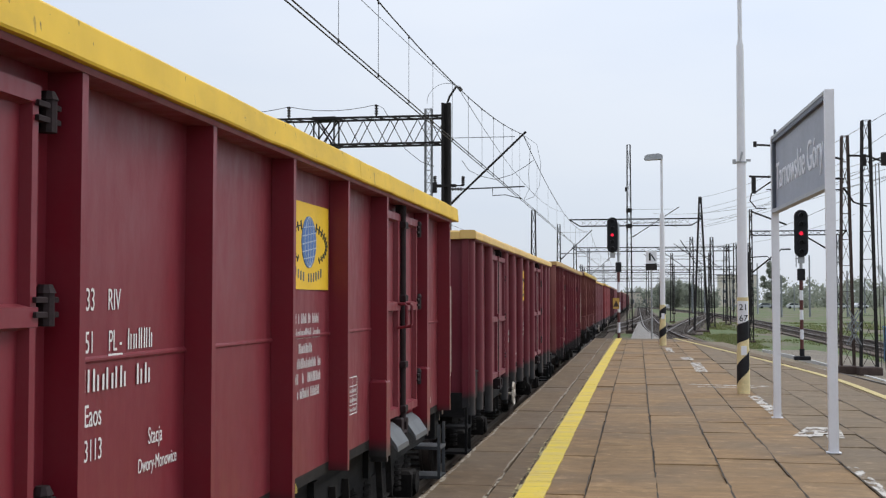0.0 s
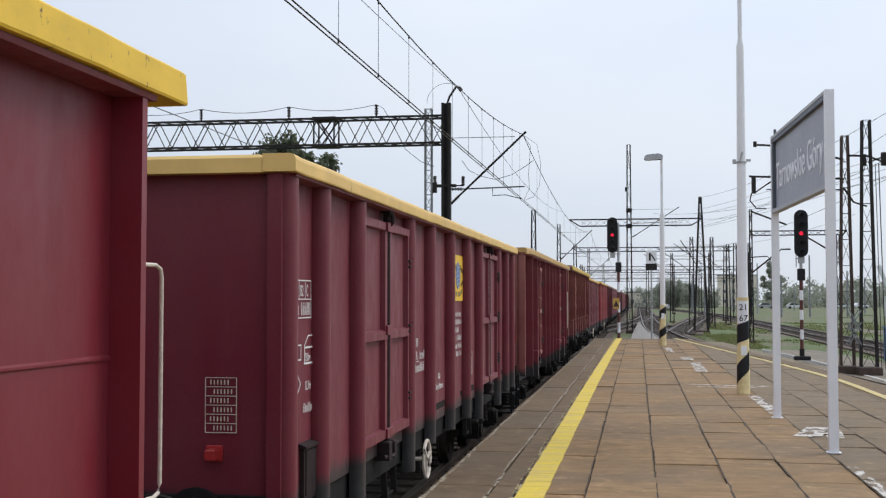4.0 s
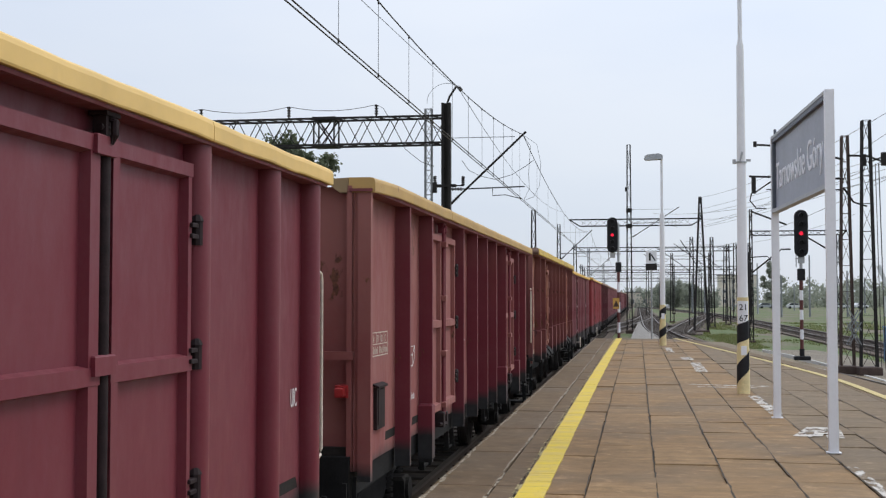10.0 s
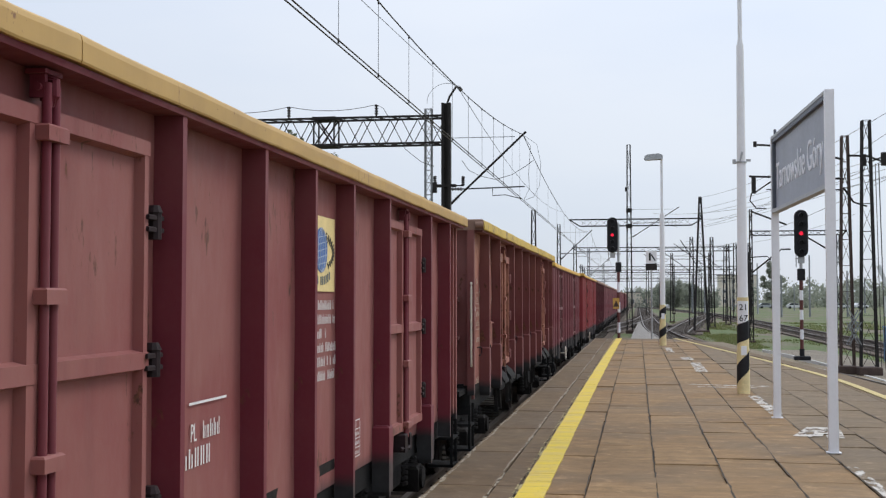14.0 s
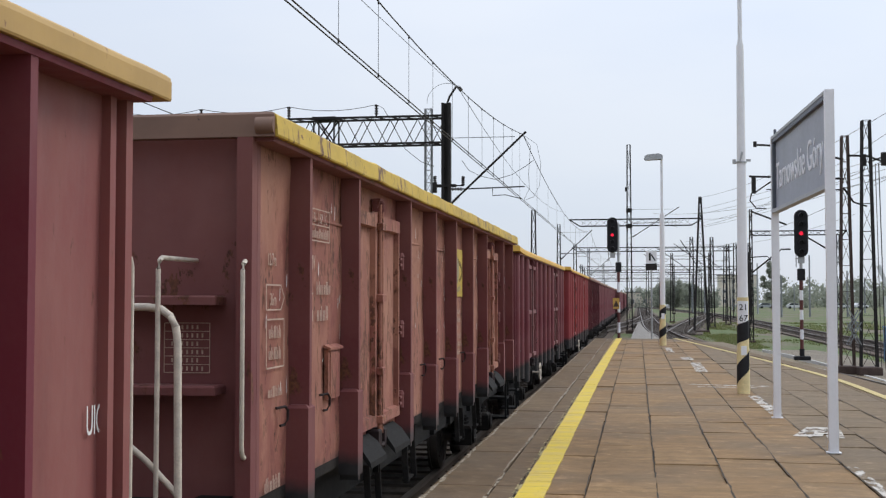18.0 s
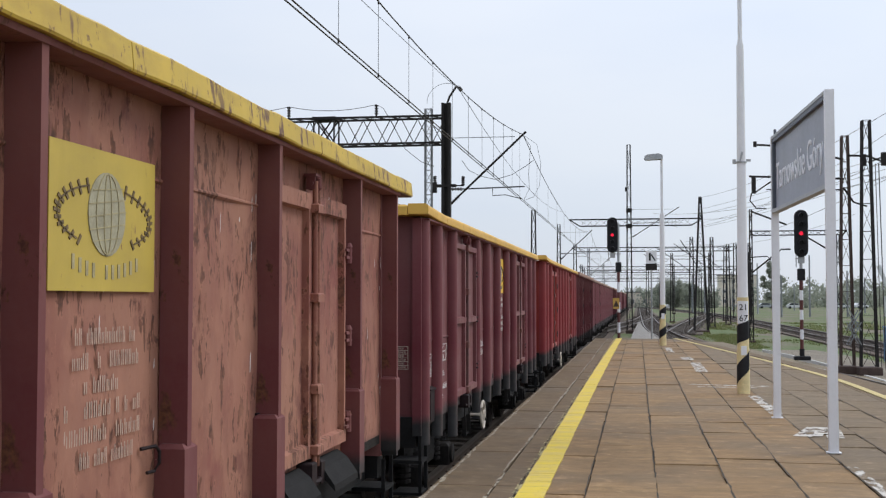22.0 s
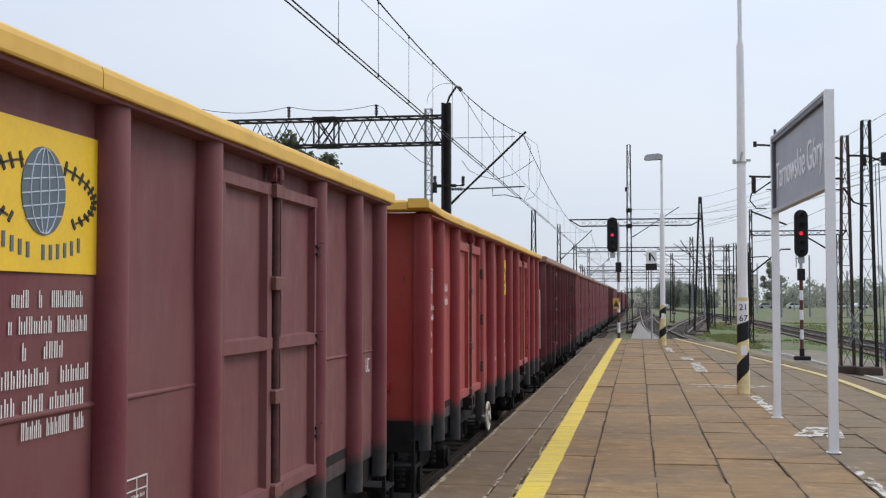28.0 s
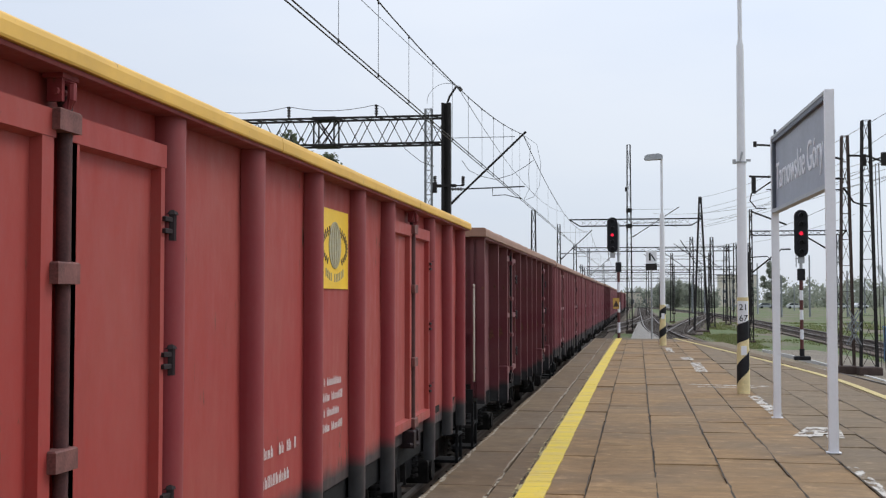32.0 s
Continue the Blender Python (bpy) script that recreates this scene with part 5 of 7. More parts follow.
def wheel_mesh():
    if not WHEEL:
        b = Build()
        b.tube([(-1.1, 0, 0), (1.1, 0, 0)], 0.085, 12)
        for sx in (-1, 1):
            b.disc((sx * 0.755, 0, 0), 'x', 0.46, 0.10, 28)
            b.disc((sx * 0.69, 0, 0), 'x', 0.488, 0.03, 28)
            b.disc((sx * 0.815, 0, 0), 'x', 0.13, 0.06, 14)
            for k in range(6):
                a = math.pi * k / 3
                b.beam((sx * 0.808, 0.12 * math.cos(a), 0.12 * math.sin(a)), (sx * 0.808, 0.37 * math.cos(a), 0.37 * math.sin(a)), 0.012, 0.05)
        WHEEL.append(b.mesh("wheelset", MAT["tread"], True))
    return WHEEL[0]


MAROON = paint("maroon_wagon_paint", (0.165, 0.005, 0.016), (0.182, 0.013, 0.026), 0.25, 0.05, 1.14, 0.30, 0.25, 0.55)
MAROON_BK = paint("maroon_paint_over_black", (0.134, 0.0075, 0.021), (0.146, 0.022, 0.034), 0.45, 0.10, 1.10, 0.40, 0.3)
FADED = paint("faded_brown_wagon_paint", (0.204, 0.042, 0.043), (0.252, 0.090, 0.078), 0.85, 0.24, 1.02, 0.55)
RUSTY = paint("scabby_rust_wagon_paint", (0.215, 0.061, 0.048), (0.338, 0.158, 0.102), 0.65, 0.48, 1.17, 0.70)
MAROON5 = paint("dull_maroon_paint", (0.124, 0.020, 0.027), (0.152, 0.050, 0.051), 0.66, 0.14, 1.10, 0.48, 0.3)
RED = paint("warm_red_wagon_paint", (0.314, 0.030, 0.024), (0.310, 0.050, 0.038), 0.5, 0.16, 1.12, 0.5)
DARK = paint("dark_worn_wagon_paint", (0.115, 0.020, 0.028), (0.145, 0.050, 0.050), 0.5, 0.3, 1.02, 0.55)
CRIMSON = paint("worn_crimson_wagon_paint", (0.142, 0.024, 0.034), (0.170, 0.048, 0.052), 0.5, 0.2, 1.05, 0.5)
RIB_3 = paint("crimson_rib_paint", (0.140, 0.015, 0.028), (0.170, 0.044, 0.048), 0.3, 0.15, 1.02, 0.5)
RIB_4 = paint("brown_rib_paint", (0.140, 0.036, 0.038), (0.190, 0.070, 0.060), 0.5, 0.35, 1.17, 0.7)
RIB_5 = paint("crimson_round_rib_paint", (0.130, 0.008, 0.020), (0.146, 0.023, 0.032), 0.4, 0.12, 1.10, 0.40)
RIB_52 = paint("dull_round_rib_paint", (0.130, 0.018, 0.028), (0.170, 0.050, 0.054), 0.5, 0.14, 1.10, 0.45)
# red wagon's ribs: dirtier, and darkened to mimic shade on their near faces
RIB_6 = paint("dirty_shaded_red_rib_paint", (0.215, 0.019, 0.024), (0.225, 0.038, 0.038), 0.4, 0.15, 1.12, 0.48)
END_4 = paint("dark_brown_end_paint", (0.170, 0.055, 0.053), (0.225, 0.090, 0.078), 0.4, 0.34, 0.95, 0.6)
RIM_F = rim_paint("weathered_pinkish_rim", (0.34, 0.19, 0.13), (0.14, 0.06, 0.04), 0.5)
RIM_Y = rim_paint("bright_yellow_rim", (0.82, 0.52, 0.03), (0.05, 0.03, 0.02), 0.55)
RIM_P = rim_paint("pale_yellow_rim", (0.78, 0.52, 0.17), (0.35, 0.20, 0.08), 0.12)
RIM_T = rim_paint("tan_yellow_rim", (0.52, 0.325, 0.10), (0.20, 0.09, 0.045), 0.55)
RIM_D = rim_paint("chipped_yellow_rim", (0.62, 0.42, 0.05), (0.13, 0.055, 0.028), 1.0)
RIM_O = rim_paint("orange_yellow_rim", (0.76, 0.45, 0.08), (0.22, 0.10, 0.04), 0.45)
# darker copy of the tan rim, colouring in the shade on its near end
RIM_T_SHADE = rim_paint("shaded_tan_rim", (0.30, 0.205, 0.10), (0.14, 0.07, 0.04), 0.4)
RIM_E = rim_paint("brown_worn_rim", (0.22, 0.125, 0.085), (0.05, 0.03, 0.025), 0.5)

CAPACITY = lambda y, z: (("text", y + 0.01, z + 0.05, "20900kg", "white", 0.085), ("plate", y - 0.01, z + 0.03, (0.34, 0.10)), ("house", y + 0.40, z, (0.32, 0.18)), ("text", y + 0.41, z + 0.02, "73.0m", "white", 0.075),
                         ("arrow", y, z - 0.17, (0.32, 0.11)), ("text", y + 0.02, z - 0.145, "36.0m", "white", 0.08), ("text", y + 0.42, z - 0.16, "12.7m", "white", 0.08),
                         ("bars", y, z - 0.30, (0.25, 0.06, 7)), ("bars", y + 0.38, z - 0.30, (0.34, 0.06, 9)))
NUMBERS = lambda y, z, m="white", s=1.0: (("text", y + 0.15, z + 0.24 * s, "33", m, 0.122), ("text", y + 0.34, z + 0.24 * s, "RIV", m, 0.122), ("text", y + 0.15, z + 0.115 * s, "51", m, 0.118), ("text", y + 0.35, z + 0.115 * s, "PL -", m, 0.118), ("bars", y + 0.35, z + 0.115 * s - 0.020, (0.13, 0.009, 1), m),
                                          ("bars", y + 0.53, z + 0.115 * s, (0.26, 0.085, 5), m), ("bars", y + 0.14, z, (0.64, 0.085, 8), m), ("text", y + 0.15, z - 0.13, "Eaos", m, 0.12), ("text", y + 0.15, z - 0.26, "3113", m, 0.118))

TRAIN = []


def train():
    TRAIN.append((wagon("flat", MAROON, RIM_Y, 0.30, "glossy maroon open goods wagon with a bright yellow rim", dict(
        seed=1, mid_z=2.21, wav=0.005, dent=0.006, ridge_z=2.04, rim_label="bright yellow chipped rim", joints=(0.2, 0.62), rim=(3.09, 3.235), over=0.28, box=0, rails="near far", end_rim=RIM_Y,
        marks=(("sticker", 6.42, 2.33, (0.96, 0.54, "logo", "globe")), ("address", 6.42, 2.12, 0), ("grid", 7.96, 1.44, (0.27, 0.27, 2, 4)), *NUMBERS(3.72, 1.92, "white", 1.28),
               ("text", 4.46, 1.66, "Stacja", "white", 0.10), ("text", 4.36, 1.55, "Dwory-Monowice", "white", 0.085), ("bars", 6.3, 1.10, (0.4, 0.06, 8), "yellowtext"), ("bars", 10.9, 1.24, (0.5, 0.08, 5)), ("grid", 0.7, 1.5, (0.6, 0.3, 4, 2))))), 0.30))
    TRAIN.append((("round", MAROON_BK, RIM_P, 14.38, "maroon open goods wagon with rounded ribs and a pale yellow rim", dict(
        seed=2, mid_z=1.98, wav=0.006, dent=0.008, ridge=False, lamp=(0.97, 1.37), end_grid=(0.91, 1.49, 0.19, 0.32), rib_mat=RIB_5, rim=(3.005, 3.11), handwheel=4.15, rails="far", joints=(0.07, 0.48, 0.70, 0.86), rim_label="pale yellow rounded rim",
        marks=(("sticker", 6.46, 2.25, (0.94, 0.53, "logo", "globe")), ("address", 6.44, 2.07, 0), ("grid", 7.88, 1.33, (0.28, 0.28, 2, 4)), *NUMBERS(3.98, 1.58), ("text", 5.56, 1.44, "Stacja", "white", 0.10), ("text", 5.42, 1.33, "Dwory-Monowice", "white", 0.10),
               ("grid", 0.14, 2.15, (0.54, 0.24, 4, 2)), *CAPACITY(0.13, 1.86), ("text", 12.16, 1.62, "UIC", "white", 0.16), ("grid", 2.4, 1.4, (0.3, 0.3, 3, 4))))), 14.38))
    TRAIN.append((("angled", FADED, RIM_T, 28.05, "faded brown-red open goods wagon with thin steel ribs", dict(
        seed=3, wav=0.010, ridge=False, bar_mat=RIB_3, rib_mat=RIB_3, rim=(3.08, 3.19), over=0.17, over_near=0.0, sag=0.03, lamp=(1.29, 1.60), end_rim=RIM_T_SHADE, dent=0.006, rails="far", box=0.66, box_z=1.25, joints=(0.3, 0.6), rim_label="dull tan yellow rim",
        marks=(("grid", 0.60, 1.82, (0.56, 0.19, 4, 2), "cream"), *CAPACITY(1.64, 1.66), ("bars", 4.84, 1.72, (0.06, 0.085, 1)), ("bars", 5.06, 1.78, (0.5, 0.012, 1)), ("text", 5.08, 1.61, "PL", "white", 0.12), ("bars", 5.24, 1.61, (0.24, 0.085, 5)), ("bars", 4.84, 1.49, (0.52, 0.09, 7)),
               ("sticker", 6.98, 2.32, (0.70, 0.49, "logopale", "globe")), ("address", 6.94, 2.20, 0), ("grid", 8.20, 1.12, (0.26, 0.27, 2, 4)), ("text", 12.62, 1.76, "UIC", "white", 0.16)))), 28.05))
    TRAIN.append((("rusty", RUSTY, RIM_D, 42.56, "scabby rust-brown open goods wagon with a dented yellow rim", dict(
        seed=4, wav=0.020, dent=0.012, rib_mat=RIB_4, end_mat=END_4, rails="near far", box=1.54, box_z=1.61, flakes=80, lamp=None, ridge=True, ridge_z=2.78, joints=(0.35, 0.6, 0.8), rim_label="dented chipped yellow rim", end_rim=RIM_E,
        hooks=(0.50, 1.44, 5.0, 6.1, 7.6, 9.1), rim=(3.135, 3.26), over=0.38, over_near=0.05, end_grid=(0.86, 1.87, 0.26, 0.27), 
        marks=(("text", 0.28, 2.46, "12.7m", "ghost", 0.10), ("arrow", 0.26, 2.21, (0.34, 0.14), "ghost"), ("text", 0.33, 2.235, "36m", "ghost", 0.10), ("plate", 0.26, 1.88, (0.34, 0.28), "ghost"), ("bars", 0.31, 2.05, (0.24, 0.07, 5), "ghost"), ("bars", 0.31, 1.93, (0.24, 0.07, 5), "ghost"), ("grid", 1.06, 2.64, (0.56, 0.21, 4, 2), "ghost"),
               ("text", 1.14, 2.46, "RIV", "ghost", 0.13), ("text", 1.14, 2.30, "PL", "ghost", 0.12), ("bars", 1.30, 2.30, (0.36, 0.085, 6), "ghost"), ("bars", 1.10, 2.13, (0.5, 0.095, 7), "ghost"), ("bars", 0.30, 1.72, (0.28, 0.06, 6), "ghost"), ("bars", 0.25, 1.2, (0.3, 0.08, 6), "ghost"),
               ("sticker", 6.74, 2.30, (0.92, 0.54, "fadedlogo", "globefaint")), ("address", 6.75, 2.10, 0, "ghost")))), 42.56))
    TRAIN.append((("round_narrow", MAROON5, RIM_O, 56.80, "dull maroon open goods wagon with rounded ribs and orange-yellow rim", dict(
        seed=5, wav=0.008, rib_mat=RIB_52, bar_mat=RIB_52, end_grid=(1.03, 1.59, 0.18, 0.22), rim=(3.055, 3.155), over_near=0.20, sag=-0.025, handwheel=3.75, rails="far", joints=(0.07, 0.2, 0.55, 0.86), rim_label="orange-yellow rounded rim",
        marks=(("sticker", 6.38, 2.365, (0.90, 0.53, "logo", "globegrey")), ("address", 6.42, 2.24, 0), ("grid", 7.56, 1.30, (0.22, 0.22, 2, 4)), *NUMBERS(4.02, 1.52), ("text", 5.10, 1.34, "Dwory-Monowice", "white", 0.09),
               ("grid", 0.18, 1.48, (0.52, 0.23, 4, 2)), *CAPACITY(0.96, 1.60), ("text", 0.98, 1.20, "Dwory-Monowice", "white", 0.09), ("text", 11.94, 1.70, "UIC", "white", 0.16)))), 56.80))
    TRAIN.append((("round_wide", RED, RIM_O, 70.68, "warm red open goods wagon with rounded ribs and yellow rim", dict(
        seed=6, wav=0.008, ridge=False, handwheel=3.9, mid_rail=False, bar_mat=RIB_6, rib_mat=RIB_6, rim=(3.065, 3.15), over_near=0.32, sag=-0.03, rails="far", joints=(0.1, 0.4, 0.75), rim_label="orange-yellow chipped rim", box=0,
        marks=(("grid", 0.16, 2.33, (0.50, 0.24, 4, 2)), ("bars", 0.26, 2.27, (0.18, 0.05, 4)), ("house", 0.16, 2.06, (0.28, 0.18)), ("bars", 0.50, 2.16, (0.24, 0.06, 7)), ("bars", 0.52, 2.06, (0.20, 0.06, 5)), ("arrow", 0.16, 1.88, (0.26, 0.10)), ("text", 0.50, 1.90, "12.8m", "white", 0.08), ("bars", 0.16, 1.74, (0.24, 0.06, 7)), ("text", 0.48, 1.74, "37.2kN", "white", 0.075),
               ("text", 0.97, 2.48, "33", "white", 0.12), ("text", 1.16, 2.48, "RIV", "white", 0.12), ("text", 0.97, 2.35, "51", "white", 0.115), ("text", 1.16, 2.35, "PL -", "white", 0.115), ("bars", 1.16, 2.33, (0.13, 0.009, 1)), ("bars", 1.34, 2.35, (0.26, 0.085, 5)), ("bars", 1.00, 2.21, (0.62, 0.085, 9)), ("text", 1.00, 2.08, "Eaos", "white", 0.11), ("text", 1.00, 1.95, "3113", "white", 0.11),
               ("sticker", 6.50, 2.34, (0.74, 0.53, "logo", "globefaint")), ("bars", 6.62, 1.70, (0.46, 0.055, 11)), ("bars", 6.56, 1.60, (0.56, 0.055, 13)), ("bars", 6.62, 1.50, (0.40, 0.055, 10)), ("bars", 6.56, 1.40, (0.56, 0.055, 13)), ("bars", 5.30, 1.39, (0.70, 0.065, 14)), ("bars", 5.34, 1.23, (0.62, 0.065, 12))))), 70.68))
    TRAIN.append((("angled", DARK, RIM_F, 84.7, "dark worn maroon open goods wagon with thin ribs", dict(
        seed=7, wav=0.010, dent=0.008, rails="near far", joints=(0.3, 0.6), marks=(("bars", 0.3, 1.9, (0.5, 0.1, 6)), ("bars", 4.7, 1.8, (0.7, 0.1, 8))))), 84.7))
    TRAIN.append((("round", CRIMSON, RIM_F, 98.75, "worn crimson open goods wagon with a faded pinkish rim", dict(
        seed=8, wav=0.008, rails="far", joints=(0.3, 0.6), ridge=False, bar_mat=CRIMSON, marks=(("bars", 4.2, 1.8, (0.7, 0.1, 8)), ("grid", 0.2, 2.1, (0.5, 0.24, 4, 2))))), 98.75))
    for k, (w, y0) in enumerate(TRAIN):
        if isinstance(w, tuple):
            TRAIN[k] = (wagon(*w), y0)
    near = [w for w, _ in TRAIN]
    y = 98.75
    for k in (7, 7, 6, 7, 7, 7, 6, 7, 7, 6, 7):
        y += PITCH_W
        TRAIN.append((copy_thing(near[k], pose(TRACK_X, y, RAIL_Z)), y))
    for k, yy in ((1, -13.6), (2, -27.7)):
        TRAIN.append((copy_thing(near[k], pose(TRACK_X, yy, RAIL_Z)), yy))


MAT["rim"] = RIM_D
train()


# ---------------------------------------------------------------- masts, wires, signals
def lattice_mast(name, label, x, y, z0, z1, w0, w1, mat, group="lattice masts", flat=False, bays=None, leg=0.06, lace=0.03):
    """A mast of two or four angle legs with crossed lacing, narrowing to its top."""
    root = thing(name, label, "mast", group, at=pose(x, y, z0))
    h = z1 - z0
    d = 0.22 if flat else None
    corners = lambda t: [(sx * (w0 + (w1 - w0) * t) / 2, sy * ((d or (w0 + (w1 - w0) * t)) / 2)) for sx, sy in ((-1, -1), (1, -1), (1, 1), (-1, 1))]
    c0, c1 = corners(0), corners(1)
    for (ax, ay), (bx, by) in zip(c0, c1):
        b = Build()
        b.beam((ax, ay, 0), (bx, by, h), leg)
        part("leg", b, mat, root)
    bays = bays or max(4, int(h / 0.9))
    b = Build()
    for k in range(bays):
        ca, cb = corners(k / bays), corners((k + 1) / bays)
        za, zb = h * k / bays, h * (k + 1) / bays
        for i in (range(4) if not flat else (0, 2)):
            j = (i + 1) % 4
            if k % 2:
                b.beam((*ca[i], za), (*cb[j], zb), lace, 0.012)
            else:
                b.beam((*ca[j], za), (*cb[i], zb), lace, 0.012)
            b.beam((*cb[i], zb), (*cb[j], zb), lace, 0.012)
    part("lacing", b, mat, root)
    b = Build()
    b.box(-w0 / 2 - 0.1, -w0 / 2 - 0.1, -0.4, w0 / 2 + 0.1, w0 / 2 + 0.1, 0.14, 0.03)
    part("footing", b, MAT["mastbrown"], root, "low dark concrete footing")
    return root


def truss(name, label, x0, x1, y, z0, z1, depth, mat, group="", taper=0.0, bay=0.55, chord=0.06, web=0.03):
    """A horizontal lattice girder."""
    root = thing(name, label, "girder", group, at=pose(0, y, 0))
    for yy in (-depth / 2, depth / 2):
        for zz in (z0, z1):
            b = Build()
            if zz == z0 and taper:
                b.beam((x0 + taper, yy, zz), (x1 - taper, yy, zz), chord)
                b.beam((x0, yy, z1), (x0 + taper, yy, z0), chord)
                b.beam((x1, yy, z1), (x1 - taper, yy, z0), chord)
            else:
                b.beam((x0, yy, zz), (x1, yy, zz), chord)
            part("chord", b, mat, root)
    b = Build()
    a, c = x0 + taper, x1 - taper
    n = max(2, int((c - a) / bay))
    for k in range(n):
        xa, xb = a + (c - a) * k / n, a + (c - a) * (k + 1) / n
        for j, yy in enumerate((-depth / 2, depth / 2)):
            b.beam((xa, yy, z0 if (k + j) % 2 else z1), (xb, yy, z1 if (k + j) % 2 else z0), web, web * 0.6)
        b.beam((xa, -depth / 2, z1), (xb, depth / 2, z1), web, web * 0.6)
        b.beam((xa, -depth / 2, z0), (xb, depth / 2, z0), web, web * 0.6)
    part("lacing", b, mat, root)
    return root


def insulator(root, p, q, r=0.055, n=5):
    """A string of sheds on a rod."""
    p, q = Vector(p), Vector(q)
    b = Build()
    b.tube([p, q], r * 0.45, 6)
    for k in range(n):
        c = p + (q - p) * ((k + 0.5) / n)
        d = (q - p).normalized() * 0.018
        b.tube([c - d, c + d], r, 8)
    part("insulator", b, MAT["insul"], root, "brown ribbed insulator")


def wire(name, pts, r, mat, label, cat="wire"):
    b = Build()
    b.tube(pts, r, 5)
    solid(name, b, mat, label, cat, "overhead wires")


def cantilever(x_pole, x_wire, y, z_low, z_mes, z_con, mat, group="cantilevers"):
    """A diagonal tube from the mast to the carrying wire, a tie, and a steady arm for the contact wire."""
    root = thing("cantilever", "dark steel cantilever holding the overhead wires", "cantilever", group, at=pose(0, y, 0))
    s = 1 if x_wire > x_pole else -1
    b = Build()
    b.tube([(x_pole + s * 0.1, 0, z_low), (x_wire + s * 0.15, 0, z_mes + 0.1)], 0.035, 6)
    part("diagonal_tube", b, mat, root)
    insulator(root, (x_pole + s * 0.12, 0, z_low + 0.02), (x_pole + s * 0.45, 0, z_low + 0.35 * (z_mes - z_low) / max(0.5, abs(x_wire - x_pole))))
    b = Build()
    b.tube([(x_pole, 0, z_mes - 0.05), (x_wire - s * 0.2, 0, z_mes - 0.05)], 0.012, 5)
    part("tie_rod", b, MAT["wiregrey"], root)
    b = Build()
    zr = z_con + 0.35
    b.tube([(x_pole + s * 0.55, 0, zr), (x_wire + s * 0.1, 0, zr + 0.05)], 0.022, 6)
    b.tube([(x_wire - s * 0.9, 0, zr + 0.02), (x_wire - s * 0.9, 0, zr - 0.22), (x_wire - s * 0.5, 0, zr - 0.2), (x_wire, 0, z_con + 0.02)], 0.014, 5)
    part("steady_arm", b, mat, root)
    insulator(root, (x_pole + s * 0.12, 0, zr), (x_pole + s * 0.55, 0, zr))
    return root


def catenary(x, supports, z_sup, z_low, z_con, y_end, twin=True, thin=1.0):
    """Carrying wire with sag between supports, contact wires and droppers."""
    pts = []
    for a, c in zip(supports, supports[1:]):
        m = (a + c) / 2
        for k in range(20):
            y = a + (c - a) * k / 20
            pts.append((x, y, z_low + (z_sup - z_low) * ((y - m) / ((c - a) / 2)) ** 2))
    wire("carrying_wire", pts, 0.011 * thin, MAT["wire"], "dark sagging carrying wire over the track")
    for dx in ((-0.03, 0.04) if twin else (0,)):
        wire("contact_wire", [(x + dx, y, z_con) for y in (supports[0], 0, 40, 120, y_end)], 0.010 * thin, MAT["wire"], "straight contact wire over the track")
    b = Build()
    for a, c in zip(supports[:4], supports[1:5]):
        m = (a + c) / 2
        n = max(4, int((c - a) / 2.2)) if a < 20 else max(4, int((c - a) / 5.0))
        for k in range(1, n):
            y = a + (c - a) * (k + (0.55 if a < 20 else 0)) / n
            z = z_low + (z_sup - z_low) * ((y - m) / ((c - a) / 2)) ** 2
            b.tube([(x, y, z_con), (x, y, z)], 0.0036 * thin, 4)
            b.box(x - 0.010, y - 0.012, z_con - 0.005, x + 0.010, y + 0.012, z_con + 0.05)
            b.box(x - 0.010, y - 0.012, z - 0.04, x + 0.010, y + 0.012, z + 0.015)
    ob = solid("droppers", b, MAT["wire"], "thin hanging dropper wires", "wire", "overhead wires", "stuff")


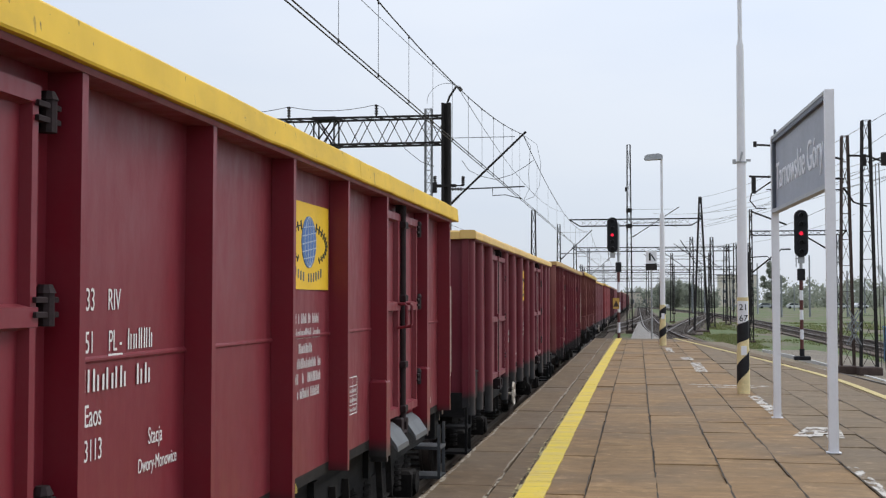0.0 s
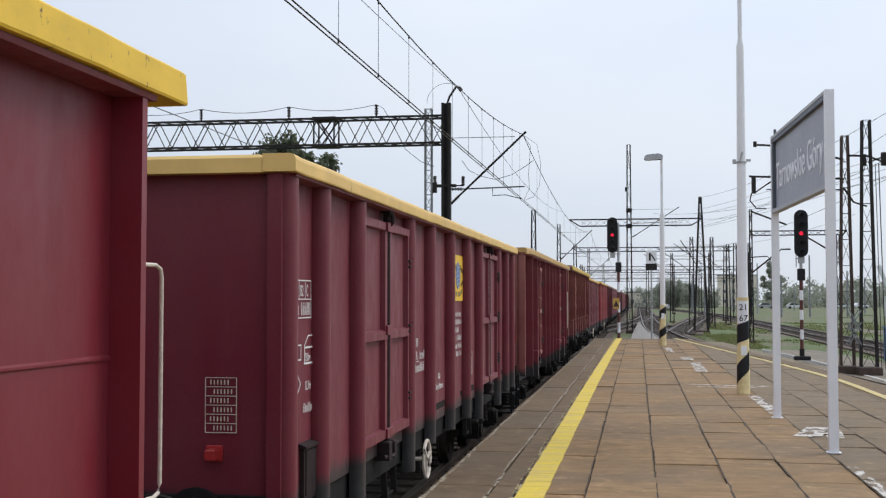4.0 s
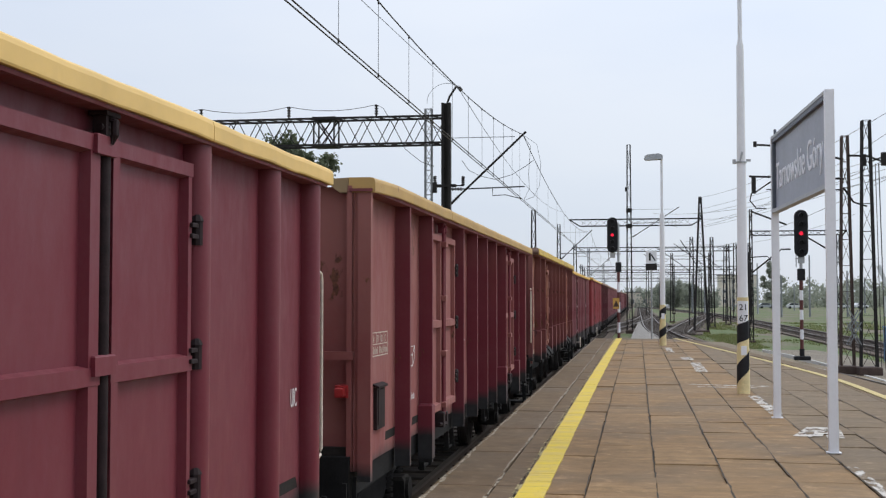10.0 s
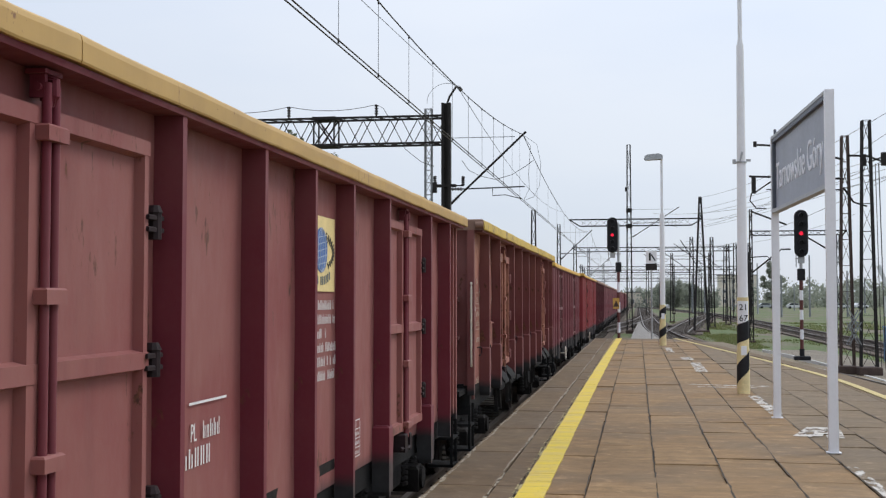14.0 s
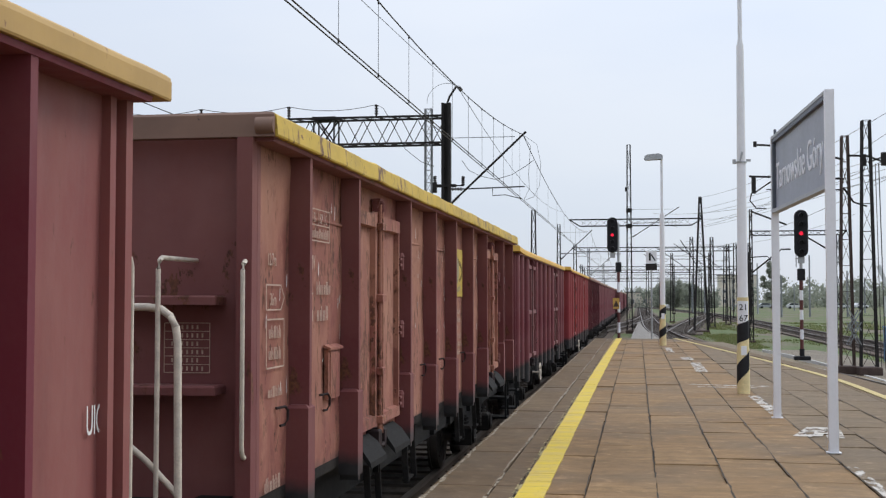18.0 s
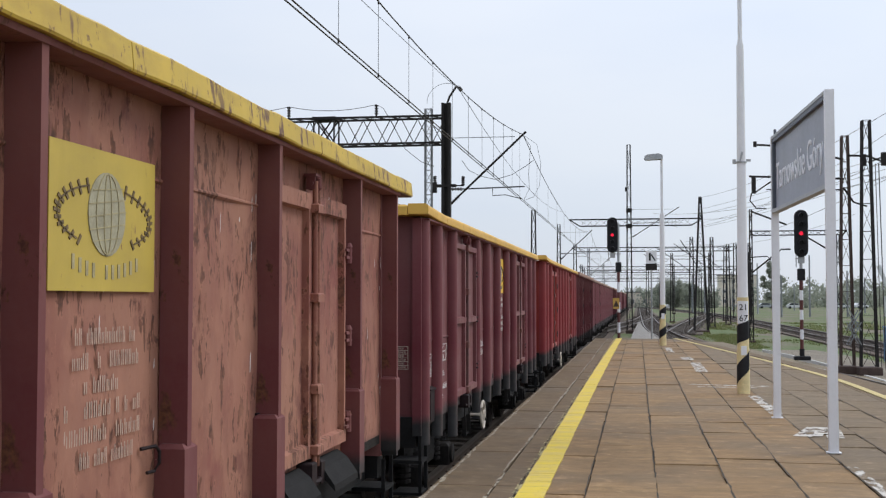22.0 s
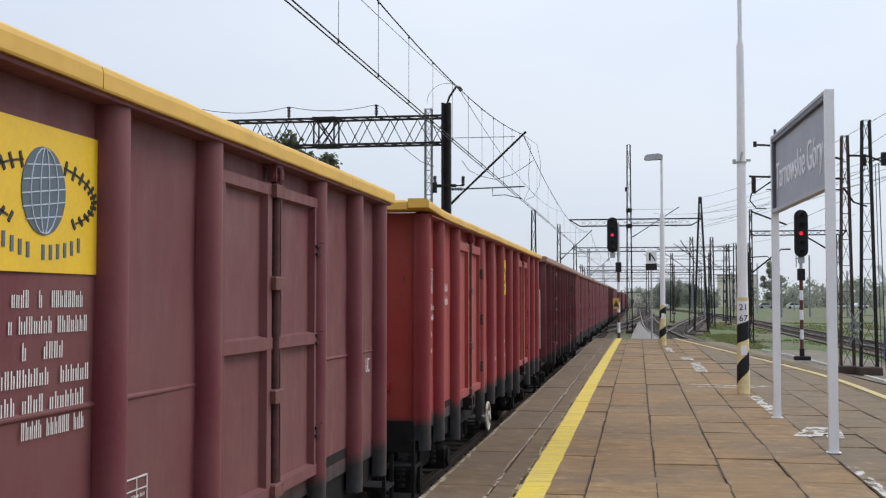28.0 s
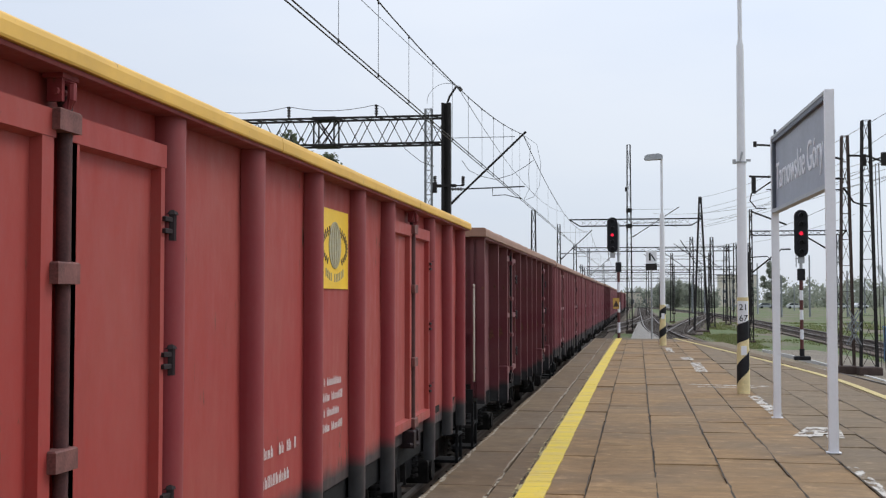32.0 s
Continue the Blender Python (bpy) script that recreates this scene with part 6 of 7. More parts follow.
def overhead():
    catenary(-3.55, [-60, -3, 37.1, 90, 150, 215, 290], 6.84, 5.80, 4.74, 300)
    wire("contact_wire", [(-8.3, y, 5.0) for y in (-60, 0, 40, 120, 220)], 0.009, MAT["wire"], "straight contact wire over the far track")
    # gantry over the tracks left of the train
    y = 36.0
    pole = thing("gantry_post", "dark steel gantry post behind the wagons", "post", at=pose(-5.81, y, -0.85))
    b = Build()
    b.box(-0.14, -0.13, 0, -0.06, 0.13, 8.55)
    b.box(0.06, -0.13, 0, 0.14, 0.13, 8.55)
    b.box(-0.07, -0.02, 0, 0.07, 0.02, 8.55)
    part("column", b, MAT["mast"], pole)
    b = Build()
    b.tube([(0.0, 0, 8.45), (0.10, 0, 8.75), (0.30, 0, 9.05), (0.42, 0, 9.02)], 0.035, 6)
    part("top_bracket", b, MAT["mast"], pole, "bent bracket on the post head")
    insulator(pole, (0.38, 0, 9.04), (0.48, 0, 8.92), 0.06, 3)
    b = Build()
    b.box(-0.38, -0.1, 5.95, 0.30, 0.1, 6.03)
    b.box(-0.42, -0.08, 5.78, -0.30, 0.08, 6.1)
    b.tube([(-0.1, 0, 6.6), (0.0, 0, 6.5)], 0.04, 6)
    part("switch_bracket", b, MAT["mast"], pole)
    insulator(pole, (-0.36, 0, 6.02), (-0.36, 0, 6.3))
    insulator(pole, (0.52, 0, 6.0), (0.52, 0, 6.28))
    b = Build()
    b.tube([(0.3, 0, 5.99), (0.55, 0, 5.99)], 0.02, 5)
    part("arm", b, MAT["mast"], pole)
    lattice_mast("lattice_mast", "slim grey lattice mast beside the gantry post", -6.42, 36.3, -0.85, 7.58, 0.2, 0.2, MAT["mastgrey"], "", False, 22, 0.035)
    g = truss("gantry_girder", "long dark lattice girder across the tracks", -22.0, -5.9, y, 6.45, 7.28, 0.6, MAT["mast"], "", 0, 0.43, 0.060, 0.036)
    b = Build()
    for xx in (-9.95, -9.3):
        b.box(xx - 0.02, -0.33, 6.4, xx + 0.02, -0.27, 7.34)
        b.box(xx - 0.02, 0.27, 6.4, xx + 0.02, 0.33, 7.34)
    b.box(-10.0, -0.34, 7.24, -9.25, 0.34, 7.33)
    for yy in (-0.31, 0.31):
        b.beam((-9.95, yy, 6.4), (-9.3, yy, 7.3), 0.04)
        b.beam((-9.3, yy, 6.4), (-9.95, yy, 7.3), 0.04)
    b.box(-10.0, -0.34, 6.40, -9.25, 0.34, 6.47)
    part("splice_frame", b, MAT["mast"], g)
    for xx in (-8.02, -10.85, -13.75, -16.6):
        insulator(g, (xx, 0, 7.3), (xx, 0, 7.72), 0.06, 5)
    lattice_mast("lattice_mast", "dark lattice gantry leg at the far side", -22.2, y, -0.85, 8.0, 0.5, 0.4, MAT["mast"], "")
    for a, c in ((-16.6, -13.75), (-13.75, -10.85), (-10.85, -8.02)):
        wire("feeder_wire", [(a + (c - a) * k / 8, y, 7.72 - 0.16 * (1 - (2 * k / 8 - 1) ** 2)) for k in range(9)], 0.010, MAT["wire"], "drooping feeder wire on insulators")
    wire("feeder_wire", [(-8.02, y, 7.72), (-7.8, y, 7.6), (-7.4, y, 6.9), (-7.1, y, 6.3), (-6.6, y, 5.9), (-6.2, y, 5.75)], 0.009, MAT["wire"], "drooping jumper wire beside the gantry")
    wire("feeder_wire", [(-5.80 + 0.62 * math.cos(math.pi - 0.2 * k), y, 7.72 + 0.60 * math.sin(math.pi - 0.2 * k)) for k in range(11)] + [(-5.4, y, 8.22)], 0.008, MAT["wiregrey"], "thin looped jumper wire over the post")
    cantilever(-5.95, -3.55, 36.6, 4.55, 6.75, 4.74, MAT["mast"])
    wire("return_wire", [(-5.4, yy, 8.1 - 0.9 * (1 - ((yy - 36) / 40 % 2 - 1) ** 2)) for yy in range(-4, 37, 4)], 0.008, MAT["wiregrey"], "thin return wire above the gantry")
    wire("return_wire", [(-5.4 + 0.02 * k, 36 + 5.2 * k, 8.1 - 1.0 * (1 - (2 * k / 10 - 1) ** 2)) for k in range(11)], 0.009, MAT["wire"], "return wire towards the next post")
    # jumpers past the gantry
    wire("jumper_wire", [(-5.37, 36.4, 5.95), (-5.2, 36.6, 5.68), (-4.89, 37, 5.53), (-4.4, 37, 5.41), (-3.9, 37, 5.55), (-3.46, 37, 5.81), (-3.2, 37, 6.0)], 0.009, MAT["wire"], "dark drooping jumper wire")
    wire("jumper_wire", [(-3.55, 37.1, 6.83), (-3.3, 37, 6.45), (-3.32, 37, 6.1), (-3.36, 37, 5.6), (-3.34, 37, 5.1), (-3.52, 37, 4.74)], 0.007, MAT["wire"], "thin dark hanging jumper wire")
    wire("jumper_wire", [(-3.55, 37.1, 6.82), (-3.1, 37, 6.5), (-2.98, 37, 5.9), (-3.02, 37, 5.2), (-3.2, 37, 4.85), (-3.51, 37, 4.74)], 0.007, MAT["wiregrey"], "thin grey hanging jumper wire")
    for (xp, yy, zt) in ((-5.9, 68, 6.75), (-5.9, 90, 7.3), (-6.1, 150, 8.0), (-6.1, 215, 8.0)):
        lattice_mast("lattice_mast", "dark slim lattice mast beside the track", xp, yy, -0.85, zt, 0.36, 0.2, MAT["mast"])
        if yy > 70:
            cantilever(xp, -3.55, yy, 4.6, 6.75, 4.74, MAT["mast"])
    # mast and cross girder past the platform tip
    lattice_mast("lattice_mast", "tall dark two-legged mast at the platform tip", -0.62, 88, -0.75, 13.0, 0.38, 0.22, MAT["mast"], flat=True, leg=0.09, bays=6, lace=0.02)
    cl = thing("mast_clamp", "dark clamps and boxes on the tall mast", "clamp", at=pose(-0.62, 87.8, 0))
    for z, w in ((8.15, 0.42), (7.0, 0.46), (9.7, 0.16)):
        b = Build()
        b.box(-w / 2 - (0.2 if z > 9 else 0), -0.12, z - 0.16, w / 2 - (0.2 if z > 9 else 0), 0.12, z + 0.16, 0.02)
        part("clamp", b, MAT["mast"], cl)
    truss("cross_girder", "dark lattice cross girder with tapered ends", -5.1, 4.75, 90, 7.15, 7.65, 0.4, MAT["mast"], "cross girders", 0.8, 0.5, 0.07)
    lattice_mast("lattice_mast", "dark pointed lattice mast carrying the girder", 4.62, 90.5, -0.8, 9.3, 1.0, 0.12, MAT["mast"], leg=0.12, lace=0.05)
    cantilever(-0.50, 2.85, 88.4, 6.2, 8.30, 6.9, MAT["mast"])
    cantilever(4.55, 3.3, 90.7, 4.0, 6.0, 4.9, MAT["mast"])
    for (x0, x1, yy, z0, z1) in ((-8.2, 12.2, 150, 7.6, 8.1), (-10, 19, 205, 6.6, 7.2), (-14, 20, 255, 6.1, 6.8), (-8.5, 9.5, 180, 5.6, 6.0), (-22, 28, 330, 6.5, 7.2)):
        truss("cross_girder", "distant dark lattice cross girder", x0, x1, yy, z0, z1, 0.4, MAT["mast"], "cross girders", 0.8, 0.9, 0.09, 0.05)
        for xx in (x0 + 0.4, x1 - 0.4, (x0 * 0.45 + x1 * 0.55)):
            lattice_mast("lattice_mast", "distant dark lattice mast", xx, yy, -0.85, z1 + 0.4, 0.45, 0.3, MAT["mast"], leg=0.10)
    for (x, yy, zt, w) in ((4.9, 112, 7.4, 0.5), (6.3, 105, 7.0, 0.45), (8.6, 118, 7.0, 0.45), (9.9, 140, 7.8, 0.5), (7.3, 125, 6.4, 0.4), (3.6, 130, 6.6, 0.4), (13.5, 150, 8.5, 0.5), (10.8, 120, 6.3, 0.3)):
        lattice_mast("lattice_mast", "dark lattice mast among the station tracks", x, yy, -0.85, zt, w, w * 0.5, MAT["mast"], leg=0.085, lace=0.04)
    for (xp, xw, yy) in ((4.9, 1.8, 112), (6.3, 3.2, 105), (8.6, 5.6, 118), (9.9, 12.8, 140), (3.6, 0.8, 130)):
        cantilever(xp, xw, yy, 4.2, 6.4, 5.0, MAT["mast"])
    # right-hand masts
    lattice_mast("lattice_mast", "rusty brown lattice mast beside the walkway", 6.40, 38.5, -0.55, 6.75, 0.40, 0.18, MAT["mastbrown"], flat=True, leg=0.055, bays=9, lace=0.018)
    lattice_mast("lattice_mast", "dark lattice mast beside the walkway", 6.95, 38.0, -0.55, 7.15, 0.48, 0.22, MAT["mast"], flat=True, leg=0.058, bays=9, lace=0.018)
    b = Build()
    b.beam((6.45, 38.2, 6.1), (7.0, 38.0, 6.05), 0.06)
    b.beam((7.0, 38.0, 5.85), (7.55, 38.0, 6.05), 0.05)
    b.beam((7.0, 38.0, 6.05), (7.6, 38.0, 5.8), 0.05)
    b.box(7.40, 37.9, 5.75, 7.56, 38.1, 6.15)
    b.box(6.82, 37.9, 5.75, 6.94, 38.1, 6.1)
    b.beam((6.3, 38.2, 5.1), (6.6, 38.2, 4.65), 0.05)
    b.beam((6.6, 38.2, 4.65), (6.95, 38.0, 4.5), 0.05)
    solid("wire_tensioner", b, MAT["mast"], "dark steel tensioning gear between two masts", "tensioner")
    b = Build()
    b.tube([(7.3, 37.9, 5.8), (7.42, 37.9, -0.5)], 0.016, 5)
    b.tube([(7.2, 37.9, 5.8), (7.3, 37.9, -0.5)], 0.012, 5)
    solid("tension_cable", b, MAT["wire"], "thin vertical tension cable", "cable")
    br = thing("scissor_brace", "pale crossed scissor brace at the mast foot", "brace")
    for k in range(2):
        for (p, q) in (((6.75, -0.5), (7.1, 0.6)), ((7.1, -0.5), (6.75, 0.6)), ((6.75, 0.2), (7.1, 1.2)), ((7.1, 0.2), (6.75, 1.2))):
            b = Build()
            b.beam((p[0] - 0.45, 37.5 + k * 0.5, p[1] * 0.62 + 0.58), (q[0] - 0.45, 37.5 + k * 0.5, q[1] * 0.62 + 0.58), 0.03)
            part("bar", b, MAT["mastgrey"], br)
    # right girder with its mast, and the arms above
    truss("cross_girder", "thin dark cross girder behind the station sign", 6.3, 11.6, 69.5, 5.28, 5.52, 0.25, MAT["mast"], "cross girders", 0.2, 0.36, 0.05)
    lattice_mast("lattice_mast", "thin dark mast behind the lamp pole", 6.4, 70, -0.85, 6.8, 0.22, 0.12, MAT["mast"], leg=0.05)
    lattice_mast("lattice_mast", "thin dark mast behind the station sign", 11.2, 70, -0.85, 5.3, 0.26, 0.16, MAT["mast"], leg=0.05)
    b = Build()
    b.beam((6.4, 70, 6.7), (8.4, 70, 5.9), 0.09)
    b.tube([(6.5, 70, 3.2), (8.1, 70, 4.5), (8.6, 70, 4.5)], 0.05, 6)
    b.tube([(9.0, 70, 5.5), (11.1, 70, 4.2)], 0.05, 6)
    b.tube([(6.4, 70, 4.05), (7.3, 70, 4.1), (7.5, 70, 3.9), (7.3, 70, 3.7)], 0.035, 6)
    solid("mast_stay", b, MAT["mast"], "dark slanted stays on the thin masts", "stay")
    b = Build()
    b.tube([(3.68, 38.4, 6.52), (4.6, 38.4, 6.45), (6.35, 38.4, 6.0)], 0.035, 6)
    b.box(3.62, 38.35, 6.45, 3.72, 38.45, 6.62)
    b.tube([(3.48, 38.4, 5.52), (6.35, 38.4, 5.40)], 0.035, 6)
    b.box(3.56, 38.3, 4.98, 3.68, 38.5, 5.5)
    b.tube([(3.62, 38.4, 4.98), (4.2, 38.4, 5.38), (4.7, 38.4, 5.44)], 0.025, 6)
    b.tube([(3.55, 38.4, 5.0), (3.5, 38.4, 4.75), (3.7, 38.4, 4.5), (4.0, 38.4, 4.5)], 0.02, 6)
    b.tube([(4.0, 38.4, 5.1), (6.35, 38.4, 5.05)], 0.02, 6)
    solid("switch_gear", b, MAT["mast"], "dark bracket arms with switch gear on the mast", "bracket")
    for (xa, ya, za, xc, yc, zc, sag) in ((10, 38, 8.9, 4.62, 90, 9.2, 0.7), (10.3, 40, 8.6, 4.6, 100, 7.6, 0.9), (7.9, 38, 6.1, 4.62, 90, 7.6, 0.6), (8.6, 34, 5.9, 4.7, 112, 6.3, 0.8), (8.4, 38, 5.6, 1.2, 92, 8.2, 0.5), (11.5, 55, 7.9, 4.5, 90, 7.95, 0.15), (11.5, 55, 8.2, 4.5, 90, 8.3, 0.1), (10.9, 52, 7.0, 4.85, 90, 7.0, 0.15), (10.9, 52, 7.3, 4.85, 90, 7.35, 0.1), (12.0, 69, 6.4, 5.6, 118, 7.0, 0.7)):
        wire("catenary_wire", [(xa + (xc - xa) * k / 10, ya + (yc - ya) * k / 10, za + (zc - za) * k / 10 - sag * (1 - (2 * k / 10 - 1) ** 2)) for k in range(11)], 0.011, MAT["wiregrey"], "thin grey wire above the curved track")


def lamp_near():
    root = thing("lamp_post", "tall white lamp post with a yellow and black striped foot", "lamp post", "lamp posts", at=pose(1.80, 21.3, 0))
    b = Build()
    b.tube([(0, 0, 1.0), (0, 0, 3.9), (0, 0, 6.12)], 0.094, 18, 0.062)
    part("shaft", b, MAT["polewhite"], root, smooth=True)
    b = Build()
    b.tube([(0, 0, 6.1), (0, 0, 6.22)], 0.055, 14, 0.040)
    b.tube([(0, 0, 6.2), (0, 0, 9.6)], 0.038, 12, 0.032)
    b.tube([(0, 0, 9.55), (-0.25, 0, 9.75), (-0.6, 0, 9.8)], 0.035, 10)
    part("upper_shaft", b, MAT["polewhite"], root, smooth=True)
    b = Build()
    b.tube([(0, 0, 0), (0, 0, 0.66)], 0.110, 18)
    b.tube([(0, 0, 0.66), (0, 0, 0.80)], 0.110, 18, 0.101)
    b.tube([(0, 0, 0.80), (0, 0, 1.68)], 0.101, 18, 0.099)
    sleeve = part("foot_sleeve", b, MAT["poleyellow"], root, "yellow painted steel foot", smooth=True)
    for (za, h, off) in ((0.05, 0.32, 2.2), (0.86, 0.32, 2.9)):
        b = Build()
        n = 26
        vs = []
        for i in range(n + 1):
            a = off + 3.6 * i / n
            z = za + 0.52 * i / n * (0.75 if za < 0.5 else 0.25)
            r = 0.1125 if za < 0.5 else 0.1040
            vs += [(r * math.cos(a), r * math.sin(a), z), (r * math.cos(a), r * math.sin(a), z + h)]
        b.add(vs, [(2 * i, 2 * i + 2, 2 * i + 3, 2 * i + 1) for i in range(n)])
        part("black_stripe", b, MAT["poleblack"], sleeve, "black spiral band", smooth=True)
    b = Build()
    vs = []
    for i in range(15):
        a = -2.75 + 2.2 * i / 14
        vs += [(0.1035 * math.cos(a), 0.1035 * math.sin(a), 1.22), (0.1035 * math.cos(a), 0.1035 * math.sin(a), 1.62)]
    b.add(vs, [(2 * i, 2 * i + 2, 2 * i + 3, 2 * i + 1) for i in range(14)])
    part("number_plate", b, MAT["signwhite"], root, "white painted patch")
    b = Build()
    b.box(-0.045, -0.118, 0.68, 0.05, -0.098, 0.84)
    part("tag", b, MAT["signwhite"], root, "small white tag")
    for s, z in (("21", 1.46), ("67", 1.27)):
        m = Matrix(((1, 0, 0, -0.075), (0, 0, 1, -0.106), (0, 1, 0, z), (0, 0, 0, 1)))
        part("lettering", text_mesh(s, 0.15, MAT["poleblack"]), None, root, "black figures", at=m)
    b = Build()
    b.box(-0.15, -0.02, 4.02, -0.09, 0.02, 4.10)
    b.box(0.085, -0.02, 4.06, 0.16, 0.02, 4.10)
    b.tube([(0, 0, 4.03), (0, 0, 4.06)], 0.092, 16)
    b.beam((-0.03, -0.09, 4.05), (0.01, -0.1, 4.22), 0.03)
    part("clamp_band", b, MAT["metal"], root)
    b = Build()
    b.box(-1.15, -0.12, 9.74, -0.55, 0.12, 9.86, 0.03)
    part("lamp_head", b, MAT["metal"], root)


def lamp_far():
    root = thing("lamp_post", "white lamp post with a flat head and striped foot", "lamp post", "lamp posts", at=pose(0.86, 43.0, 0))
    b = Build()
    b.tube([(0, 0, 0.95), (0, 0, 4.7)], 0.095, 14, 0.085)
    b.tube([(0, 0, 4.7), (0, 0, 6.72)], 0.05, 10, 0.04)
    part("shaft", b, MAT["polewhite"], root, smooth=True)
    b = Build()
    b.prism([(-0.62, 6.66), (-0.55, 6.62), (0.0, 6.64), (0.05, 6.70), (0.03, 6.80), (-0.1, 6.85), (-0.5, 6.82), (-0.6, 6.76)], lambda u, v, s: (u, s, v), -0.14, 0.14)
    part("lamp_head", b, MAT["metal"], root, "flat grey lamp head")
    b = Build()
    b.tube([(0, 0, 0), (0, 0, 0.7)], 0.12, 14)
    b.tube([(0, 0, 0.7), (0, 0, 1.45)], 0.105, 14)
    sl = part("foot_sleeve", b, MAT["poleyellow"], root, "yellow painted foot", smooth=True)
    for za in (0.15, 0.85):
        b = Build()
        vs = []
        for i in range(17):
            a = 2.4 + 3.6 * i / 16
            z = za + 0.3 * i / 16
            vs += [(0.123 * math.cos(a), 0.123 * math.sin(a), z), (0.123 * math.cos(a), 0.123 * math.sin(a), z + 0.28)]
        b.add(vs, [(2 * i, 2 * i + 2, 2 * i + 3, 2 * i + 1) for i in range(16)])
        part("black_stripe", b, MAT["poleblack"], sl, "black spiral band", smooth=True)
    b = Build()
    b.box(-0.05, -0.135, 0.95, 0.06, -0.12, 1.15)
    part("tag", b, MAT["signwhite"], root, "small white tag")


def station_sign():
    near, far = (2.06, 13.33), (1.90, 17.12)
    root = thing("station_sign", "grey station name board on two white posts", "sign", at=pose(0, 0, 0))
    for (x, y), zt in ((near, 3.93), (far, 3.93)):
        b = Build()
        b.box(x - 0.050, y - 0.04, 0, x + 0.050, y + 0.04, zt, 0.006)
        b.box(x - 0.075, y - 0.06, 0, x + 0.075, y + 0.06, 0.012)
        part("post", b, MAT["signwhite"], root, "square white post")
    d = Vector((far[0] - near[0], far[1] - near[1], 0)).normalized()
    ln = math.dist(near, far)
    nrm = Vector((-d.y, d.x, 0))
    m = Matrix(((-d.x, 0, nrm.x, far[0]), (-d.y, 0, nrm.y, far[1]), (0, 1, 0, 0), (0, 0, 0, 1)))
    z0, z1 = 2.90, 3.86
    b = Build()
    b.box(0.06, z0, -0.028, ln - 0.06, z1, 0.0)
    bd = part("board", b, MAT["signgrey"], root, "flat grey-blue face", at=m)
    b = Build()
    b.box(0.056, z1 - 0.035, -0.03, ln - 0.056, z1 + 0.02, 0.045)
    b.box(0.056, z0 + 0.02, -0.03, 0.13, z1 - 0.036, 0.045)
    b.box(ln - 0.12, z0 + 0.02, -0.03, ln - 0.056, z1 - 0.036, 0.030)
    part("board_frame", b, MAT["signframe"], root, "dark grey steel frame", at=m)
    b = Build()
    b.box(0.03, z1 + 0.022, -0.045, ln - 0.03, z1 + 0.06, 0.05)
    b.box(0.03, z0 - 0.05, -0.045, ln - 0.03, z0 - 0.002, 0.05)
    part("board_rail", b, MAT["metal"], root, "grey steel rail", at=m)
    b = Build()
    b.tube([(0.07, z1 + 0.06, 0), (0.07, z1 + 0.16, 0)], 0.02, 6)
    part("bolt", b, MAT["signframe"], root, at=m)
    t = text_mesh("Tarnowskie Góry", 0.52, MAT["signtext"], 0.004)
    xs = [v.co.x for v in t.vertices]
    w = max(xs) - min(xs)
    part("lettering", t, None, root, "white station name", at=m @ Matrix.Translation((0.16, 3.17, 0.004)) @ Matrix.Diagonal(((ln - 0.50) / w, 1, 1, 1)))


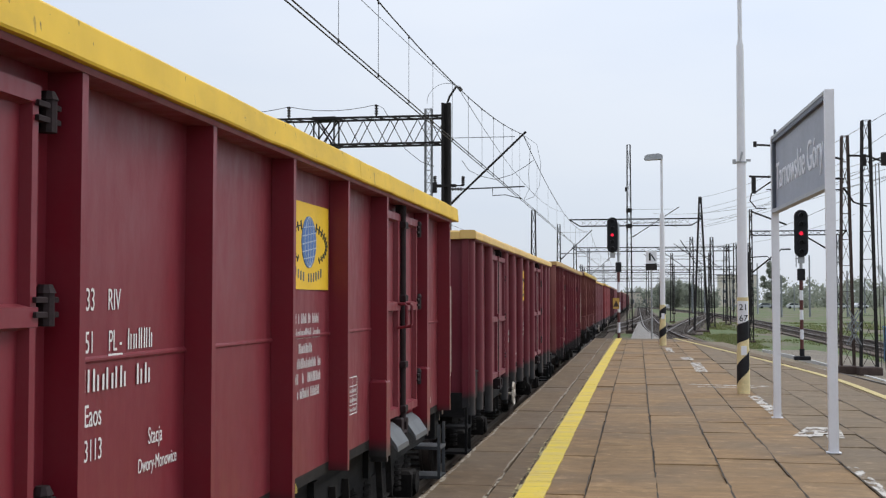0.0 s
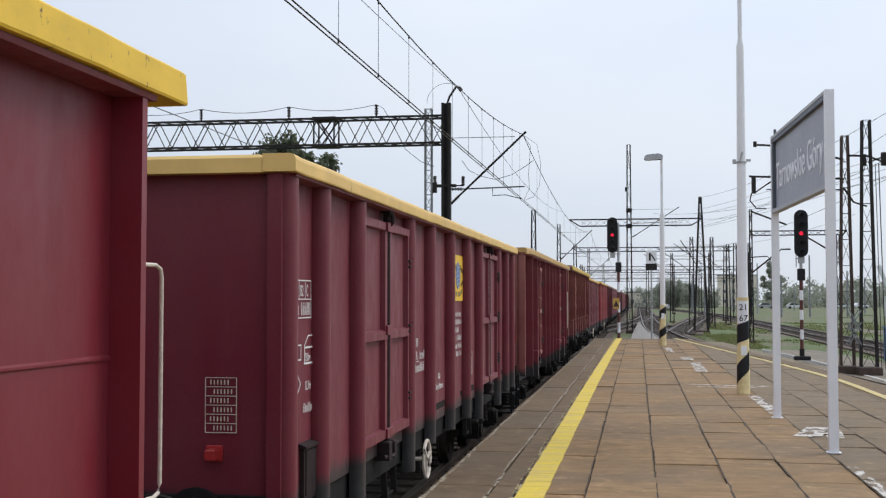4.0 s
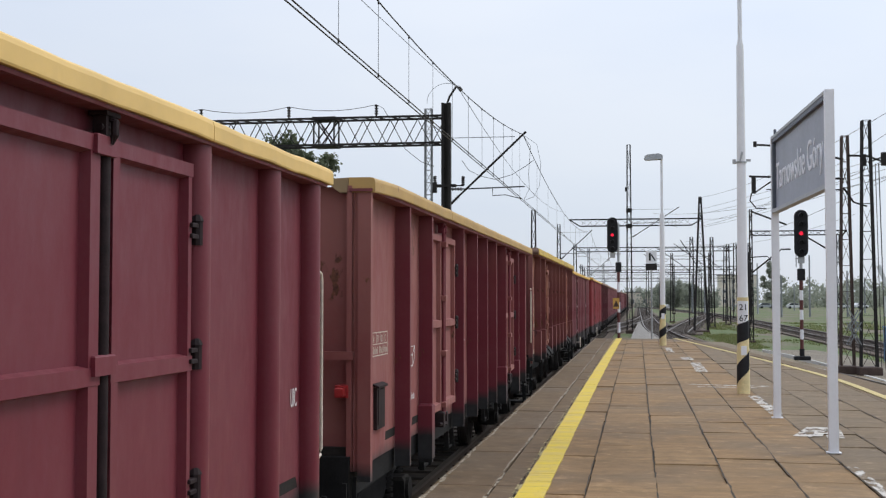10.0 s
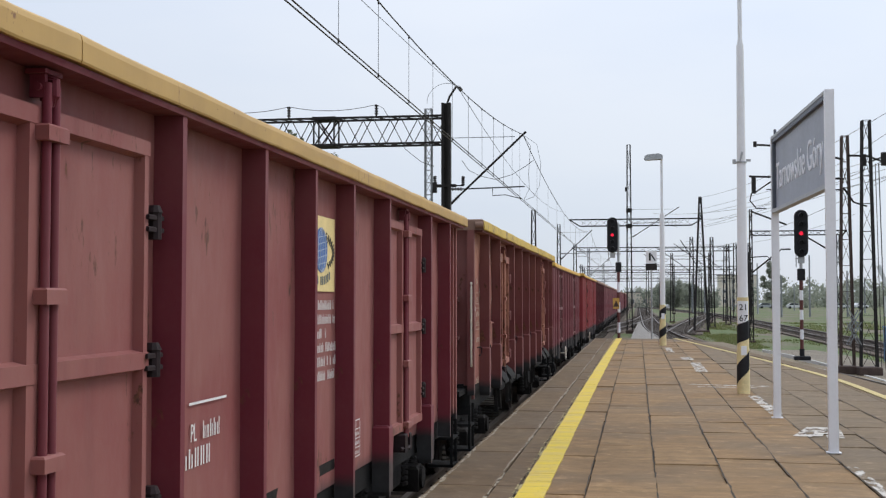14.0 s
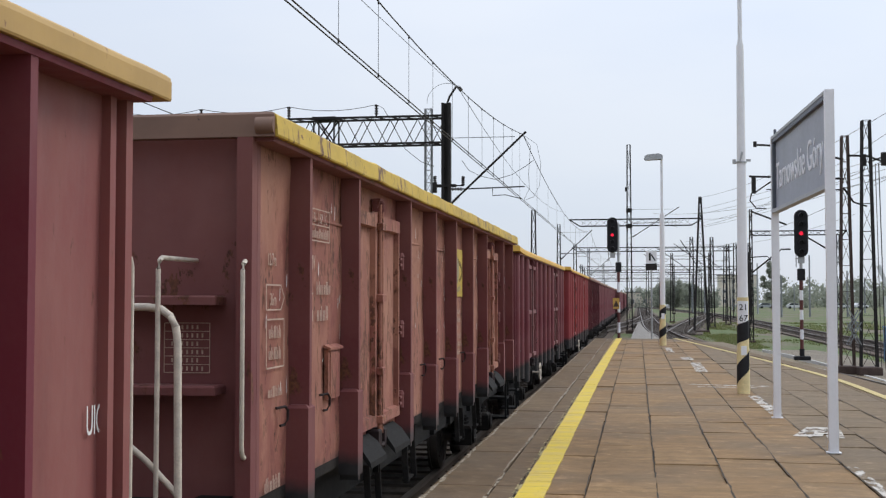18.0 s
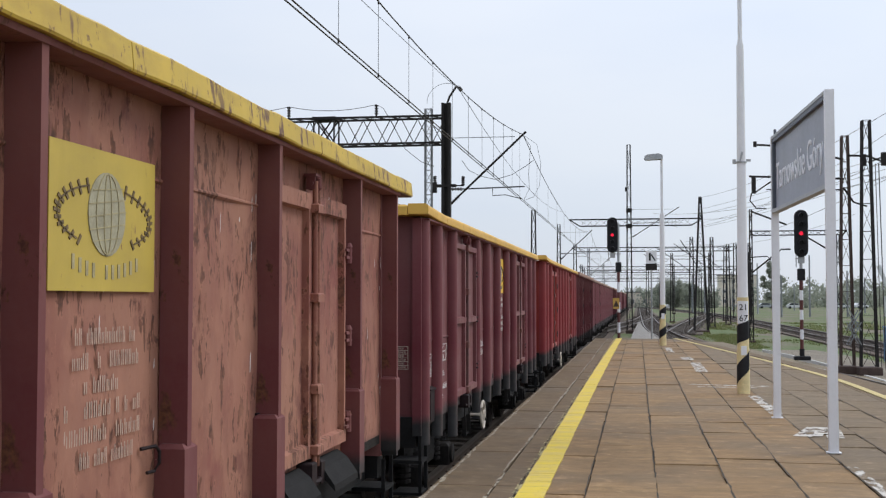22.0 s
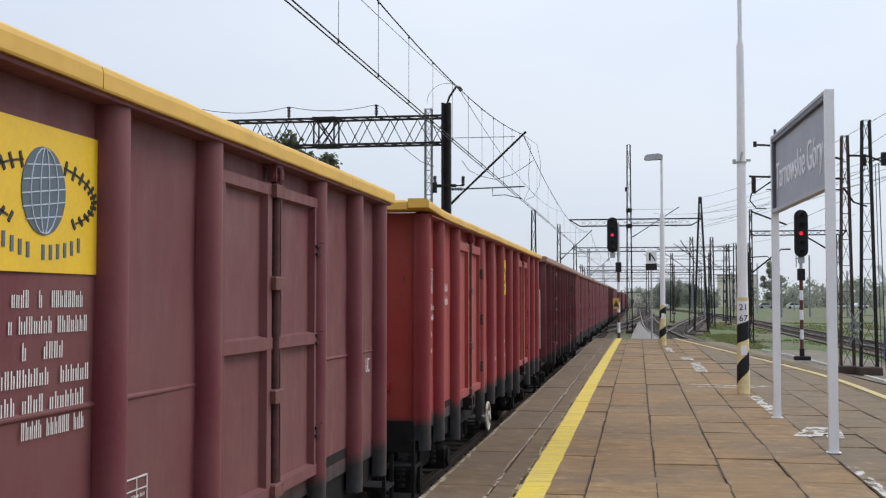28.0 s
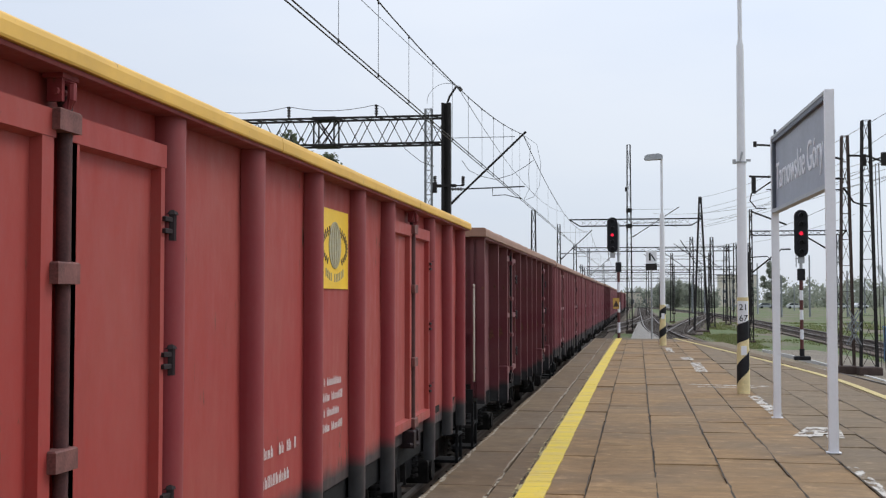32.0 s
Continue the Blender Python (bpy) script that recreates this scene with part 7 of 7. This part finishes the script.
def signal(label, x, y, z0, zh0, zh1, w, lit, ladder, banded):
    root = thing("railway_signal", label, "signal", "signals", at=pose(x, y, 0))
    h = zh1 - zh0
    px = 0.26 if not banded == "right" else 0.0
    b = Build()
    n = 24
    ring = [(w / 2 * math.cos(a), zh1 - w / 2 + w / 2 * math.sin(a)) for a in (math.pi * i / 12 for i in range(13))] + [(w / 2 * math.cos(a), zh0 + w / 2 + w / 2 * math.sin(a)) for a in (math.pi + math.pi * i / 12 for i in range(13))]
    b.prism(ring, lambda u, v, s: (u - px, s, v), -0.06, 0.0)
    ring2 = [(u * 0.72, (v - (zh0 + zh1) / 2) * 0.9 + (zh0 + zh1) / 2) for u, v in ring]
    b.prism(ring2, lambda u, v, s: (u - px, s, v), 0.0, 0.22)
    head = part("signal_head", b, MAT["signalblack"], root, "black rounded signal head")
    cnt = 5
    for k in range(cnt):
        zc = zh1 - h * (k + 0.6) / (cnt + 0.2)
        b = Build()
        pts = [(0.100 * math.cos(a), 0.100 * math.sin(a)) for a in (-0.4 + (math.pi + 0.8) * i / 14 for i in range(15))]
        vs = []
        for (u, v) in pts:
            vs += [(u - px, -0.06, zc + v), (u - px, -0.26, zc + v - 0.02), (u * 0.9 - px, -0.26, zc + v * 0.9 - 0.02), (u * 0.9 - px, -0.06, zc + v * 0.9)]
        fs = []
        for i in range(14):
            for j in range(4):
                fs.append((4 * i + j, 4 * i + (j + 1) % 4, 4 * i + 4 + (j + 1) % 4, 4 * i + 4 + j))
        b.add(vs, fs)
        part("hood", b, MAT["signalblack"], head)
        b = Build()
        b.disc((-px, -0.068, zc), 'y', 0.068 if k == lit else 0.078, 0.02, 18)
        part("lens", b, MAT["redlamp"] if k == lit else MAT["lens"], head, "lit red lens" if k == lit else "dark lens")
    b = Build()
    b.tube([(0, 0.1, z0), (0, 0.1, zh1 - 0.25)], 0.055, 10)
    part("pole", b, MAT["metal"], root, smooth=True)
    b = Build()
    b.box(-0.13, -0.02, zh0 - 0.85, 0.13, 0.2, zh0 - 0.42, 0.02)
    part("junction_box", b, MAT["signalblack"], root)
    top = zh0 - 0.85
    n = 7
    for k in range(n):
        a, c = z0 + 0.35 + (top - z0 - 0.35) * k / n, z0 + 0.35 + (top - z0 - 0.35) * (k + 1) / n
        b = Build()
        b.tube([(0, 0.1, a), (0, 0.1, c)], 0.065, 10)
        part("band", b, MAT["signwhite"] if k % 2 else MAT["signalred"], root, "white band" if k % 2 else "dull red band", smooth=True)
    b = Build()
    b.tube([(0, 0.1, z0), (0, 0.1, z0 + 0.36)], 0.09, 10)
    b.box(-0.28, -0.1, z0 - 0.05, 0.28, 0.3, z0 + 0.10, 0.03)
    part("base", b, MAT["signalblack"], root)
    b = Build()
    b.tube([(-px - 0.17, 0.1, zh0 - 0.35), (-px - 0.17, 0.1, zh0 + 0.1)], 0.018, 6)
    b.beam((-px - 0.2, 0.1, zh0 - 0.05), (0.1, 0.1, zh0 - 0.05), 0.1, 0.04)
    b.box(-px - 0.1, 0.02, zh0 - 0.22, -px + 0.12, 0.18, zh0 + 0.02)
    part("head_bracket", b, MAT["metal"], root)
    return root


def platform_furniture():
    lamp_near()
    lamp_far()
    station_sign()
    s = signal("red signal on a banded pole at the platform tip", -0.85, 53.0, -0.62, 3.70, 5.27, 0.46, 2, True, "left")
    b = Build()
    b.box(-0.25, -0.06, 1.22, 0.03, -0.03, 1.70)
    w = part("warning_board", b, MAT["warn"], s, "yellow board with a dark triangle")
    b = Build()
    b.add([(-0.24, -0.065, 1.32), (0.02, -0.065, 1.32), (-0.11, -0.065, 1.60), (-0.24, -0.062, 1.32), (0.02, -0.062, 1.32), (-0.11, -0.062, 1.60)], [(0, 1, 2), (5, 4, 3), (0, 3, 4, 1), (1, 4, 5, 2), (2, 5, 3, 0)])
    part("triangle", b, MAT["mastbrown"], w)
    signal("red signal on a banded pole beside the curved track", 5.88, 44.8, -0.52, 3.18, 4.91, 0.49, 2, False, "right")
    root = thing("notice_post", "grey post with a pictogram board and dark plate", "sign post", at=pose(0.55, 50.1, 0))
    b = Build()
    b.tube([(0, 0, 0), (0, 0, 3.0)], 0.035, 8)
    part("post", b, MAT["metal"], root, smooth=True)
    b = Build()
    b.box(-0.22, -0.05, 3.15, 0.22, -0.03, 3.65)
    bd = part("pictogram_board", b, MAT["signwhite"], root, "white board with a dark pictogram")
    b = Build()
    b.box(-0.10, -0.06, 3.25, -0.02, -0.052, 3.58)
    b.beam((0.0, -0.056, 3.5), (0.16, -0.056, 3.25), 0.008, 0.05)
    part("pictogram", b, MAT["poleblack"], bd)
    b = Build()
    b.box(-0.23, -0.06, 2.86, 0.23, -0.03, 3.13)
    part("lower_plate", b, MAT["mast"], root, "dark lower plate")
    # small things on the right
    root = thing("bin", "blue painted metal container beside the walkway", "container", at=pose(9.2, 45.0, -0.6))
    b = Build()
    b.box(-0.4, -0.3, 0, 0.4, 0.3, 1.2, 0.04)
    part("body", b, MAT["blue"], root)
    b = Build()
    b.box(-0.43, -0.33, 1.2, 0.43, 0.33, 1.27, 0.02)
    part("lid", b, MAT["blue"], root)
    root = thing("barrier", "low dark steel rail barrier beside the walkway", "barrier", at=pose(8.0, 38.5, -0.6))
    for x in (0.0, 0.9):
        b = Build()
        b.tube([(x, 0, 0), (x, 0, 1.0)], 0.03, 6)
        part("post", b, MAT["mast"], root)
    b = Build()
    b.tube([(0, 0, 0.95), (0.9, 0, 0.95)], 0.03, 6)
    b.tube([(0, 0, 0.45), (0.9, 0, 0.45)], 0.025, 6)
    part("rail", b, MAT["mast"], root)


overhead()
platform_furniture()


# ---------------------------------------------------------------- trees, buildings, vehicles far off
def clump(b, c, r, n, rng, leaf=0.35):
    """Small leaf cards scattered through an uneven ball."""
    for k in range(n):
        v = Vector((rng.gauss(0, 1), rng.gauss(0, 1), rng.gauss(0, 1))).normalized() * r * rng.uniform(0.45, 1.05)
        p = Vector(c) + v
        a = Vector((rng.uniform(-1, 1), rng.uniform(-1, 1), rng.uniform(-1, 1))).normalized() * leaf
        d = Vector((rng.uniform(-1, 1), rng.uniform(-1, 1), rng.uniform(-1, 1))).normalized() * leaf
        b.add([p - a, p + d * 0.6, p + a, p - d * 0.6], [(0, 1, 2, 3)])


def inner(b, c, r, n, rng, leaf):
    """The dense inside of a clump: larger overlapping leaf sprays."""
    clump(b, c, r * 0.7, n, rng, leaf)


def tree_thing(x, y, h, spread, seed, label, mat="leaf", slim=False):
    rng = random.Random(seed)
    root = thing("tree", label, "tree", "trees", at=pose(x, y, -0.86))
    b = Build()
    b.tube([(0, 0, 0), (0.1, 0, h * 0.3), (0.0, 0.1, h * 0.6), (0.1, 0, h * 0.9)], 0.035 * h ** 0.9, 10, 0.05)
    for k in range(9):
        a, z = rng.uniform(0, 6.28), h * rng.uniform(0.3, 0.75)
        r = spread * rng.uniform(0.4, 0.8)
        b.tube([(0, 0, z), (r * 0.5 * math.cos(a), r * 0.5 * math.sin(a), z + h * 0.08), (r * math.cos(a), r * math.sin(a), z + h * 0.18)], 0.07, 6, 0.02)
    part("trunk", b, MAT["bark"], root)
    b = Build()
    for k in range(34 if not slim else 18):
        t = rng.uniform(0.25, 0.97)
        rr = spread * (1.1 - abs(t - 0.62) * 1.25) * rng.uniform(0.2, 0.95)
        a = rng.uniform(0, 6.28)
        c, r = (rr * math.cos(a), rr * math.sin(a), h * t), spread * rng.uniform(0.22, 0.4)
        clump(b, c, r, 230, rng, 0.20 if not slim else 0.22)
        inner(b, c, r, 70 if mat == "leaf" else 18, rng, 0.42)
    cr = part("crown", b, MAT[mat], root, "uneven leafy crown")
    return root


def house(x, y, w, d, h, label, storeys, bays, seed):
    root = thing("building", label, "building", "buildings", at=pose(x, y, -0.86))
    b = Build()
    b.box(-w / 2, -d / 2, 0, w / 2, d / 2, h)
    wall = part("wall", b, MAT["house"], root, "cream rendered walls")
    b = Build()
    b.box(-w / 2 - 0.2, -d / 2 - 0.2, h, w / 2 + 0.2, d / 2 + 0.2, h + 0.25)
    part("roof", b, MAT["roof"], root, "flat grey roof")
    for s in range(storeys):
        for k in range(bays):
            xx = -w / 2 + w * (k + 0.5) / bays
            zz = 1.2 + s * (h - 0.6) / storeys
            b = Build()
            b.box(xx - 0.55, -d / 2 - 0.03, zz, xx + 0.55, -d / 2 + 0.05, zz + 1.3)
            wi = part("window", b, MAT["signwhite"], root, "white framed window")
            b = Build()
            b.box(xx - 0.47, -d / 2 - 0.04, zz + 0.08, xx - 0.03, -d / 2 - 0.032, zz + 1.22)
            b.box(xx + 0.03, -d / 2 - 0.04, zz + 0.08, xx + 0.47, -d / 2 - 0.032, zz + 1.22)
            part("pane", b, MAT["dullglass"], wi)
    return root


def car(x, y, rz, mat, label):
    root = thing("car", label, "car", "parked cars", at=pose(x, y, -0.8, 0, 0, rz))
    b = Build()
    prof = [(-2.1, 0.3), (2.1, 0.3), (2.15, 0.7), (1.9, 0.85), (1.1, 0.95), (0.6, 1.4), (-1.2, 1.45), (-1.9, 0.95), (-2.15, 0.85)]
    b.prism(prof, lambda u, v, s: (u, s, v), -0.82, 0.82)
    part("body", b, mat, root)
    b = Build()
    b.prism([(0.95, 0.97), (0.58, 1.33), (-1.1, 1.37), (-1.6, 0.97)], lambda u, v, s: (u, s, v), -0.828, 0.828)
    part("window", b, MAT["glass"], root, "dark side windows")
    for xx in (-1.3, 1.3):
        for yy in (-0.78, 0.78):
            b = Build()
            b.disc((xx, yy, 0.31), 'y', 0.31, 0.2, 16)
            part("wheel", b, MAT["rubber"], root)
    return root


def distance():
    rng = random.Random(5)
    tree_thing(-27.1, 92, 15.6, 4.0, 11, "broad green tree behind the gantry")
    tree_thing(-33.8, 98, 12.6, 4.6, 12, "broad green tree behind the gantry")
    tree_thing(32.5, 300, 11.5, 3.2, 13, "tall pointed tree above the far woods", "leafhaze", True)
    tree_thing(7.5, 265, 6.4, 3.6, 14, "rounded tree between the masts, paled as by haze", "leafhaze")
    tree_thing(11.5, 275, 5.8, 3.4, 15, "rounded tree between the masts, paled as by haze", "leafhaze")
    b = Build()
    for k in range(520):
        x = rng.uniform(-160, 150)
        y = 370 + rng.uniform(-25, 60)
        if 22 < x < 41 and y < 418:
            continue
        big = 1.0 + 0.45 * noise.noise((x * 0.05, 0, 3)) + (0.35 if 40 < x < 70 else 0)
        if -14 < x < 22:
            big *= 0.8
        h = 6.4 * big * rng.uniform(0.6, 1.05)
        for j in range(4):
            c, r = (x + rng.uniform(-3, 3), y + rng.uniform(-2, 2), -0.8 + h * (j + 0.6) / 4.2), rng.uniform(1.6, 2.8)
            clump(b, c, r, 40, rng, 0.42)
            # few inner sprays, so sky shows through and adds to the haze
            inner(b, c, r, 7, rng, 0.9)
    solid("woods", b, MAT["leafhaze"], "green band of distant trees, paled as by haze", "woods", kind="stuff")
    house(33.6, 420, 12.5, 10, 10.6, "cream three-storey railway building behind the masts", 3, 4, 1)
    house(2.0, 355, 11, 10, 4.4, "pale low building at the end of the tracks", 1, 3, 3)
    car(7.2, 300, 100, MAT["carwhite"], "white car parked near the tracks")
    for k, (x, y) in enumerate(((40, 318), (33.5, 325), (52, 322), (28, 330), (58, 328))):
        car(x, y, 8 * k, MAT["carsilver"] if k % 2 else MAT["carwhite"], "silver car parked before the woods" if k % 2 else "white car parked before the woods")
    for k in range(22):
        x, y = rng.uniform(8, 75), rng.uniform(170, 290)
        b = Build()
        b.tube([(0, 0, 0), (0, 0, rng.uniform(5.5, 9))], 0.14, 8, 0.10)
        solid("pole", b, MAT["mastgrey"] if k % 3 else MAT["metal"], "distant grey concrete pole", "pole", "distant poles", at=pose(x, y, -0.86))
    root = thing("crane", "white slanted crane jib far behind the masts", "crane", at=pose(36, 180, -0.86))
    b = Build()
    b.beam((0, 0, 0), (0, 0, 3.0), 1.6)
    part("cab", b, MAT["carwhite"], root)
    b = Build()
    b.beam((0.3, 0, 2.5), (-1.6, 0, 7.4), 0.5)
    part("jib", b, MAT["carwhite"], root)
    # grass tufts beside the platform and the tracks
    b = Build()
    for k in range(16000):
        y = rng.uniform(24, 130)
        x = rng.uniform(3.4, 24) if k % 3 else rng.uniform(4.6, 7.0)
        e = right_edge(y) + 0.35 if y < 50 else 2.6
        if x < e or noise.noise((x * 0.25, y * 0.12, 2)) < -0.12:
            continue
        if 6.6 < x < 9.4 and y < 70:
            continue
        h = rng.uniform(0.03, 0.09) * (1 + y / 160)
        for j in range(3):
            a = rng.uniform(0, 6.28)
            w = 0.012 + y * 0.00025
            px, py = x + rng.uniform(-0.12, 0.12), y + rng.uniform(-0.12, 0.12)
            b.add([(px - w * math.cos(a), py - w * math.sin(a), -0.86), (px + w * math.cos(a), py + w * math.sin(a), -0.86), (px + rng.uniform(-0.06, 0.06), py, -0.86 + h)], [(0, 1, 2)])
    solid("grass", b, MAT["grassblade"], "rough green and straw grass tufts", "grass", kind="stuff")


distance()


# ---------------------------------------------------------------- what moves
def travelled(t):
    """Metres that the train has rolled since the start; it slowly gathers speed."""
    u = t / 16.0
    return 16.0 * (1.9048 * u + 0.0712 * u * u + 0.0334 * u ** 3)


def motions():
    for ob, y0 in TRAIN:
        walk(ob, [(t * 1.0, pose(TRACK_X, y0 - travelled(t), RAIL_Z)) for t in range(33)])
        for w in [c for c in ob.children if c.name.startswith("wheelset")]:
            yw = w.matrix_basis.translation.y
            walk(w, [(0.25 * k, pose(0, yw, 0.46) @ Matrix.Rotation(travelled(0.25 * k) / 0.46, 4, 'X')) for k in range(129)])


motions()
